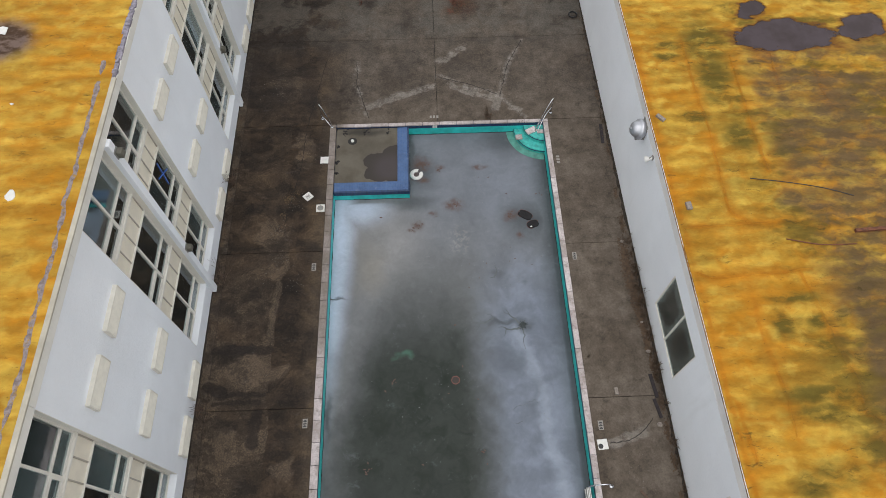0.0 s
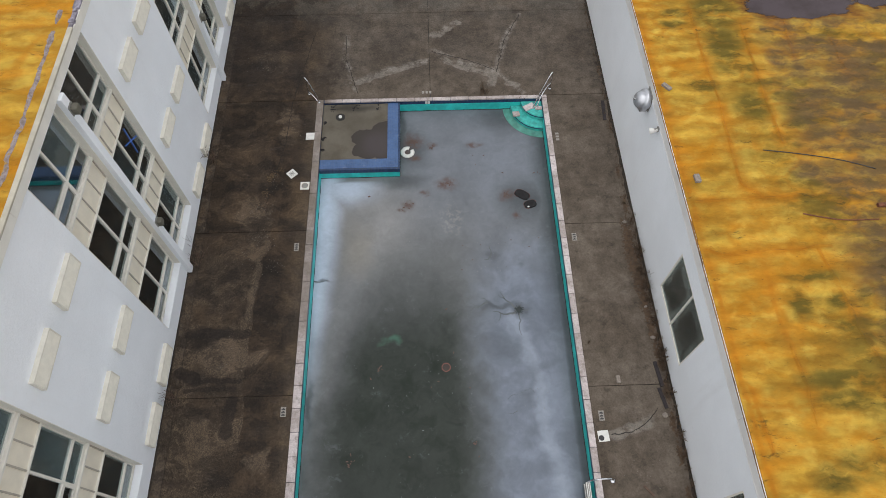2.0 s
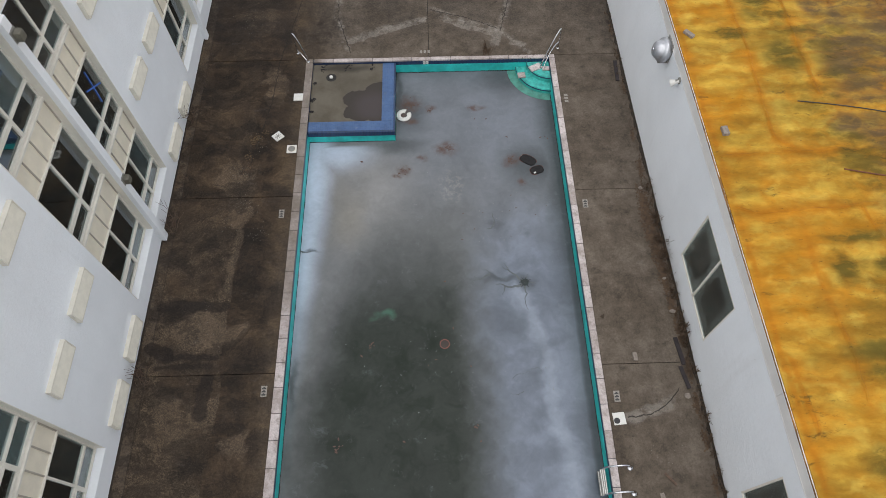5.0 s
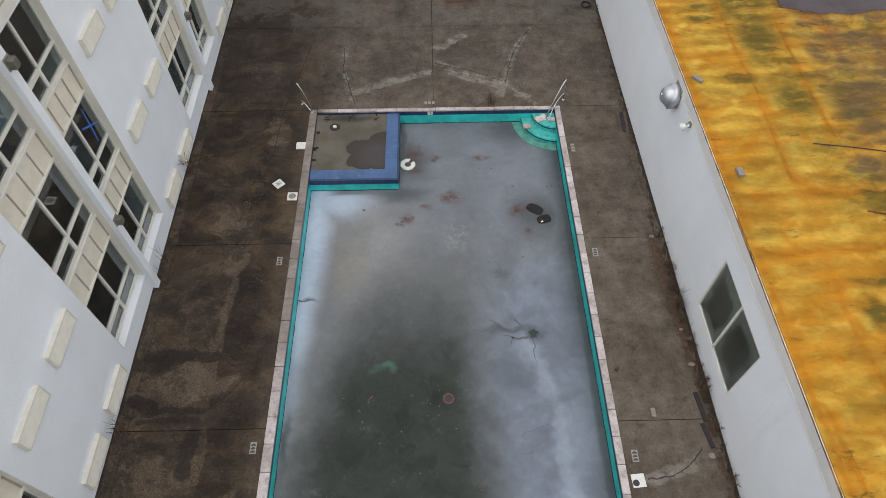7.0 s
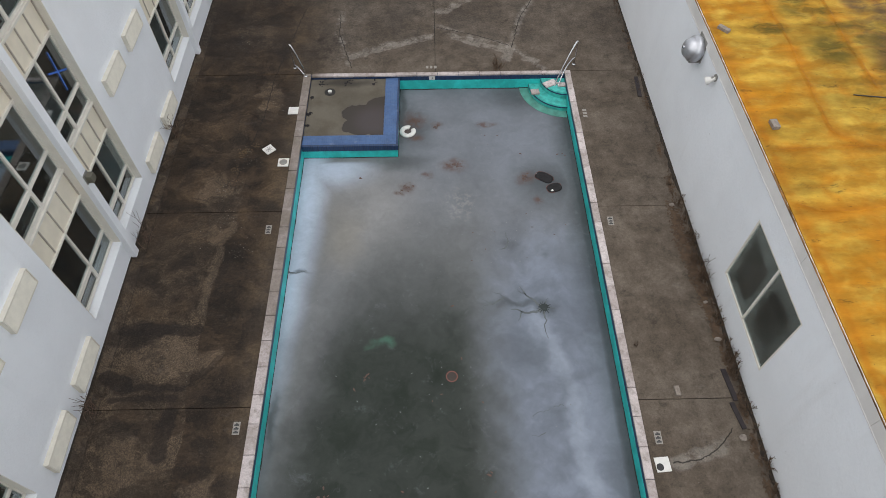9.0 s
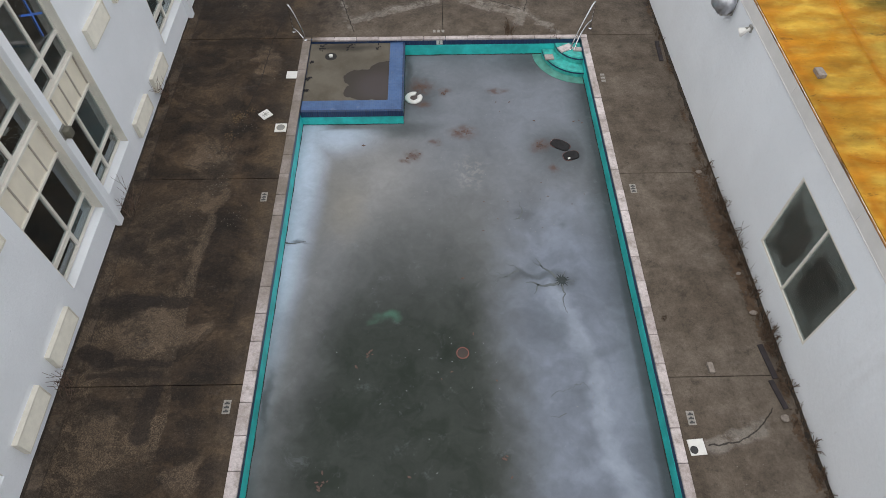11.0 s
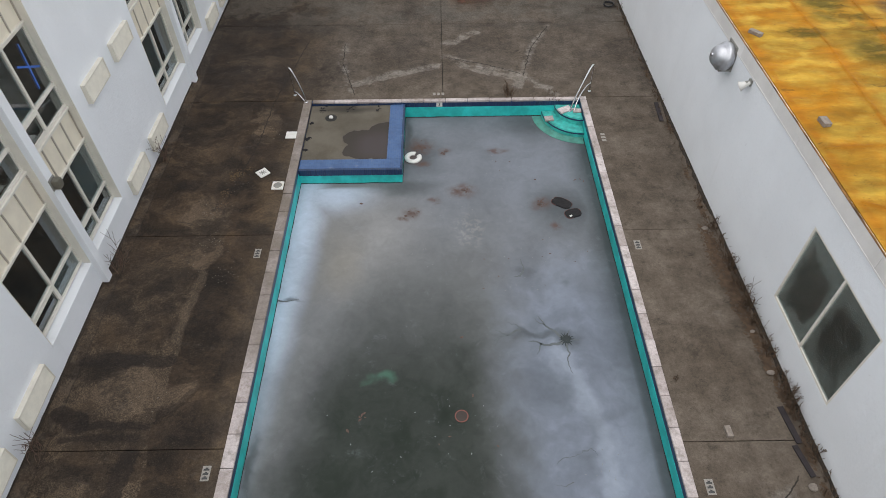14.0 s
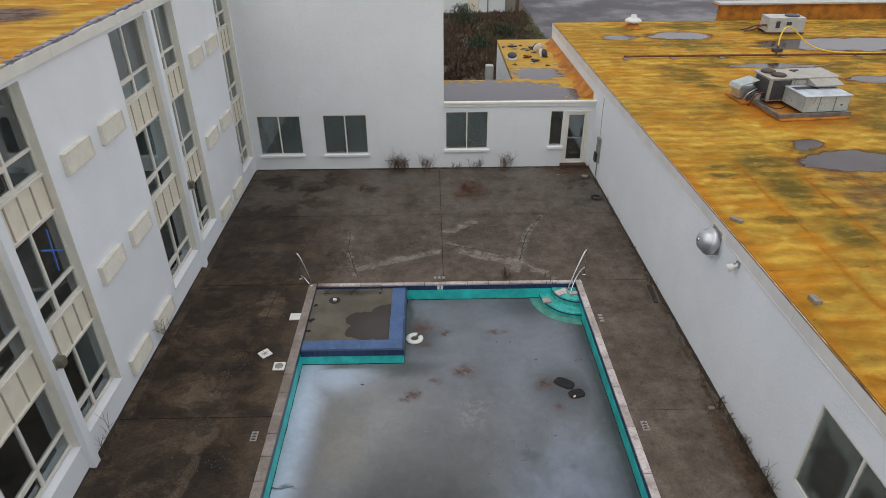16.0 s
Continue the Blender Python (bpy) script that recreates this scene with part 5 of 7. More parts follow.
part("neck", rod(bmesh.new(), (0, 0, 0), (-0.12, 0, 0.02), 0.09), M_GREYMETAL, dome)
part("wall_plate", boxed(-0.04, 0, -0.24, 0.24, -0.22, 0.38, 0.01), M_GREYMETAL, dome)
for y in (-0.24, 0.20):
    part("cage_bar", boxed(-0.30, -0.04, y, y + 0.04, -0.20, -0.16, 0.006), M_GREYMETAL, dome)
part("stay", rod(bmesh.new(), (-0.01, -0.1, -0.24), (-0.16, -0.02, -0.05), 0.014), M_GREYMETAL, dome)
flood = thing("flood_lamp", "small grey-white cone flood lamp on the wall", "lamp", "", (XR, 14.70, 3.30))
fx = pose(-0.11, 0, -0.02, 0, -125, -20)
part("shade", lathe(bmesh.new(), [(0.035, -0.10), (0.05, -0.04), (0.075, 0.03), (0.105, 0.12), (0.10, 0.125), (0.06, 0.06)], 18, fx), M_WHITEPL, flood, "", True)
part("socket", rod(bmesh.new(), (-0.02, 0, 0.03), (-0.13, 0, 0.02), 0.035), M_GREYMETAL, flood)
part("wall_box", boxed(-0.05, 0, -0.06, 0.06, -0.04, 0.09, 0.008), M_GREYMETAL, flood)

meter = thing("electric_box", "beige electric box with a black cover and conduit", "electric box", "", (XR, 26.5, 0))
part("back_box", boxed(-0.10, 0, -0.16, 0.16, 1.15, 1.75, 0.01), M_GREYMETAL, meter)
part("black_cover", boxed(-0.18, -0.10, -0.15, 0.12, 0.78, 1.15, 0.02), M_BLACK, meter, "black plastic cover")
lower_box = part("lower_box", boxed(-0.10, 0, -0.17, 0.13, 0.74, 1.146, 0.01), M_GREYMETAL, meter)
part("conduit", rod(bmesh.new(), (-0.04, -0.02, 0.0), (-0.04, -0.02, 0.76), 0.02), M_GREYMETAL, meter)
part("cable", tube(bmesh.new(), bend([(-0.03, 0.05, 1.74), (-0.03, 0.05, 2.2), (-0.02, 0.16, 2.5), (-0.02, 0.14, 3.3)]), 0.009, 6), M_GREYMETAL, meter)

# glazed door in the link
dx0, dx1, dz0, dz1 = DOOR
door = tagged(new("door_1"), "cream glazed door with a push bar, shut", "door", "", "structure")
door.matrix_basis = pose(dx0, YF, dz0)
W, Hh = dx1 - dx0, dz1 - dz0
fr = bmesh.new()
box(fr, -0.08, 0.05, -0.02, 0.14, -0.02, Hh + 0.02)
box(fr, W - 0.05, W + 0.08, -0.02, 0.14, -0.02, Hh + 0.02)
box(fr, 0.05, W - 0.05, -0.02, 0.14, Hh - 0.05, Hh + 0.02)
part("door_frame", fr, M_FRAME, door)
lf = bmesh.new()
box(lf, 0.055, 0.13, 0.03, 0.08, 0, Hh - 0.06)
box(lf, W - 0.13, W - 0.055, 0.03, 0.08, 0, Hh - 0.06)
box(lf, 0.13, W - 0.13, 0.03, 0.08, 0, 0.12)
box(lf, 0.13, W - 0.13, 0.03, 0.08, Hh - 0.16, Hh - 0.06)
part("door_leaf", lf, M_FRAME, door)
pn = part("pane", boxed(0.13, W - 0.13, 0.05, 0.058, 0.12, Hh - 0.16), M_GLASS, door)
pn.visible_shadow = False
part("push_bar", boxed(0.10, W - 0.10, 0.0, 0.03, 1.05, 1.10, 0.008), M_ALU, door)
setting("step_door", boxed(dx0 - 0.1, dx1 + 0.1, YF - 0.25, YF - 0.004, -0.02, dz0 - 0.03, 0.012), M_DECK, "low concrete door step", "step")

# ---------------------------------------------------------------- things on the east roof
def roof_brick(x, y, z, turn, mat, label, size=(0.10, 0.20, 0.09)):
    a, b, c = size
    ob = part("brick", boxed(-a / 2, a / 2, -b / 2, b / 2, 0, c, 0.01), mat)
    ob.matrix_basis = pose(x, y, z, 0, 0, turn)
    return tagged(ob, label, "brick", "loose bricks")


roof_brick(7.42, 12.60, ROOF_R - 0.005, 4, M_BRICKGREY, "loose pale brick lying on the yellow roof", (0.15, 0.24, 0.09))
roof_brick(7.30, 15.84, ROOF_R - 0.005, 38, M_BRICKGREY, "loose brown brick lying near the roof edge", (0.12, 0.30, 0.08))
roof_brick(5.524, 8.366, -0.004, 3, M_BRICKGREY, "loose grey concrete brick lying on the deck", (0.11, 0.22, 0.08))


def cable(name, pts, r, mat, label, category="cable"):
    return tagged(part(name, tube(bmesh.new(), bend(pts, 3), r, 6), mat), label, category)


zr = ROOF_R + 0.012
cable("roof_cable", [(9.46, 13.47, zr), (10.4, 13.3, zr + 0.01), (11.5, 13.05, zr), (12.3, 12.72, zr)], 0.012, M_BLACK, "thin black cable lying across the yellow roof")
cable("roof_cable", [(9.9, 11.4, zr), (10.4, 11.25, zr + 0.02), (10.9, 11.15, zr), (11.8, 11.15, zr)], 0.016, M_RUST, "short rusty cable lying on the yellow roof")
bar = part("rusty_bar", boxed(-0.7, 0.9, -0.05, 0.05, 0, 0.09, 0.01), M_RUST)
bar.matrix_basis = pose(12.6, 11.58, ROOF_R - 0.01, 0, 0, 2)
tagged(bar, "rusty red steel bar lying on the roof", "steel bar")

gas = thing("gas_pipe", "brown gas pipe running over the roof on blocks", "pipe", "", (0, 0, ROOF_R))
part("long_pipe", rod(bmesh.new(), (8.7, 30.45, 0.10), (31.0, 30.2, 0.10), 0.045), M_RUST, gas)
for x in (8.75, 10.8, 12.9, 15.6, 18.9, 22.0, 26.0):
    part("support_block", boxed(x - 0.10, x + 0.10, 30.18, 30.58, -0.005, 0.058, 0.008), M_BRICKGREY, gas)
part("riser", rod(bmesh.new(), (15.3, 30.38, 0.1), (15.3, 30.38, 0.50), 0.04), M_RUST, gas)
part("regulator", boxed(15.1, 15.5, 30.25, 30.51, 0.22, 0.40, 0.04), M_DARKMETAL, gas)
cable("yellow_gas_line", [(15.3, 30.38, 4.28), (15.4, 30.6, 4.7), (15.8, 31.0, 5.0), (16.4, 31.2, 4.7), (17.0, 31.0, 4.1), (18.0, 30.8, 3.86), (20.5, 30.6, 3.84)], 0.032, M_YELLOWHOSE, "bent yellow gas line arching over the roof", "gas line")

# the large rooftop unit


def battered(name, col, scratch):
    g = Nodes(name)
    c = g.mix(g.ramp(g.noise(1.6, 5), 0.3, 0.7), tuple(v * 0.82 for v in col), col)
    c = g.mix(g.ramp(g.noise(5, 6, 0.75, None, (1.0, 1.0, 0.35)), 0.56, 0.68, 0.0, 0.6), c, (0.20, 0.17, 0.14))
    c = g.mix(g.ramp(g.noise(7, 5, 0.7, None, (2.2, 2.2, 0.7)), 0.60, 0.64, 0.0, scratch), c, (0.045, 0.04, 0.036))
    return g.done(c, 0.5, 0.15, g.noise(4, 5), 0.25, 0.02)


M_UNIT = battered("weathered_beige_unit_metal", (0.43, 0.405, 0.36), 0.5)
M_UNITPALE = battered("chipped_pale_green_unit_metal", (0.46, 0.51, 0.50), 0.9)
ac = thing("rooftop_unit", "large battered white rooftop air conditioner on a rail frame", "air conditioner", "", (11.68, 22.50, ROOF_R), 4)
ac.scale = (1.0, 1.0, 0.88)
curb = box(boxed(-0.12, 2.34, -0.08, 2.70, -0.02, 0.09, 0.05), -0.50, 0.6, 1.7, 2.9, -0.02, 0.11, 0.05)
part("curb", curb, M_ORANGE, ac, "orange foam-coated curb")
rail = bmesh.new()
for y in (0.0, 2.55):
    box(rail, -0.15, 2.35, y, y + 0.09, 0.10, 0.24)
for x in (-0.15, 2.26):
    box(rail, x, x + 0.09, 0.09, 2.55, 0.10, 0.24)
part("rail_frame", rail, plain("dirty_rail_steel", (0.17, 0.16, 0.145), 0.6, 0.2, 0.35, 4, 0.2), ac)
cabinet = part("cabinet", boxed(0.16, 2.5, 1.35, 2.35, 0.24, 1.10, 0.02), M_UNIT, ac)
for x, y in ((0.135, 1.31), (0.90, 1.31), (0.135, 2.24)):
    part("corner_post", boxed(x, x + 0.09, y, y + 0.09, 0.25, 1.10, 0.006), M_UNIT, cabinet)
part("service_panel", boxed(1.02, 1.40, 1.325, 1.349, 0.30, 1.06, 0.006), M_UNIT, cabinet)
top_panel = part("top_panel", boxed(0.10, 2.60, 1.28, 2.42, 1.10, 1.15, 0.015), M_UNIT, ac)
part("front_coil", boxed(0.22, 0.92, 1.325, 1.349, 0.30, 1.04, 0.004), M_DARKMETAL, cabinet, "dark finned coil")
part("side_coil", boxed(0.135, 0.159, 1.41, 2.23, 0.30, 1.04, 0.004), M_DARKMETAL, cabinet, "dark finned coil")
for x, y in ((0.56, 1.62), (0.45, 2.10)):
    part("fan_grille", lathe(bmesh.new(), [(0.24, 1.15), (0.25, 1.20), (0.20, 1.23), (0.05, 1.235)], 22, pose(x, y, 0)), plain("brown_fan_guard", (0.075, 0.050, 0.036), 0.7, 0.2, 0.3, 12, 0.3), top_panel, "brown round fan guard", True)
part("lifting_lug", box(boxed(1.25, 1.55, 2.10, 2.16, 1.15, 1.19, 0.01), 1.30, 1.36, 1.95, 2.10, 1.15, 1.18, 0.01), M_DARKMETAL, top_panel)
lower_box = part("lower_box", boxed(0.72, 2.28, 0.12, 1.345, 0.24, 0.82, 0.02), M_UNITPALE, ac)
for x in (1.22, 1.76):
    part("panel_seam", boxed(x, x + 0.018, 0.112, 0.12, 0.26, 0.80), M_DARKMETAL, lower_box)
part("panel_catch", boxed(1.98, 2.04, 0.10, 0.12, 0.46, 0.52, 0.004), M_RUST, lower_box)
part("box_lid", boxed(0.68, 2.32, 0.08, 1.34, 0.82, 0.85, 0.008), plain("pale_blue_lid_paint", (0.48, 0.53, 0.58), 0.45, 0.1, 0.2, 4, 0.1), lower_box, "dented pale blue lid")
for y0, w2 in ((0.85, 0.16), (1.02, 0.10)):
    part("vent_slot", boxed(0.80, 1.60, y0, y0 + w2, 0.852, 0.862, 0.003), M_DARKMETAL, lower_box, "dark louvre in the lid")
hood = bmesh.new()
vs = [hood.verts.new(p) for p in ((1.45, 1.34, 1.12), (2.45, 1.34, 1.12), (2.45, 0.80, 0.98), (1.45, 0.80, 0.98), (1.45, 1.34, 0.86), (2.45, 1.34, 0.86), (2.45, 0.82, 0.93), (1.45, 0.82, 0.93))]
for f in ((0, 1, 2, 3), (7, 6, 5, 4), (0, 3, 7, 4), (1, 5, 6, 2), (3, 2, 6, 7), (0, 4, 5, 1)):
    hood.faces.new([vs[i] for i in f])
part("intake_hood", hood, M_UNIT, cabinet)
part("side_hood", box(bmesh.new(), -0.36, 0.36, -0.30, 0.30, -0.02, 0.02, 0.01, pose(-0.28, 2.15, 0.80, 0, -14, 8)), M_UNITPALE, ac, "pale blue tilted sheet hood")
part("hood_lip", box(bmesh.new(), -0.02, 0.02, -0.30, 0.30, -0.16, 0.02, 0.006, pose(-0.62, 2.10, 0.72, 0, 18, 8)), M_UNITPALE, ac)
for k in range(4):
    part("pipe_bend", tube(bmesh.new(), bend([(0.1, 1.5 + 0.22 * k, 0.55), (-0.18, 1.45 + 0.22 * k, 0.50 - 0.04 * k), (-0.26, 1.50 + 0.2 * k, 0.30), (-0.30, 1.60 + 0.2 * k, 0.02)]), 0.028, 6), (M_RUST, M_DARKMETAL, M_ALU, M_RUST)[k], ac)
part("pump", lathe(bmesh.new(), [(0.13, 0.10), (0.14, 0.30), (0.10, 0.46), (0.03, 0.48)], 16, pose(-0.02, 1.62, 0)), M_GREYMETAL, ac, "", True)
part("side_box", boxed(-0.45, 0.13, 2.05, 2.6, 0.12, 0.60, 0.03), M_ALU, ac)
part("wire_bundle", tube(bmesh.new(), bend([(0.1, 1.5, 0.5), (-0.15, 1.3, 0.35), (-0.10, 0.9, 0.28), (0.15, 0.6, 0.2), (0.5, 0.7, 0.26)]), 0.022, 6), M_BLACK, ac)
part("drain_pipe", rod(bmesh.new(), (2.3, 1.6, 0.30), (3.1, 1.2, 0.20), 0.025), M_RUST, ac)
part("valve", boxed(2.85, 3.05, 1.15, 1.32, -0.01, 0.22, 0.02), M_RUST, ac)

ac2 = thing("condenser_unit", "white condenser box standing far back on the roof", "air conditioner", "", (16.9, 34.6, ROOF_R), -4)
cabinet = part("cabinet", boxed(0, 1.75, 0, 1.0, 0.10, 0.78, 0.02), M_WHITEMETAL, ac2)
part("dent", boxed(0.35, 0.55, -0.006, 0.002, 0.30, 0.62, 0.002), M_DARKMETAL, cabinet, "dark torn panel")
part("dent", boxed(0.85, 1.10, -0.006, 0.002, 0.44, 0.60, 0.002), M_DARKMETAL, cabinet, "dark torn panel")
part("base_rail", boxed(-0.05, 1.80, 0.05, 0.2, -0.01, 0.10), M_RUST, ac2)
part("base_rail", boxed(-0.05, 1.80, 0.9, 1.05, -0.01, 0.10), M_RUST, ac2)
part("fan_grille", lathe(bmesh.new(), [(0.34, 0.78), (0.35, 0.82), (0.28, 0.84), (0.05, 0.85)], 22, pose(1.25, 0.5, 0)), M_DARKMETAL, ac2, "", True)
part("pipe_set", tube(bmesh.new(), bend([(0.02, 0.2, 0.4), (-0.3, 0.1, 0.45), (-0.6, 0.2, 0.15), (-1.0, 0.3, 0.12)]), 0.05, 6), M_RUST, ac2)
part("pipe_set", tube(bmesh.new(), bend([(0.02, 0.6, 0.3), (-0.4, 0.5, 0.35), (-0.8, 0.6, 0.12), (-1.1, 0.5, 0.12)]), 0.04, 6), M_DARKMETAL, ac2)
cap = thing("roof_vent", "white mushroom roof vent on an orange collar", "roof vent", "", (10.83, 36.5, ROOF_R))
part("collar", lathe(bmesh.new(), [(0.55, -0.01), (0.42, 0.06), (0.28, 0.16), (0.26, 0.2)], 20), M_ORANGE, cap, "orange foam collar", True)
part("neck", lathe(bmesh.new(), [(0.24, 0.18), (0.24, 0.32)], 20), M_WHITEMETAL, cap, "", True)
part("cap", lathe(bmesh.new(), [(0.42, 0.30), (0.42, 0.36), (0.30, 0.46), (0.16, 0.50), (0.16, 0.62), (0.08, 0.64)], 22), M_WHITEPL, cap, "", True)


def turbine(x, y, turn, tilt, label):
    ob = thing("roof_turbine", label, "roof vent", "fallen turbines", (x, y, ROOF_LOW + 0.13))
    ob.matrix_basis = pose(x, y, ROOF_LOW + 0.13, tilt, 0, turn)
    ring = part("base_ring", lathe(bmesh.new(), [(0.26, -0.10), (0.28, -0.06), (0.20, -0.02), (0.17, 0.0)], 20), M_WHITEPL, ob, "", True)
    part("head", lathe(bmesh.new(), [(0.15, 0.0), (0.22, 0.04), (0.23, 0.10), (0.18, 0.16), (0.06, 0.18)], 14), M_DARKMETAL, ring, "dark ribbed head")
    return ob


turbine(4.1, 34.5, 0, 12, "broken white roof turbine lying on the low roof")
turbine(5.7, 35.0, 60, 70, "toppled grey roof turbine on the low roof")
turbine(5.6, 36.2, 200, 80, "toppled dark roof turbine by the orange flashing")
for x, y, m in ((4.9, 34.8, M_RUST), (5.4, 36.6, M_DARKMETAL), (4.4, 37.0, M_DARKMETAL), (5.2, 34.1, M_DARKMETAL)):
    o = part("scrap_metal", box(boxed(-0.25, 0.25, -0.06, 0.06, 0, 0.07, 0.015), -0.1, 0.05, -0.22, 0.2, 0.05, 0.11, 0.015), m)
    o.matrix_basis = pose(x, y, ROOF_LOW - 0.004, 0, 0, x * 80)
    tagged(o, "dark bent scrap metal lying on the low roof", "scrap", "roof scrap")
rs = random.Random(21)
for k in range(13):
    o = bmesh.new()
    l = rs.uniform(0.15, 0.45)
    box(o, -l / 2, l / 2, -0.03, 0.03, 0, 0.03, 0.008)
    box(o, -l / 4, l / 6, -rs.uniform(0.05, 0.15), 0.08, 0.02, 0.05, 0.008, pose(0, 0, 0, 0, 0, rs.uniform(-40, 40)))
    o = part("scrap_metal", o, rs.choice((M_DARKMETAL, M_DARKMETAL, M_RUST, M_GREYMETAL, M_WHITEMETAL)))
    o.matrix_basis = pose(rs.uniform(3.9, 6.1), rs.uniform(33.2, 37.2), ROOF_LOW - 0.004, 0, 0, rs.uniform(0, 180))
    tagged(o, "bent metal scrap lying among the fallen turbines", "scrap", "roof scrap")
fil = bmesh.new()
prof = ((6.52, 2.77), (6.974, 2.77), (6.974, 3.04), (6.88, 2.96), (6.74, 2.84))
va = [[fil.verts.new((x + (0.22 * noise.noise((x, y * 1.1, 3)) + 0.10 * noise.noise((x, y * 3.7, 5))) * (1 if z < 2.9 else 0.3), y, z + (0.05 * noise.noise((x * 3, y * 1.3, z)) if z > 2.8 else 0))) if x < 6.97 else fil.verts.new((x, y, z)) for x, z in prof] for y in np.linspace(28.3, 37.85, 70)]
for a, b in zip(va, va[1:]):
    for k in range(5):
        fil.faces.new((a[k], a[(k + 1) % 5], b[(k + 1) % 5], b[k]))
fil.faces.new(va[0])
fil.faces.new(va[-1][::-1])
setting("trim_foam_fillet", fil, M_ORANGE, "orange sprayed foam fillet where the roof meets the wall", "trim")

# ---------------------------------------------------------------- pool things
def quarter(r, z0, z1, n=18, bevel=0.02):
    bm = bmesh.new()
    cx, cy = px1 - 0.002, py1 - 0.002
    ring = [(cx, cy)] + [(cx - r * math.cos(math.pi / 2 * k / n), cy - r * math.sin(math.pi / 2 * k / n)) for k in range(n + 1)]
    f = bm.faces.new([bm.verts.new((x, y, z0)) for x, y in ring])
    g = bmesh.ops.extrude_face_region(bm, geom=[f])
    bmesh.ops.translate(bm, verts=[v for v in g["geom"] if isinstance(v, bmesh.types.BMVert)], vec=(0, 0, z1 - z0))
    top = [e for e in bm.edges if all(abs(v.co.z - z1) < 1e-4 for v in e.verts)]
    bmesh.ops.bevel(bm, geom=top, offset=bevel, segments=2, affect="EDGES")
    return bm


M_PALETEAL = plain("faded_teal_paint", (0.075, 0.25, 0.205), 0.55, 0, 0.3, 4, 0.15)
M_TEALTOP = plain("scuffed_teal_paint", (0.05, 0.40, 0.36), 0.5, 0, 0.3, 6, 0.2, 30)
steps = thing("pool_steps", "rounded teal corner steps rising out of the ice", "pool steps")
tagged(steps, kind="structure")
part("step", quarter(1.40, -0.80, ICE + 0.012), M_PALETEAL, steps, "faded step under thin ice")
for r, z in ((1.10, -0.36), (0.74, -0.15)):
    part("step_edge", quarter(r + 0.006, z - 0.075, z - 0.03, 18, 0.004), M_NAVYTILE, steps, "dark tile edge")
part("step", quarter(1.10, -0.80, -0.36), M_TEALTOP, steps)
part("step", quarter(0.74, -0.80, -0.15), M_TEALTOP, steps)


def stone_scrap(x, y, z, turn, w, d):
    o = part("broken_stone", boxed(-w / 2, w / 2, -d / 2, d / 2, 0, 0.05, 0.01), M_COPING)
    o.matrix_basis = pose(x, y, z, 0, 0, turn)
    tagged(o, "broken piece of pale coping lying on the pool steps", "stone", "broken coping pieces")


stone_scrap(3.98, 18.66, -0.154, 28, 0.42, 0.24)
stone_scrap(4.33, 18.60, -0.154, -5, 0.24, 0.16)
stone_scrap(3.52, 18.52, -0.364, 5, 0.26, 0.22)


def handrail(pts, label, brace=None):
    ob = thing("handrail", label, "handrail", "pool handrails", pts[0])
    o = Vector(pts[0])
    part("tube", tube(bmesh.new(), bend([Vector(p) - o for p in pts], 3), 0.024, 10), M_CHROME, ob, "", True)
    for p in (pts[0], pts[-1]):
        q = Vector(p) - o
        part("flange", lathe(bmesh.new(), [(0.055, 0.0), (0.055, 0.015), (0.03, 0.03)], 14, pose(*q)), M_CHROME, ob, "", True)
    if brace:
        part("brace", tube(bmesh.new(), bend([Vector(p) - o for p in brace], 3), 0.020, 8), M_CHROME, ob, "", True)
    return ob


handrail([(-3.64, 18.98, 0.02), (-3.66, 18.99, 0.30), (-3.92, 19.12, 1.02), (-4.02, 19.22, 1.06), (-4.05, 19.42, 0.75), (-4.03, 19.40, 0.0)], "chrome hairpin handrail bolted at the pool corner",
         [(-4.03, 19.40, 0.12), (-3.9, 19.25, 0.16), (-3.70, 19.02, 0.05)])
handrail([(4.12, 18.62, -0.15), (4.22, 18.72, 0.15), (4.62, 19.08, 0.98), (4.74, 19.20, 1.06), (4.80, 19.40, 0.75), (4.80, 19.40, 0.0)], "chrome hairpin handrail over the pool steps",
         [(4.22, 18.55, -0.15), (4.35, 18.80, 0.15), (4.62, 19.20, 0.30), (4.80, 19.40, 0.28)])

ladder = thing("pool_ladder", "chrome pool ladder hooked over the coping", "ladder", "", (4.94, 5.34, 0))
for y in (-0.29, 0.29):
    part("side_rail", tube(bmesh.new(), bend([(0.0, y, 0.0), (-0.02, y, 0.22), (-0.15, y, 0.36), (-0.45, y, 0.34), (-0.64, y, 0.15), (-0.66, y, -0.2), (-0.66, y, -0.9)], 3), 0.022, 10), M_CHROME, ladder, "", True)
    part("flange", lathe(bmesh.new(), [(0.07, 0.0), (0.07, 0.02), (0.03, 0.035)], 14, pose(0, y, 0)), M_CHROME, ladder, "", True)
for z in (-0.02, -0.28):
    part("tread", boxed(-0.73, -0.60, -0.28, 0.28, z - 0.02, z + 0.02, 0.01), M_GREYMETAL, ladder, "dark grooved tread")
    for dx in (-0.71, -0.665, -0.62):
        part("grip", boxed(dx - 0.008, dx + 0.008, -0.27, 0.27, z + 0.02, z + 0.026), M_WHITEPL, ladder)

# ring buoy frozen in
rb = bmesh.new()
n, m = 40, 10
arc = [math.radians(70 + 318 * k / n) for k in range(n + 1)]
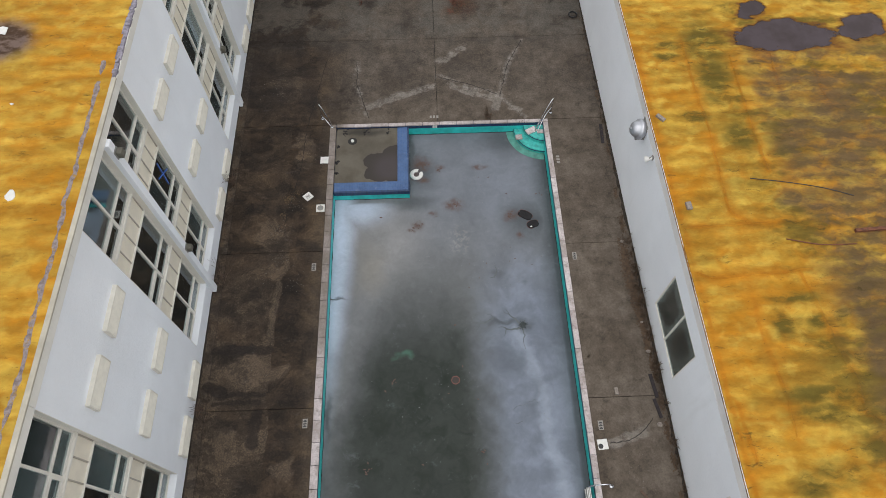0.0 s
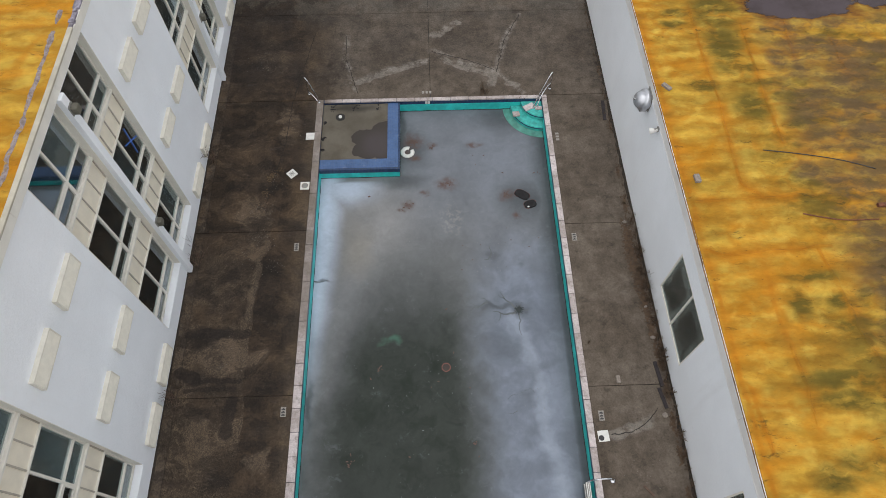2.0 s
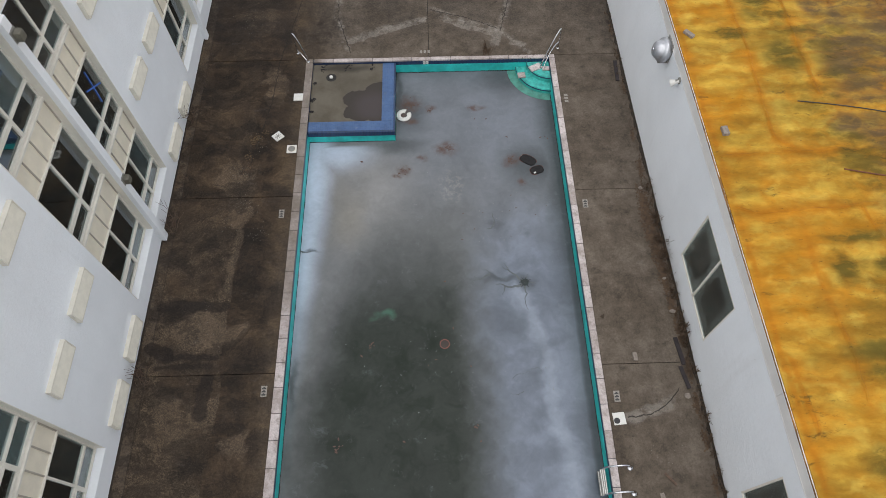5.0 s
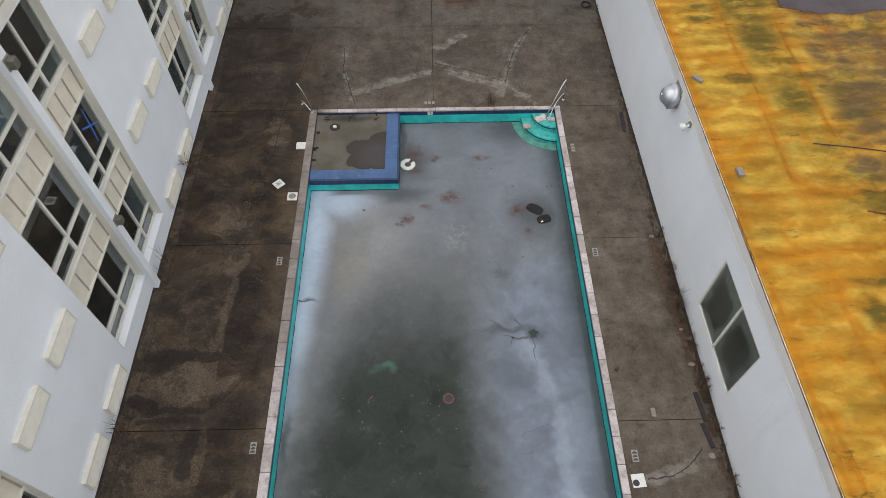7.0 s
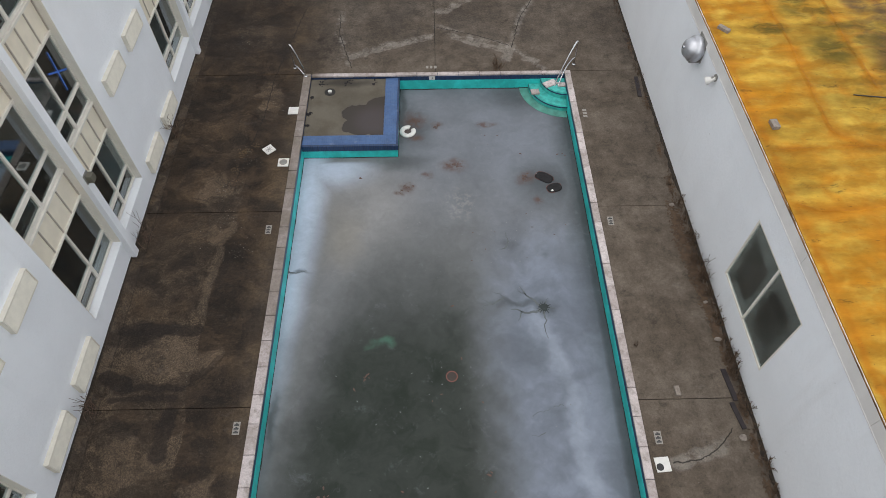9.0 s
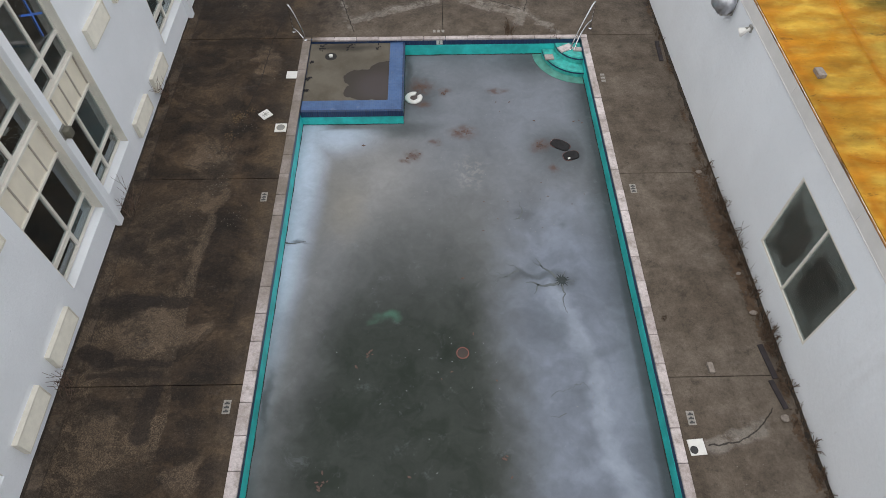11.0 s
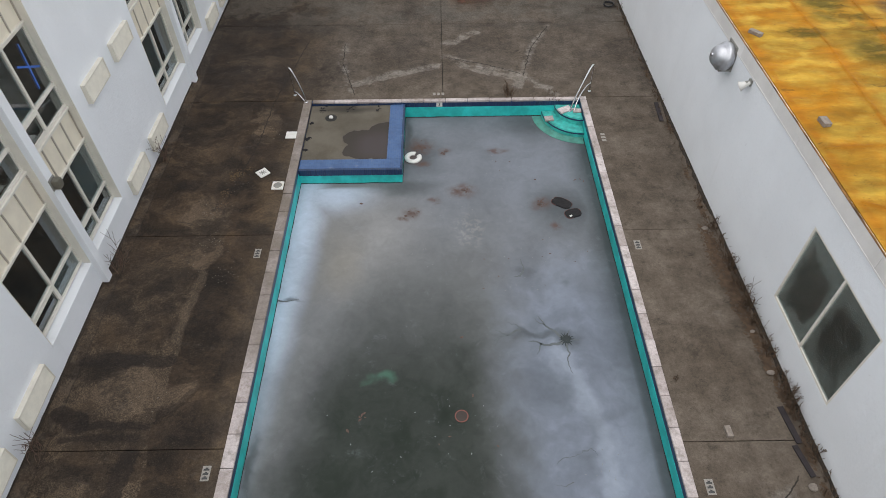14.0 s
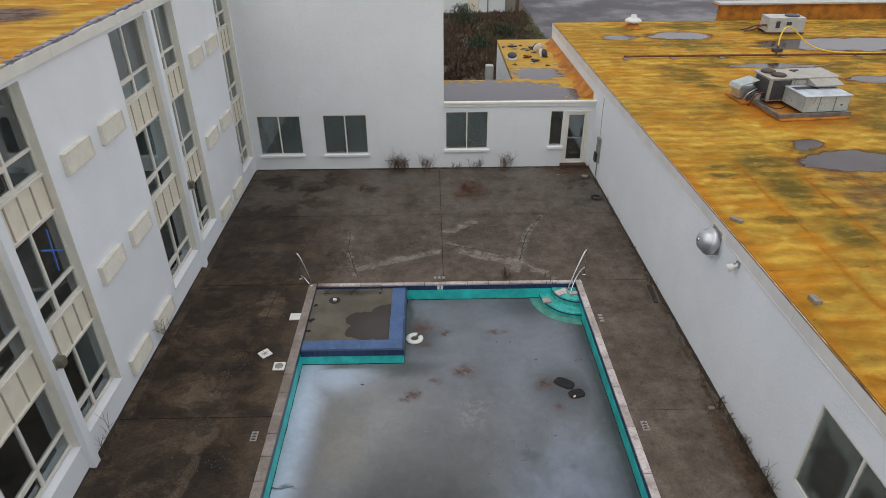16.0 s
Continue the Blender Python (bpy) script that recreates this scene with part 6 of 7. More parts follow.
rings = [[rb.verts.new(((0.20 + 0.085 * math.cos(2 * math.pi * j / m)) * math.cos(a), (0.20 + 0.085 * math.cos(2 * math.pi * j / m)) * math.sin(a), 0.055 * math.sin(2 * math.pi * j / m))) for j in range(m)] for a in arc]
for a, b in zip(rings, rings[1:]):
    for j in range(m):
        rb.faces.new((a[j], a[(j + 1) % m], b[(j + 1) % m], b[j]))
rb.faces.new(rings[0][::-1])
rb.faces.new(rings[-1])
buoy = tagged(part("ring_buoy", rb, M_WHITEPL, None, "", True), "white broken ring buoy frozen into the ice", "ring buoy")
buoy.matrix_basis = pose(-0.47, 17.05, ICE + 0.015) @ Matrix.Diagonal((0.88, 0.88, 0.8, 1))


M_PIPING = plain("rotten_red_piping", (0.105, 0.048, 0.042), 0.8, 0, 0.5, 14, 0.2)


def sunk_pad(x, y, turn, l, w, tilt):
    """A sodden oblong pad with a worn red piping round its edge."""
    pad = thing("sunken_cushion", "black sodden cushion with red piping frozen into the ice", "cushion", "sunken cushions", (x, y, ICE), turn)
    n = 36
    ring = []
    for k in range(n):
        a = 2 * math.pi * k / n
        c, d = math.cos(a), math.sin(a)
        f = 1 + 0.06 * noise.noise(Vector((2 * c, 2 * d, x)))
        ring.append(Vector((math.copysign(abs(c) ** 0.72, c) * l * f, math.copysign(abs(d) ** 0.72, d) * w * f, 0)))
    bm = bmesh.new()
    rows = []
    for s, z in ((1.0, -0.02), (1.0, 0.012), (0.93, 0.028), (0.72, 0.030), (0.40, 0.024)):
        rows.append([bm.verts.new((p.x * s, p.y * s, z + 0.012 * noise.noise(Vector((p.x * s * 9, p.y * s * 9, y))) + tilt * p.x * s)) for p in ring])
    for a, b in zip(rows, rows[1:]):
        for k in range(n):
            bm.faces.new((a[k], a[(k + 1) % n], b[(k + 1) % n], b[k]))
    bm.faces.new(rows[-1])
    part("pad", bm, M_TIRE, pad, "", True)
    part("piping", tube(bmesh.new(), [p * 1.01 + Vector((0, 0, 0.010 + tilt * p.x)) for p in ring[:n * 3 // 4]], 0.011, 6), M_PIPING, pad, "worn red piping", True)


sunk_pad(3.45, 15.13, -32, 0.27, 0.17, 0.0)
sunk_pad(3.69, 14.73, 18, 0.22, 0.155, 0.03)
for x, y in ((3.62, 14.62), (3.27, 15.28)):
    o = part("white_scrap", boxed(-0.035, 0.035, -0.025, 0.025, 0, 0.02, 0.006), M_WHITEPL)
    o.matrix_basis = pose(x, y, ICE - 0.002 + (0.02 if y < 15 else 0), 0, 0, 30)
    tagged(o, "small white plastic scrap by the sunken cushions", "litter", "ice litter")

drain = thing("drain_cover", "small round rusty drain cover lying on the ice", "drain cover", "", (0.636, 9.066, ICE))
part("disc", lathe(bmesh.new(), [(0.115, 0.002), (0.115, 0.010), (0.10, 0.012)], 20), plain("dark_red_plastic", (0.040, 0.028, 0.022), 0.6), drain)
tr = bmesh.new()
lathe(tr, [(0.115, 0.001), (0.137, 0.001), (0.137, 0.014), (0.115, 0.014), (0.115, 0.001)], 24, None, False)
part("rim", tr, plain("rusty_red_ring", (0.17, 0.060, 0.045), 0.6), drain, "rusty red rim")


def ice_crack(pts, w, seed):
    rr = random.Random(seed)
    bm = bmesh.new()
    fine = [Vector((*p, 0)) for p in pts]
    for _ in range(3):
        out = [fine[0]]
        for a, b in zip(fine, fine[1:]):
            d = b - a
            out += [(a + b) / 2 + Vector((-d.y, d.x, 0)) * rr.uniform(-0.16, 0.16), b]
        fine = out
    n = len(fine)
    prev = None
    for i, p in enumerate(fine):
        d = (fine[min(i + 1, n - 1)] - fine[max(i - 1, 0)]).normalized()
        s = Vector((-d.y, d.x, 0)) * w * (1 - 0.85 * i / (n - 1))
        cur = [bm.verts.new((q.x, q.y, z)) for q in (p + s, p - s) for z in (ICE + 0.003, ICE - 0.01)]
        if prev:
            for a, b in ((0, 2), (2, 3), (3, 1), (1, 0)):
                bm.faces.new((prev[a], prev[b], cur[b], cur[a]))
        prev = cur
    return part("ice_crack", bm, M_ICECRACK)


hub = (2.96, 10.86)
CRACKS = ((0.036, (hub, (2.74, 11.08), (2.54, 11.26), (2.42, 11.48))), (0.018, ((2.56, 11.24), (2.45, 11.28), (2.34, 11.42))), (0.046, (hub, (2.68, 10.74), (2.36, 10.78), (2.14, 10.80))), (0.020, ((2.42, 10.76), (2.36, 10.6), (2.30, 10.48))),
          (0.028, (hub, (3.0, 10.5), (2.99, 10.0))), (0.020, (hub, (3.10, 10.84), (3.26, 10.80))), (0.018, (hub, (3.02, 11.0), (3.10, 11.12))), (0.026, ((2.00, 11.12), (1.72, 10.98), (1.44, 10.86), (1.34, 10.84))), (0.014, ((2.00, 11.12), (1.92, 11.26), (1.72, 11.34))),
          (0.014, ((1.70, 10.97), (1.56, 11.06), (1.44, 11.12))), (0.012, ((1.52, 10.9), (1.46, 10.8), (1.42, 10.72))), (0.028, ((-3.54, 12.03), (-3.3, 12.0), (-3.0, 12.06))), (0.036, ((2.2, 12.78), (2.14, 12.66), (1.98, 12.64))), (0.030, ((2.2, 12.78), (2.24, 12.9), (2.18, 13.2))),
          (0.009, ((2.9, 8.3), (3.1, 8.35), (3.2, 8.2))), (0.007, ((2.4, 8.05), (2.75, 8.2), (2.95, 8.35))), (0.010, ((2.66, 7.7), (2.5, 7.62), (2.3, 7.66))))
for k, (w, pts) in enumerate(CRACKS):
    tagged(ice_crack(pts, w, k), "dark jagged crack across the cloudy ice", "ice crack", "ice cracks", "structure")
hole = bmesh.new()
rr = random.Random(5)
n = 46
reach = [0.10 + (rr.uniform(0.03, 0.11) if k % 3 == 0 else rr.uniform(-0.02, 0.02)) for k in range(n)]
tv = [hole.verts.new((d * math.cos(k * 6.2832 / n), d * math.sin(k * 6.2832 / n), 0.004)) for k, d in enumerate(reach)]
f = hole.faces.new(tv)
g = bmesh.ops.extrude_face_region(hole, geom=[f])
for v in g["geom"]:
    if isinstance(v, bmesh.types.BMVert):
        v.co.z = -0.01
ho = part("ice_hole", hole, plain("dark_water", (0.02, 0.028, 0.028), 0.2))
ho.matrix_basis = pose(*hub, ICE)
tagged(ho, "small dark thawed hole at the heart of the cracks", "ice hole", "", "structure")


def leaves(spots, z, mat, name, label, size=0.05):
    """Scattered dead leaves, one joined heap."""
    rl = random.Random(11)
    bm = bmesh.new()
    for cx, cy, r, n in spots:
        for _ in range(n):
            a, d = rl.uniform(0, 6.283), r * math.sqrt(rl.random()) * rl.uniform(0.3, 1.0)
            x, y, t, s = cx + d * math.cos(a) * (0.6 if cx > 6.5 else 1.0), cy + d * math.sin(a) * (2.2 if cx > 6.5 else 1.0), rl.uniform(0, 6.28), size * rl.uniform(0.5, 1.3)
            m = pose(x, y, z + rl.uniform(0.004, 0.014), rl.uniform(-14, 14), rl.uniform(-14, 14), math.degrees(t))
            v = [bm.verts.new(m @ Vector(p)) for p in ((-s, 0, 0), (-0.3 * s, 0.42 * s, 0.004), (0.5 * s, 0.36 * s, 0.002), (s, 0, 0), (0.5 * s, -0.36 * s, 0.002), (-0.3 * s, -0.42 * s, 0.004))]
            bm.faces.new(v)
    return tagged(part(name, bm, mat), label, "leaves", "", "stuff")


leaves(((0.89, 15.62, 0.30, 12), (0.40, 17.26, 0.2, 7), (-0.42, 14.81, 0.18, 6), (-0.64, 14.67, 0.1, 4), (-1.8, 15.2, 0.06, 3), (2.94, 15.12, 0.18, 12), (1.37, 6.83, 0.10, 6), (-1.31, 9.09, 0.15, 6), (-2.1, 6.45, 0.22, 9), (-0.25, 17.5, 0.35, 16), (1.9, 16.6, 1.2, 4), (0, 9, 3.2, 8), (1.8, 12, 2.0, 5), (3.2, 13.4, 0.8, 5), (4.1, 16.0, 0.25, 3)), ICE, M_LEAF, "fallen_leaves", "wet red-brown leaves frozen on the ice", 0.042)
M_ICECHIP = plain("pale_ice_chip", (0.19, 0.205, 0.215), 0.5)
leaves(((0.0, 8.5, 3.0, 20), (2.6, 12.5, 1.6, 30), (0.5, 14.5, 2.2, 36), (-0.5, 5.0, 2.6, 20), (3.3, 8.0, 0.9, 14), (1.9, 16.5, 1.4, 14)), ICE - 0.003, M_ICECHIP, "ice_flecks", "small pale flecks on the ice", 0.018)
leaves(((1.70, 25.75, 0.65, 260), (1.3, 25.2, 0.4, 90), (5.9, 27.6, 0.7, 220), (6.5, 27.3, 0.4, 80), (5.1, 27.7, 0.4, 60), (6.5, 26.6, 0.35, 60), (6.75, 20.2, 0.25, 50), (6.75, 17.6, 0.2, 40), (6.60, 13.0, 0.42, 330), (6.62, 12.2, 0.46, 330), (6.68, 11.4, 0.38, 260), (6.72, 10.6, 0.32, 230), (6.78, 9.8, 0.26, 190), (6.82, 9.0, 0.22, 110), (6.84, 8.0, 0.2, 80), (6.86, 7.1, 0.2, 90), (6.88, 6.2, 0.18, 70), (6.88, 5.2, 0.15, 60), (6.72, 14.3, 0.22, 90), (6.70, 15.6, 0.15, 50), (-3.0, 27.4, 0.6, 40), (2.5, 27.4, 1.2, 60), (-5.2, 14.6, 0.3, 20)), 0.0, M_WEED, "dead_leaf_litter", "brown dead leaves gathered against the walls and on the deck", 0.042)
leaves(((-3.42, 16.9, 0.10, 10), (-3.42, 17.4, 0.12, 14), (-3.40, 18.1, 0.10, 10), (-3.1, 18.75, 0.20, 12), (-2.3, 18.78, 0.25, 12), (-1.5, 18.78, 0.15, 7)), -0.102, M_TIRE, "ledge_debris", "black leaf debris along the edge of the filled corner", 0.05)

leaves(((-5.3, 14.4, 0.55, 60), (-5.1, 13.3, 0.5, 50), (-4.9, 15.6, 0.6, 40), (-5.6, 12.6, 0.6, 24), (-4.6, 12.4, 0.6, 24), (-5.6, 9.4, 0.9, 30), (-5.9, 21.0, 1.1, 50), (-4.4, 17.6, 0.5, 16), (5.8, 6.0, 0.8, 20)), -0.002, plain("pale_grit", (0.19, 0.170, 0.142), 0.85), "deck_grit", "pale chips of grit on the dark deck", 0.014)
leaves(((-5.05, 15.75, 0.28, 70), (-5.2, 15.1, 0.2, 26), (-4.75, 16.0, 0.2, 18)), -0.001, plain("orange_brown_lichen", (0.095, 0.062, 0.030), 0.9, 0, 0.3, 30, 0.2), "deck_leaf_mould", "ochre leaf mould clinging to the wet deck", 0.03)

dish = thing("ledge_drain", "white pipe stub in a dark stain on the ledge", "drain", "", (-2.86, 18.36, -0.10))
part("stain_ring", lathe(bmesh.new(), [(0.17, 0.001), (0.17, 0.006), (0.10, 0.008)], 20), M_CRACK, dish)
part("stub", lathe(bmesh.new(), [(0.06, 0.0), (0.06, 0.05), (0.045, 0.05)], 16), M_WHITEPL, dish)


def skimmer(x, y, turn, label, hole=True):
    ob = thing("skimmer_lid", label, "skimmer lid", "skimmer lids", (x, y, 0.0), turn)
    part("plate", boxed(-0.15, 0.15, -0.15, 0.15, -0.004, 0.022, 0.006), M_WHITEPL, ob)
    if hole:
        rim = part("basket_ring", lathe(bmesh.new(), [(0.13, 0.020), (0.13, 0.027), (0.11, 0.027), (0.11, 0.020)], 22, None, False), M_VENT, ob)
        part("basket", lathe(bmesh.new(), [(0.109, 0.0225), (0.109, 0.0255), (0.05, 0.0255)], 22), M_GREYMETAL, rim, "grey basket")
    return ob


skimmer(-3.90, 15.34, 0, "white square skimmer frame with an open basket", True)
skimmer(-3.86, 17.44, 0, "plain white skimmer lid at the coping", False)
sk = skimmer(4.87, 6.80, 4, "white square skimmer lid, cracked open", False)
part("gap", lathe(bmesh.new(), [(0.075, 0.022), (0.075, 0.026), (0.01, 0.026)], 16, pose(-0.07, -0.05, 0)), M_BLACK, sk, "dark open gap")
tile = thing("loose_tile", "loose white square tile lying on the wet deck", "tile", "", (-4.37, 15.85, 0.0), 42)
part("plate", boxed(-0.145, 0.145, -0.145, 0.145, -0.003, 0.02, 0.005), M_WHITEPL, tile)
for k in range(4):
    part("smudge", box(bmesh.new(), -0.10, 0.10, -0.008, 0.008, 0.02, 0.0225, 0, pose(0, 0, 0, 0, 0, 45 * k)), M_GREYMETAL, tile)


def depth_mark(x, y, turn, mat, bars=3):
    ob = thing("depth_marker", "worn depth marker tile set in the deck", "depth marker", "depth markers", (x, y, 0), turn)
    part("plate", boxed(-0.075, 0.075, -0.14, 0.14, -0.003, 0.006, 0.002), mat, ob)
    for k in range(bars):
        part("bar", boxed(-0.05, 0.05, -0.11 + k * 0.08, -0.075 + k * 0.08, 0.006, 0.009), M_MARKDARK, ob)
        part("bar", boxed(-0.02, 0.02, -0.075 + k * 0.08, -0.055 + k * 0.08, 0.006, 0.009), M_MARKDARK, ob)
    return ob


for x, y in ((-3.96, 7.74), (-4.0, 13.0), (4.90, 7.36), (4.89, 13.1)):
    depth_mark(x, y, 0, M_MARK)


def bars(x, y, turn, n):
    ob = thing("painted_marks", "worn white painted marks on the deck", "marking", "painted marks", (x, y, 0), turn)
    for k in range(n):
        part("bar", boxed(-0.05 + k * 0.13, 0.03 + k * 0.13, -0.06, 0.06, -0.002, 0.004), M_MARK, ob)


bars(0.15, 19.36, 0, 3)
bars(4.82, 17.05, 90, 3)
marker = thing("depth_tile", "white depth tile with a black 3 in the blue band", "depth marker", "", (0.29, py1 + 0.002, -0.105))
part("plate", boxed(-0.09, 0.09, -0.004, 0.006, -0.07, 0.07, 0.002), M_WHITEPL, marker)
fc = bpy.data.curves.new("digit", "FONT")
fc.body, fc.size, fc.align_x, fc.align_y, fc.extrude = "3", 0.14, "CENTER", "CENTER", 0.001
fc.materials.append(M_MARKDARK)
dg = new("digit", fc)
dg.parent = marker
dg.matrix_basis = pose(0, -0.006, 0, 90, 0, 0)

# ---------------------------------------------------------------- along the walls
M_SOIL = plain("black_wet_soil", (0.032, 0.024, 0.017), 0.95, 0, 0.45, 14, 0.8, 40)


def dirt_line(name, along, a, b, at, side, wmin, wmax, seed, label):
    """An irregular low bank of soil along the foot of a wall."""
    bm = bmesh.new()
    n = int((b - a) / 0.07)
    prev = None
    for i in range(n + 1):
        t = a + (b - a) * i / n
        w = wmin + (wmax - wmin) * max(0.0, min(1.0, 0.5 + 0.9 * noise.noise((t * 0.7, seed, 0)) + 0.5 * noise.noise((t * 4.1, seed, 5))))
        h = 0.012 + 0.02 * abs(noise.noise((t * 2.3, seed, 9)))
        pts = ((0.0, -0.004), (0.0, h), (w * 0.6, h * 0.7), (w, -0.004))
        cur = [bm.verts.new((at + side * o, t, z) if along == "y" else (t, at + side * o, z)) for o, z in pts]
        if prev:
            for k in range(3):
                bm.faces.new((prev[k], prev[k + 1], cur[k + 1], cur[k]))
        prev = cur
    return tagged(part(name, bm, M_SOIL), label, "soil", "", "stuff")


dirt_line("soil_bank", "y", 3.0, 26.6, XR - 0.001, -1, 0.015, 0.15, 1, "dark soil and rot along the foot of the low wing")
dirt_line("soil_bank", "y", 1.0, 27.6, XL + 0.001, 1, 0.015, 0.07, 2, "black dirt line along the foot of the tall wing")
dirt_line("soil_bank", "x", XL + 0.05, 6.9, YF - 0.001, -1, 0.02, 0.12, 3, "dark soil along the foot of the end wall")


def board(x, y, turn, l, w, mat, label):
    o = part("board", boxed(-w / 2, w / 2, -l / 2, l / 2, 0, 0.035, 0.008), mat)
    o.matrix_basis = pose(x, y, -0.004, 0, 0, turn)
    tagged(o, label, "board", "rotten boards")


M_ROT = plain("rotten_dark_timber", (0.030, 0.024, 0.026), 0.85, 0, 0.35, 9, 0.4)
board(6.66, 8.50, 6, 0.75, 0.11, M_ROT, "rotten dark board lying along the wall")
board(6.64, 7.80, 10, 0.6, 0.10, M_ROT, "short rotten dark board by the wall")
board(6.72, 18.3, -4, 0.9, 0.12, M_ROT, "thin dark board lying by the wall")
board(5.85, 5.35, 40, 0.35, 0.06, M_TWIG, "broken stick lying on the deck")
board(5.62, 4.8, 8, 0.5, 0.10, M_BRICKGREY, "pale broken board lying on the deck")
for x, y, s in ((6.60, 7.32, 0.16), (6.72, 9.6, 0.13), (6.70, 10.6, 0.10), (6.55, 26.6, 0.26), (5.3, 26.9, 0.10), (6.62, 13.6, 0.12)):
    bm = bmesh.new()
    bmesh.ops.create_icosphere(bm, subdivisions=2, radius=s / 2)
    for v in bm.verts:
        v.co = Vector((v.co.x * 1.2, v.co.y * 0.9, v.co.z * 0.6)) * (1 + 0.5 * noise.noise(v.co * 9 + Vector((x, y, 0))))
    o = part("stone", bm, M_BRICKGREY)
    o.matrix_basis = pose(x, y, s * 0.22)
    tagged(o, "small broken lump of concrete by the wall", "stone", "loose stones")

hose = bmesh.new()
tube(hose, [(0.17 * math.cos(a) * (1 + 0.05 * math.sin(a * 3.1)), 0.17 * math.sin(a), 0.02 + 0.012 * a / 3) for a in np.linspace(0, 16, 70)], 0.016, 6)
ho2 = tagged(part("hose_coil", hose, M_BLACK, None, "", True), "black hose coil lying by the wall", "hose")
ho2.matrix_basis = pose(6.55, 24.7, 0)


def twigs(name, places, mat, label, category, kind=""):
    """Dry branching stems; places: x, y, spread, height, how many, lean x, lean y."""
    rt = random.Random(21)
    bm = bmesh.new()

    def stem(p, d, l, r, depth):
        pts = [p]
        for k in range(4):
            d = (d + Vector((rt.uniform(-0.3, 0.3), rt.uniform(-0.3, 0.3), rt.uniform(-0.18, 0.2)))).normalized()
            pts.append(pts[-1] + d * l / 4)
        pts = [Vector((q.x, q.y, max(q.z, 0.004))) for q in pts]
        for a, b in zip(pts, pts[1:]):
            if (b - a).length > 1e-4:
                s = (b - a).orthogonal().normalized() * r
                u = (b - a).normalized().cross(s)
                va = [bm.verts.new(a + s * math.cos(t) + u * math.sin(t)) for t in (0, 2.1, 4.2)]
                vb = [bm.verts.new(b + (s * math.cos(t) + u * math.sin(t)) * 0.8) for t in (0, 2.1, 4.2)]
                for k in range(3):
                    bm.faces.new((va[k], va[(k + 1) % 3], vb[(k + 1) % 3], vb[k]))
        if depth:
            for q in pts[1:]:
                for _ in range(rt.choice((1, 2))):
                    stem(q, (d + Vector((rt.uniform(-1, 1), rt.uniform(-1, 1), rt.uniform(-0.3, 0.6)))).normalized(), l * rt.uniform(0.3, 0.5), r * 0.65, depth - 1)

    for x, y, spread, h, n, lx, ly in places:
        for _ in range(n):
            stem(Vector((x + rt.uniform(-spread, spread) * 0.5, y + rt.uniform(-spread, spread), 0)), Vector((rt.uniform(-0.4, 0.4) + lx, rt.uniform(-0.4, 0.4) + ly, 1)).normalized(), h * rt.uniform(0.5, 1.0), 0.007, 1)
    return tagged(part(name, bm, mat), label, category, "", kind)


twigs("dry_weed_fringe", [(6.90 + (8 - y) * 0.012, y, 0.12, 0.16 + 0.10 * (k % 3), 5 + (k * 5) % 7, -0.25, 0.1) for k, y in enumerate(np.arange(4.6, 13.4, 0.42))], M_WEED, "dry brown weeds growing along the foot of the low wing", "weeds", "stuff")
for x, h, n in ((-1.42, 0.80, 26), (-1.10, 0.72, 22), (-0.12, 0.78, 18), (1.10, 0.42, 8), (1.95, 0.50, 14), (3.15, 0.85, 18)):
    o = twigs("dry_shrub", ((0, 0, 0.3, h, n, 0, -0.15),), M_TWIG, "bare dry shrub growing at the foot of the wall", "shrub")
    o["group"] = "dry shrubs"
    o.matrix_basis = pose(x, YF - 0.25, -0.003, 0, 0, x * 40)
wr = random.Random(3)
spots = [(6.84, 4.0 + 0.55 * k, 0.2, wr.uniform(0.08, 0.22), wr.choice((2, 3, 5)), -0.3, 0) for k in range(40)] + [(6.82, y + wr.uniform(-0.2, 0.2), 0.14, wr.uniform(0.18, 0.5) * s, n, -0.25, 0) for y, s, n in ((21.8, 0.8, 4), (18.8, 0.7, 5), (14.8, 0.6, 5), (13.4, 0.9, 10), (12.6, 1.0, 14), (12.0, 0.9, 12), (11.3, 1.2, 16), (10.6, 0.8, 10), (9.9, 0.9, 12), (9.3, 1.0, 14), (8.9, 1.1, 14), (8.2, 0.4, 4), (7.3, 0.5, 4), (6.4, 0.5, 5), (5.8, 0.4, 4), (4.6, 0.9, 9))]
twigs("wall_weeds", spots, M_WEED, "dead brown weeds growing along the foot of the wall", "weeds", "stuff")
twigs("vent_creeper", ((XL + 0.22, 16.45, 0.10, 0.75, 8, 0.1, 0.1), (XL + 0.30, 12.55, 0.15, 0.7, 9, 0, 0.2), (XL + 0.25, 8.1, 0.2, 0.6, 9, 0, 0)), M_TWIG, "dry creeper stems by the wall vents", "weeds", "stuff")
twigs("coping_weed", ((2.35, 19.25, 0.22, 0.30, 22, 0, 0.2), (3.7, 19.15, 0.3, 0.08, 14, 0, 0), (4.85, 9.55, 0.1, 0.12, 6, 0, 0)), M_WEED, "dead weed tufts in the joints of the coping", "weeds", "stuff")
leaves(((1.42, 25.75, 0.42, 110), (1.15, 25.15, 0.22, 36), (1.7, 26.3, 0.3, 30)), 0.0, plain("red_brown_dead_leaf", (0.115, 0.048, 0.030), 0.85, 0, 0.35, 20, 0.2), "red_leaf_litter", "red-brown dead leaves round the brush on the deck", 0.05)
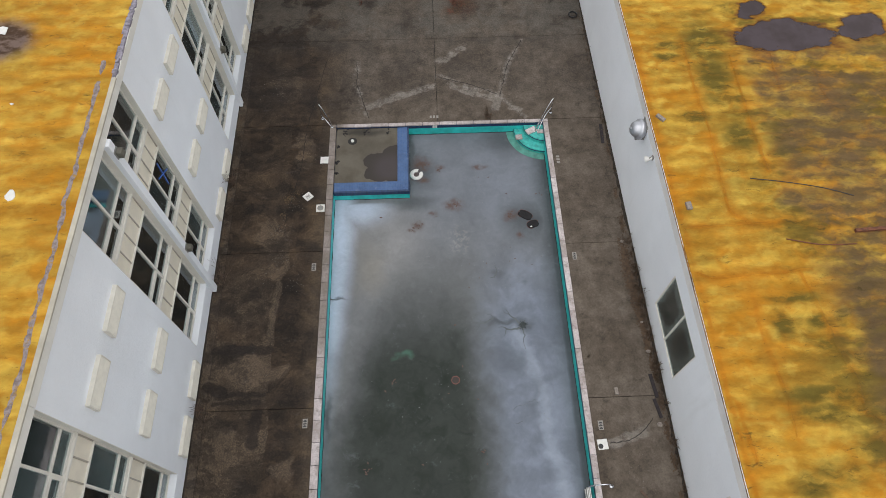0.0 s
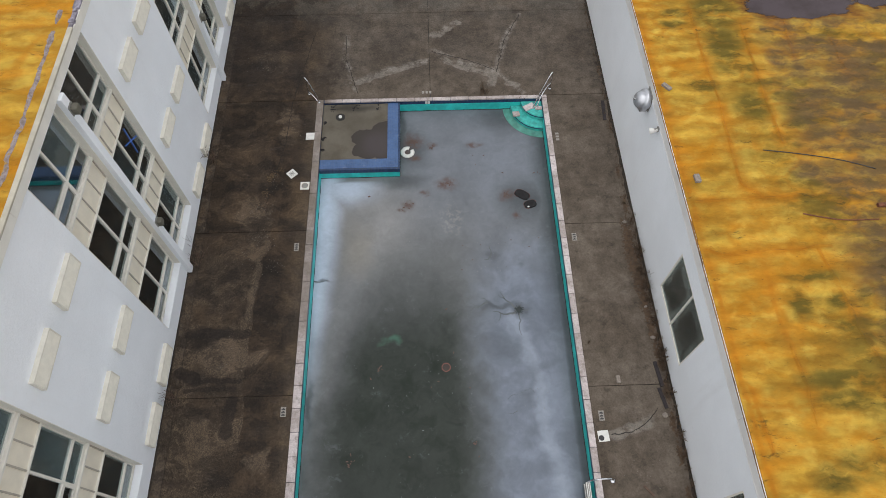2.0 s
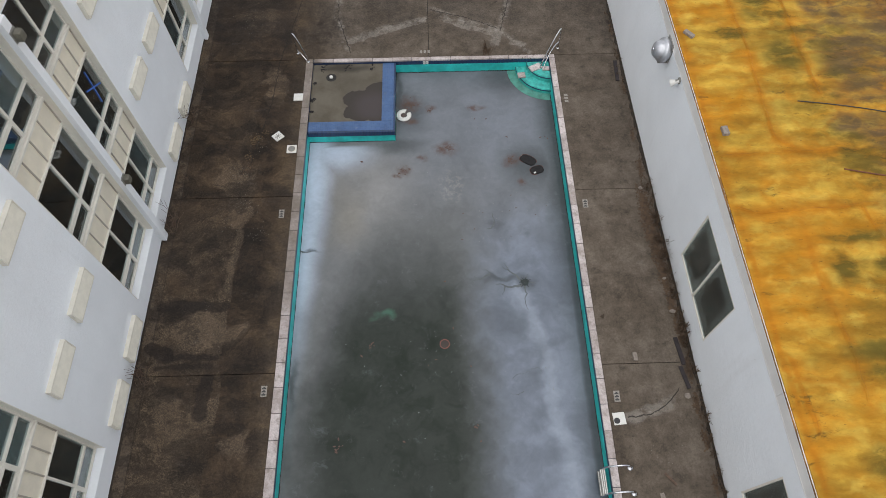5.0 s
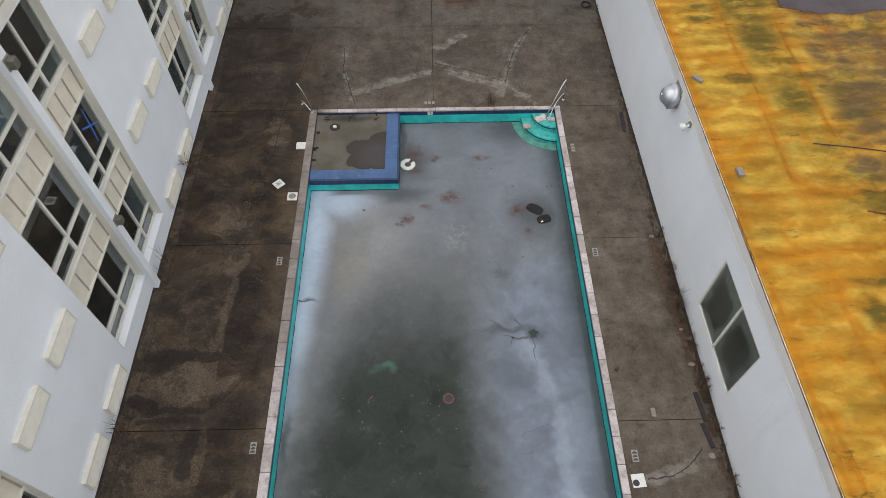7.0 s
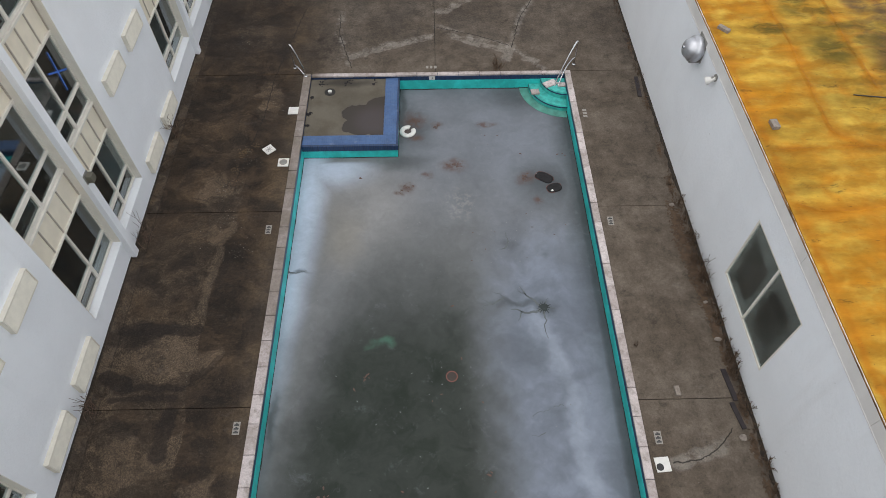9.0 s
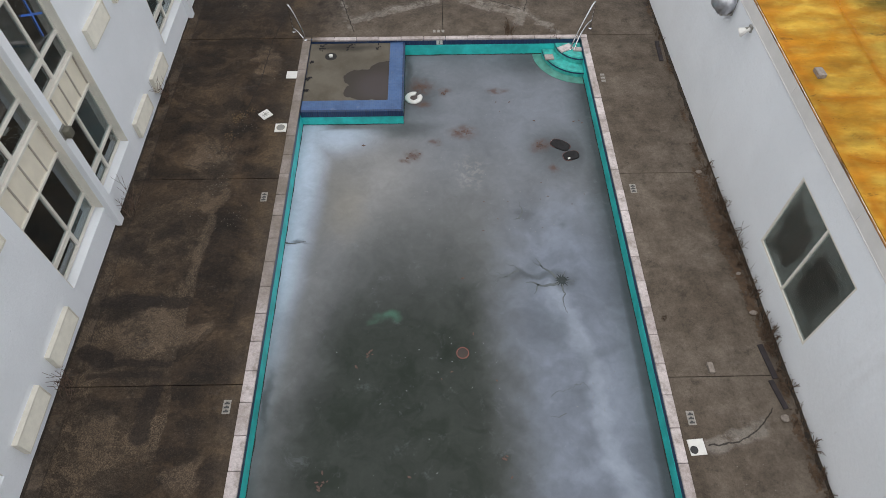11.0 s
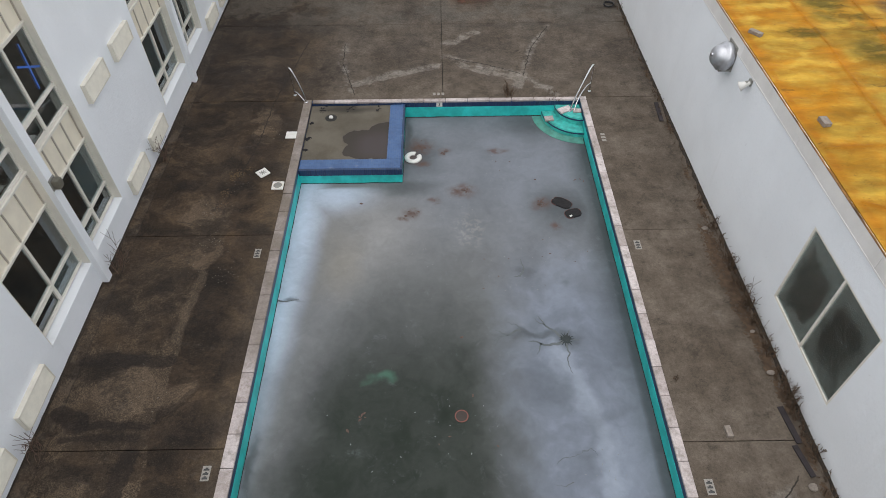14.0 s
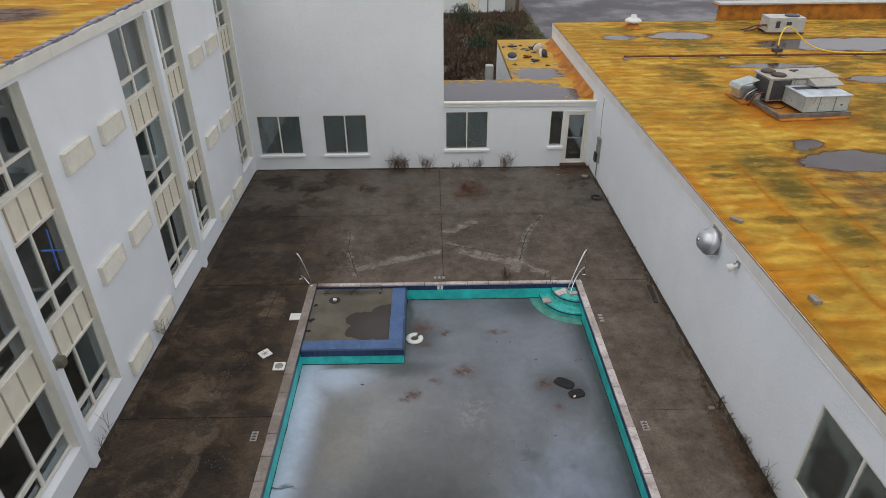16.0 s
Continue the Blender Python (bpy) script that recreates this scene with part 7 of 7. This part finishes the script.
twigs("deck_brush", ((1.35, 25.6, 0.4, 0.4, 14, 0.6, -0.4), (-2.7, 25.7, 0.2, 0.2, 8, 0.5, 0)), plain("red_brown_twig", (0.13, 0.05, 0.03), 0.9), "red-brown dead brush lying on the deck", "brush", "stuff")

# ---------------------------------------------------------------- beyond the buildings
setting("road", boxed(8.6, 160, 39.3, 140, -0.4, -0.035), M_ASPHALT, "wide wet purple-grey asphalt lot", "road")
house = thing("house", "low white house beyond the waste ground", "house", "", (-6.0, 61.0, -0.06))
hw = bmesh.new()
wall_with_holes(hw, 0, 12.6, 0, 3.4, 0, 0.25, ((9.4, 10.3, 0.02, 2.1), (2.2, 3.6, 1.0, 2.2)))
box(hw, 0, 0.25, 0.25, 8, 0, 3.4)
box(hw, 12.35, 12.6, 0.25, 8, 0, 3.4)
box(hw, 0, 12.6, 8, 8.25, 0, 3.4)
part("wall", hw, M_WALL_DIM, house)
rf = bmesh.new()
rv = [rf.verts.new(p) for p in ((-0.4, -0.5, 3.4), (13, -0.5, 3.4), (13, 8.7, 3.4), (-0.4, 8.7, 3.4), (-0.4, 4.1, 5.0), (13, 4.1, 5.0))]
for f in ((0, 1, 5, 4), (2, 3, 4, 5), (0, 4, 3), (1, 2, 5), (3, 2, 1, 0)):
    rf.faces.new([rv[i] for i in f])
part("roof", rf, M_GREYMETAL, house)
part("door", boxed(9.42, 10.28, 0.06, 0.12, 0.03, 2.09), M_CREAM, house)
part("window", boxed(2.22, 3.58, 0.1, 0.12, 1.02, 2.18), M_GLASS, house)
part("downpipe", rod(bmesh.new(), (11.1, -0.06, 0.0), (11.1, -0.06, 3.3), 0.05), M_GREYMETAL, house)
post = thing("utility_box", "white utility box standing on the waste ground", "utility box", "utility boxes", (3.3, 33.4, -0.06))
cabinet = part("cabinet", boxed(-0.2, 0.2, -0.2, 0.2, 0, 2.0, 0.02), M_WHITEMETAL, post)
copy_thing(post, pose(3.2, 36.6, -0.06))


def scrub(seed, region, n, mat, name, label, hmin, hmax):
    """A thicket of thin stems and small leaf blades."""
    rs = random.Random(seed)
    verts, faces = [], []
    x0, x1, y0, y1 = region
    for _ in range(n):
        cx, cy, h = rs.uniform(x0, x1), rs.uniform(y0, y1), rs.uniform(hmin, hmax)
        for _ in range(26):
            a, e = rs.uniform(0, 6.283), rs.uniform(0.25, 1.3)
            l = h * rs.uniform(0.4, 1.0)
            d = Vector((math.cos(a) * math.cos(e), math.sin(a) * math.cos(e), math.sin(e)))
            p = Vector((cx + rs.uniform(-0.3, 0.3), cy + rs.uniform(-0.3, 0.3), -0.06))
            s = d.cross(Vector((rs.uniform(-1, 1), rs.uniform(-1, 1), 0.3))).normalized() * rs.uniform(0.015, 0.05)
            q = p + d * l
            i = len(verts)
            verts += [p - s * 0.4, p + s * 0.4, (p + q) / 2 + s, q, (p + q) / 2 - s]
            faces.append((i, i + 1, i + 2, i + 3, i + 4))
    me = bpy.data.meshes.new(name)
    me.from_pydata([tuple(v) for v in verts], [], faces)
    me.materials.append(mat)
    return tagged(new(name, me), label, "scrub", "", "stuff")


scrub(1, (0.8, 3.6, 31.5, 60), 260, M_WEED, "dry_scrub", "brown dead scrub on the waste ground", 0.3, 0.9)
scrub(2, (3.8, 8.2, 39.2, 60), 420, M_WEED, "dry_scrub", "brown dead scrub beside the asphalt lot", 0.3, 0.8)
scrub(3, (3.4, 8.3, 43, 60), 420, plain("faded_grass", (0.13, 0.135, 0.060), 0.9, 0, 0.3, 6, 0.2), "pale_grass", "pale green grass on the waste ground", 0.2, 0.5)


def bush(x, y, r, h, seed):
    rb2 = random.Random(seed)
    ob = thing("evergreen_bush", "dark green bush on the waste ground", "bush", "evergreen bushes", (x, y, -0.06))
    st = bmesh.new()
    for _ in range(7):
        a = rb2.uniform(0, 6.28)
        rod(st, (0, 0, 0), (0.5 * r * math.cos(a), 0.5 * r * math.sin(a), h * 0.7), 0.03, 0.012, 5)
    part("stems", st, M_TWIG, ob)
    bm = bmesh.new()
    for _ in range(900):
        a, b2 = rb2.uniform(0, 6.283), rb2.uniform(-0.2, 1.5)
        d = rb2.random() ** 0.4
        lump = 1 + 0.35 * noise.noise((math.cos(a) * 1.7, math.sin(a) * 1.7, b2 * 1.5 + seed))
        p = Vector((r * d * math.cos(a) * math.cos(b2) * lump, r * d * math.sin(a) * math.cos(b2) * lump, 0.25 * h + h * 0.75 * d * math.sin(b2) * lump))
        m = Matrix.Translation(p) @ Euler((rb2.uniform(0, 3), rb2.uniform(0, 3), rb2.uniform(0, 6))).to_matrix().to_4x4()
        s = rb2.uniform(0.05, 0.11)
        bm.faces.new([bm.verts.new(m @ Vector(q)) for q in ((-s, 0, 0), (0, s * 0.5, 0), (s, 0, 0), (0, -s * 0.5, 0))])
    part("foliage", bm, M_SHRUB, ob)


bush(2.7, 56.0, 1.3, 1.6, 1)
bush(3.4, 48.0, 0.9, 1.0, 2)
bush(5.6, 52.0, 1.0, 0.8, 3)

tree = thing("bare_tree", "bare leafless tree beside the asphalt lot", "tree", "", (7.5, 60.0, -0.06))
tk = bmesh.new()
rod(tk, (0, 0, 0), (0.1, 0.05, 2.2), 0.20, 0.14, 9)
part("trunk", tk, M_TWIG, tree)
br = bmesh.new()
rq = random.Random(8)


def limb(p, d, l, r, depth):
    q = p + d * l
    rod(br, p, q, r, r * 0.6, 5)
    if depth:
        for _ in range(4):
            limb(p + d * l * rq.uniform(0.5, 1.0), (d + Vector((rq.uniform(-0.8, 0.8), rq.uniform(-0.8, 0.8), rq.uniform(-0.2, 0.5)))).normalized(), l * 0.62, r * 0.55, depth - 1)


for _ in range(5):
    limb(Vector((0.1, 0.05, rq.uniform(1.2, 2.2))), Vector((rq.uniform(-0.8, 0.8), rq.uniform(-0.8, 0.8), 0.8)).normalized(), 1.7, 0.08, 3)
part("crown", br, M_TWIG, tree, "bare branches")

# deck slabs and coping, each a piece of its own
def slabs(rects):
    r2 = random.Random(7)
    for x0, x1, y0, y1 in rects:
        bm = boxed(x0 + 0.008, x1 - 0.008, y0 + 0.008, y1 - 0.008, -0.05, r2.uniform(-0.006, 0.0), 0.006)
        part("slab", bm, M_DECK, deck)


CW = 0.23
ox0, ox1, oy0, oy1 = px0 - CW, px1 + 0.18, py0 - CW, 19.095
JY = (Y0, -8.4, -2.9, 2.6, 8.2, 13.6, 19.10, 23.55, YF)
rects = []
for a, b in zip(JY[:6], JY[1:7]):
    rects += [(XL, ox0, a, b), (ox1, XR + 0.25, a, b)]
rects += [(XL, 0.40, 19.10, 23.55), (0.40, XR + 0.25, 19.10, 23.55)]
rects += [(XL, 0.40, 23.55, YF), (0.40, XR + 0.25, 23.55, YF)]
rects += [(ox0, ox1, Y0, -2.9), (ox0, ox1, -2.9, oy0)]
slabs(rects)
setting("coping_bed", box(box(box(boxed(ox0 + 0.01, px0 - 0.01, oy0, oy1, -0.06, -0.035), px1 + 0.01, ox1 - 0.01, oy0, oy1, -0.06, -0.035), px0 - 0.01, px1 + 0.01, py1 + 0.01, oy1 - 0.01, -0.06, -0.035), px0 - 0.01, px1 + 0.01, oy0 + 0.01, py0 - 0.01, -0.06, -0.035), M_CRACK, "dark mortar bed under the coping", "mortar")
coping = tagged(new("coping"), "pale pink stone coping round the pool", "coping", "", "structure")
r3 = random.Random(9)
y = oy0
while y < oy1 - 0.05:
    e = min(y + 0.655, oy1)
    for x0, x1 in ((ox0, px0 + 0.004), (px1 - 0.004, ox1)):
        part("coping_stone", boxed(x0, x1, y + 0.006, e - 0.006, -0.034, 0.026 + r3.uniform(-0.006, 0.006), 0.012), M_COPING, coping)
    y = e
x = px0 + 0.03
while x < px1 - 0.08:
    e = min(x + 0.655, px1 - 0.03)
    part("coping_stone", boxed(x + 0.006, e - 0.006, py1 - 0.004, oy1, -0.034, 0.026 + r3.uniform(-0.006, 0.006), 0.012), M_COPING, coping)
    part("coping_stone", boxed(x + 0.006, e - 0.006, oy0, py0 + 0.03, -0.034, 0.026, 0.012), M_COPING, coping)
    x = e

# the low wing stands a little out of square to the pool
SKEW = Matrix.Translation((XR, 12.0, 0)) @ Matrix.Rotation(0.0145, 4, "Z") @ Matrix.Translation((-XR, -12.0, 0))


def centre(ob):
    """Middle of a thing on the plan, parts included."""
    ps = [ob.matrix_basis @ m @ Vector(c) for o, m in [(ob, Matrix())] + [(k, k.matrix_basis) for k in ob.children] if o.type == "MESH" for c in o.bound_box]
    return (min(p.x for p in ps) + max(p.x for p in ps)) / 2, (min(p.y for p in ps) + max(p.y for p in ps)) / 2


for ob in [o for o in bpy.data.objects if o.parent is None and o.type in ("MESH", "EMPTY") and (o.type == "MESH" or o.children)]:
    x, y = centre(ob)
    if x > 6.55 and y < 39.5 and ob.name.split(".")[0] not in ("ground", "road", "pavement"):
        ob.matrix_basis = SKEW @ ob.matrix_basis
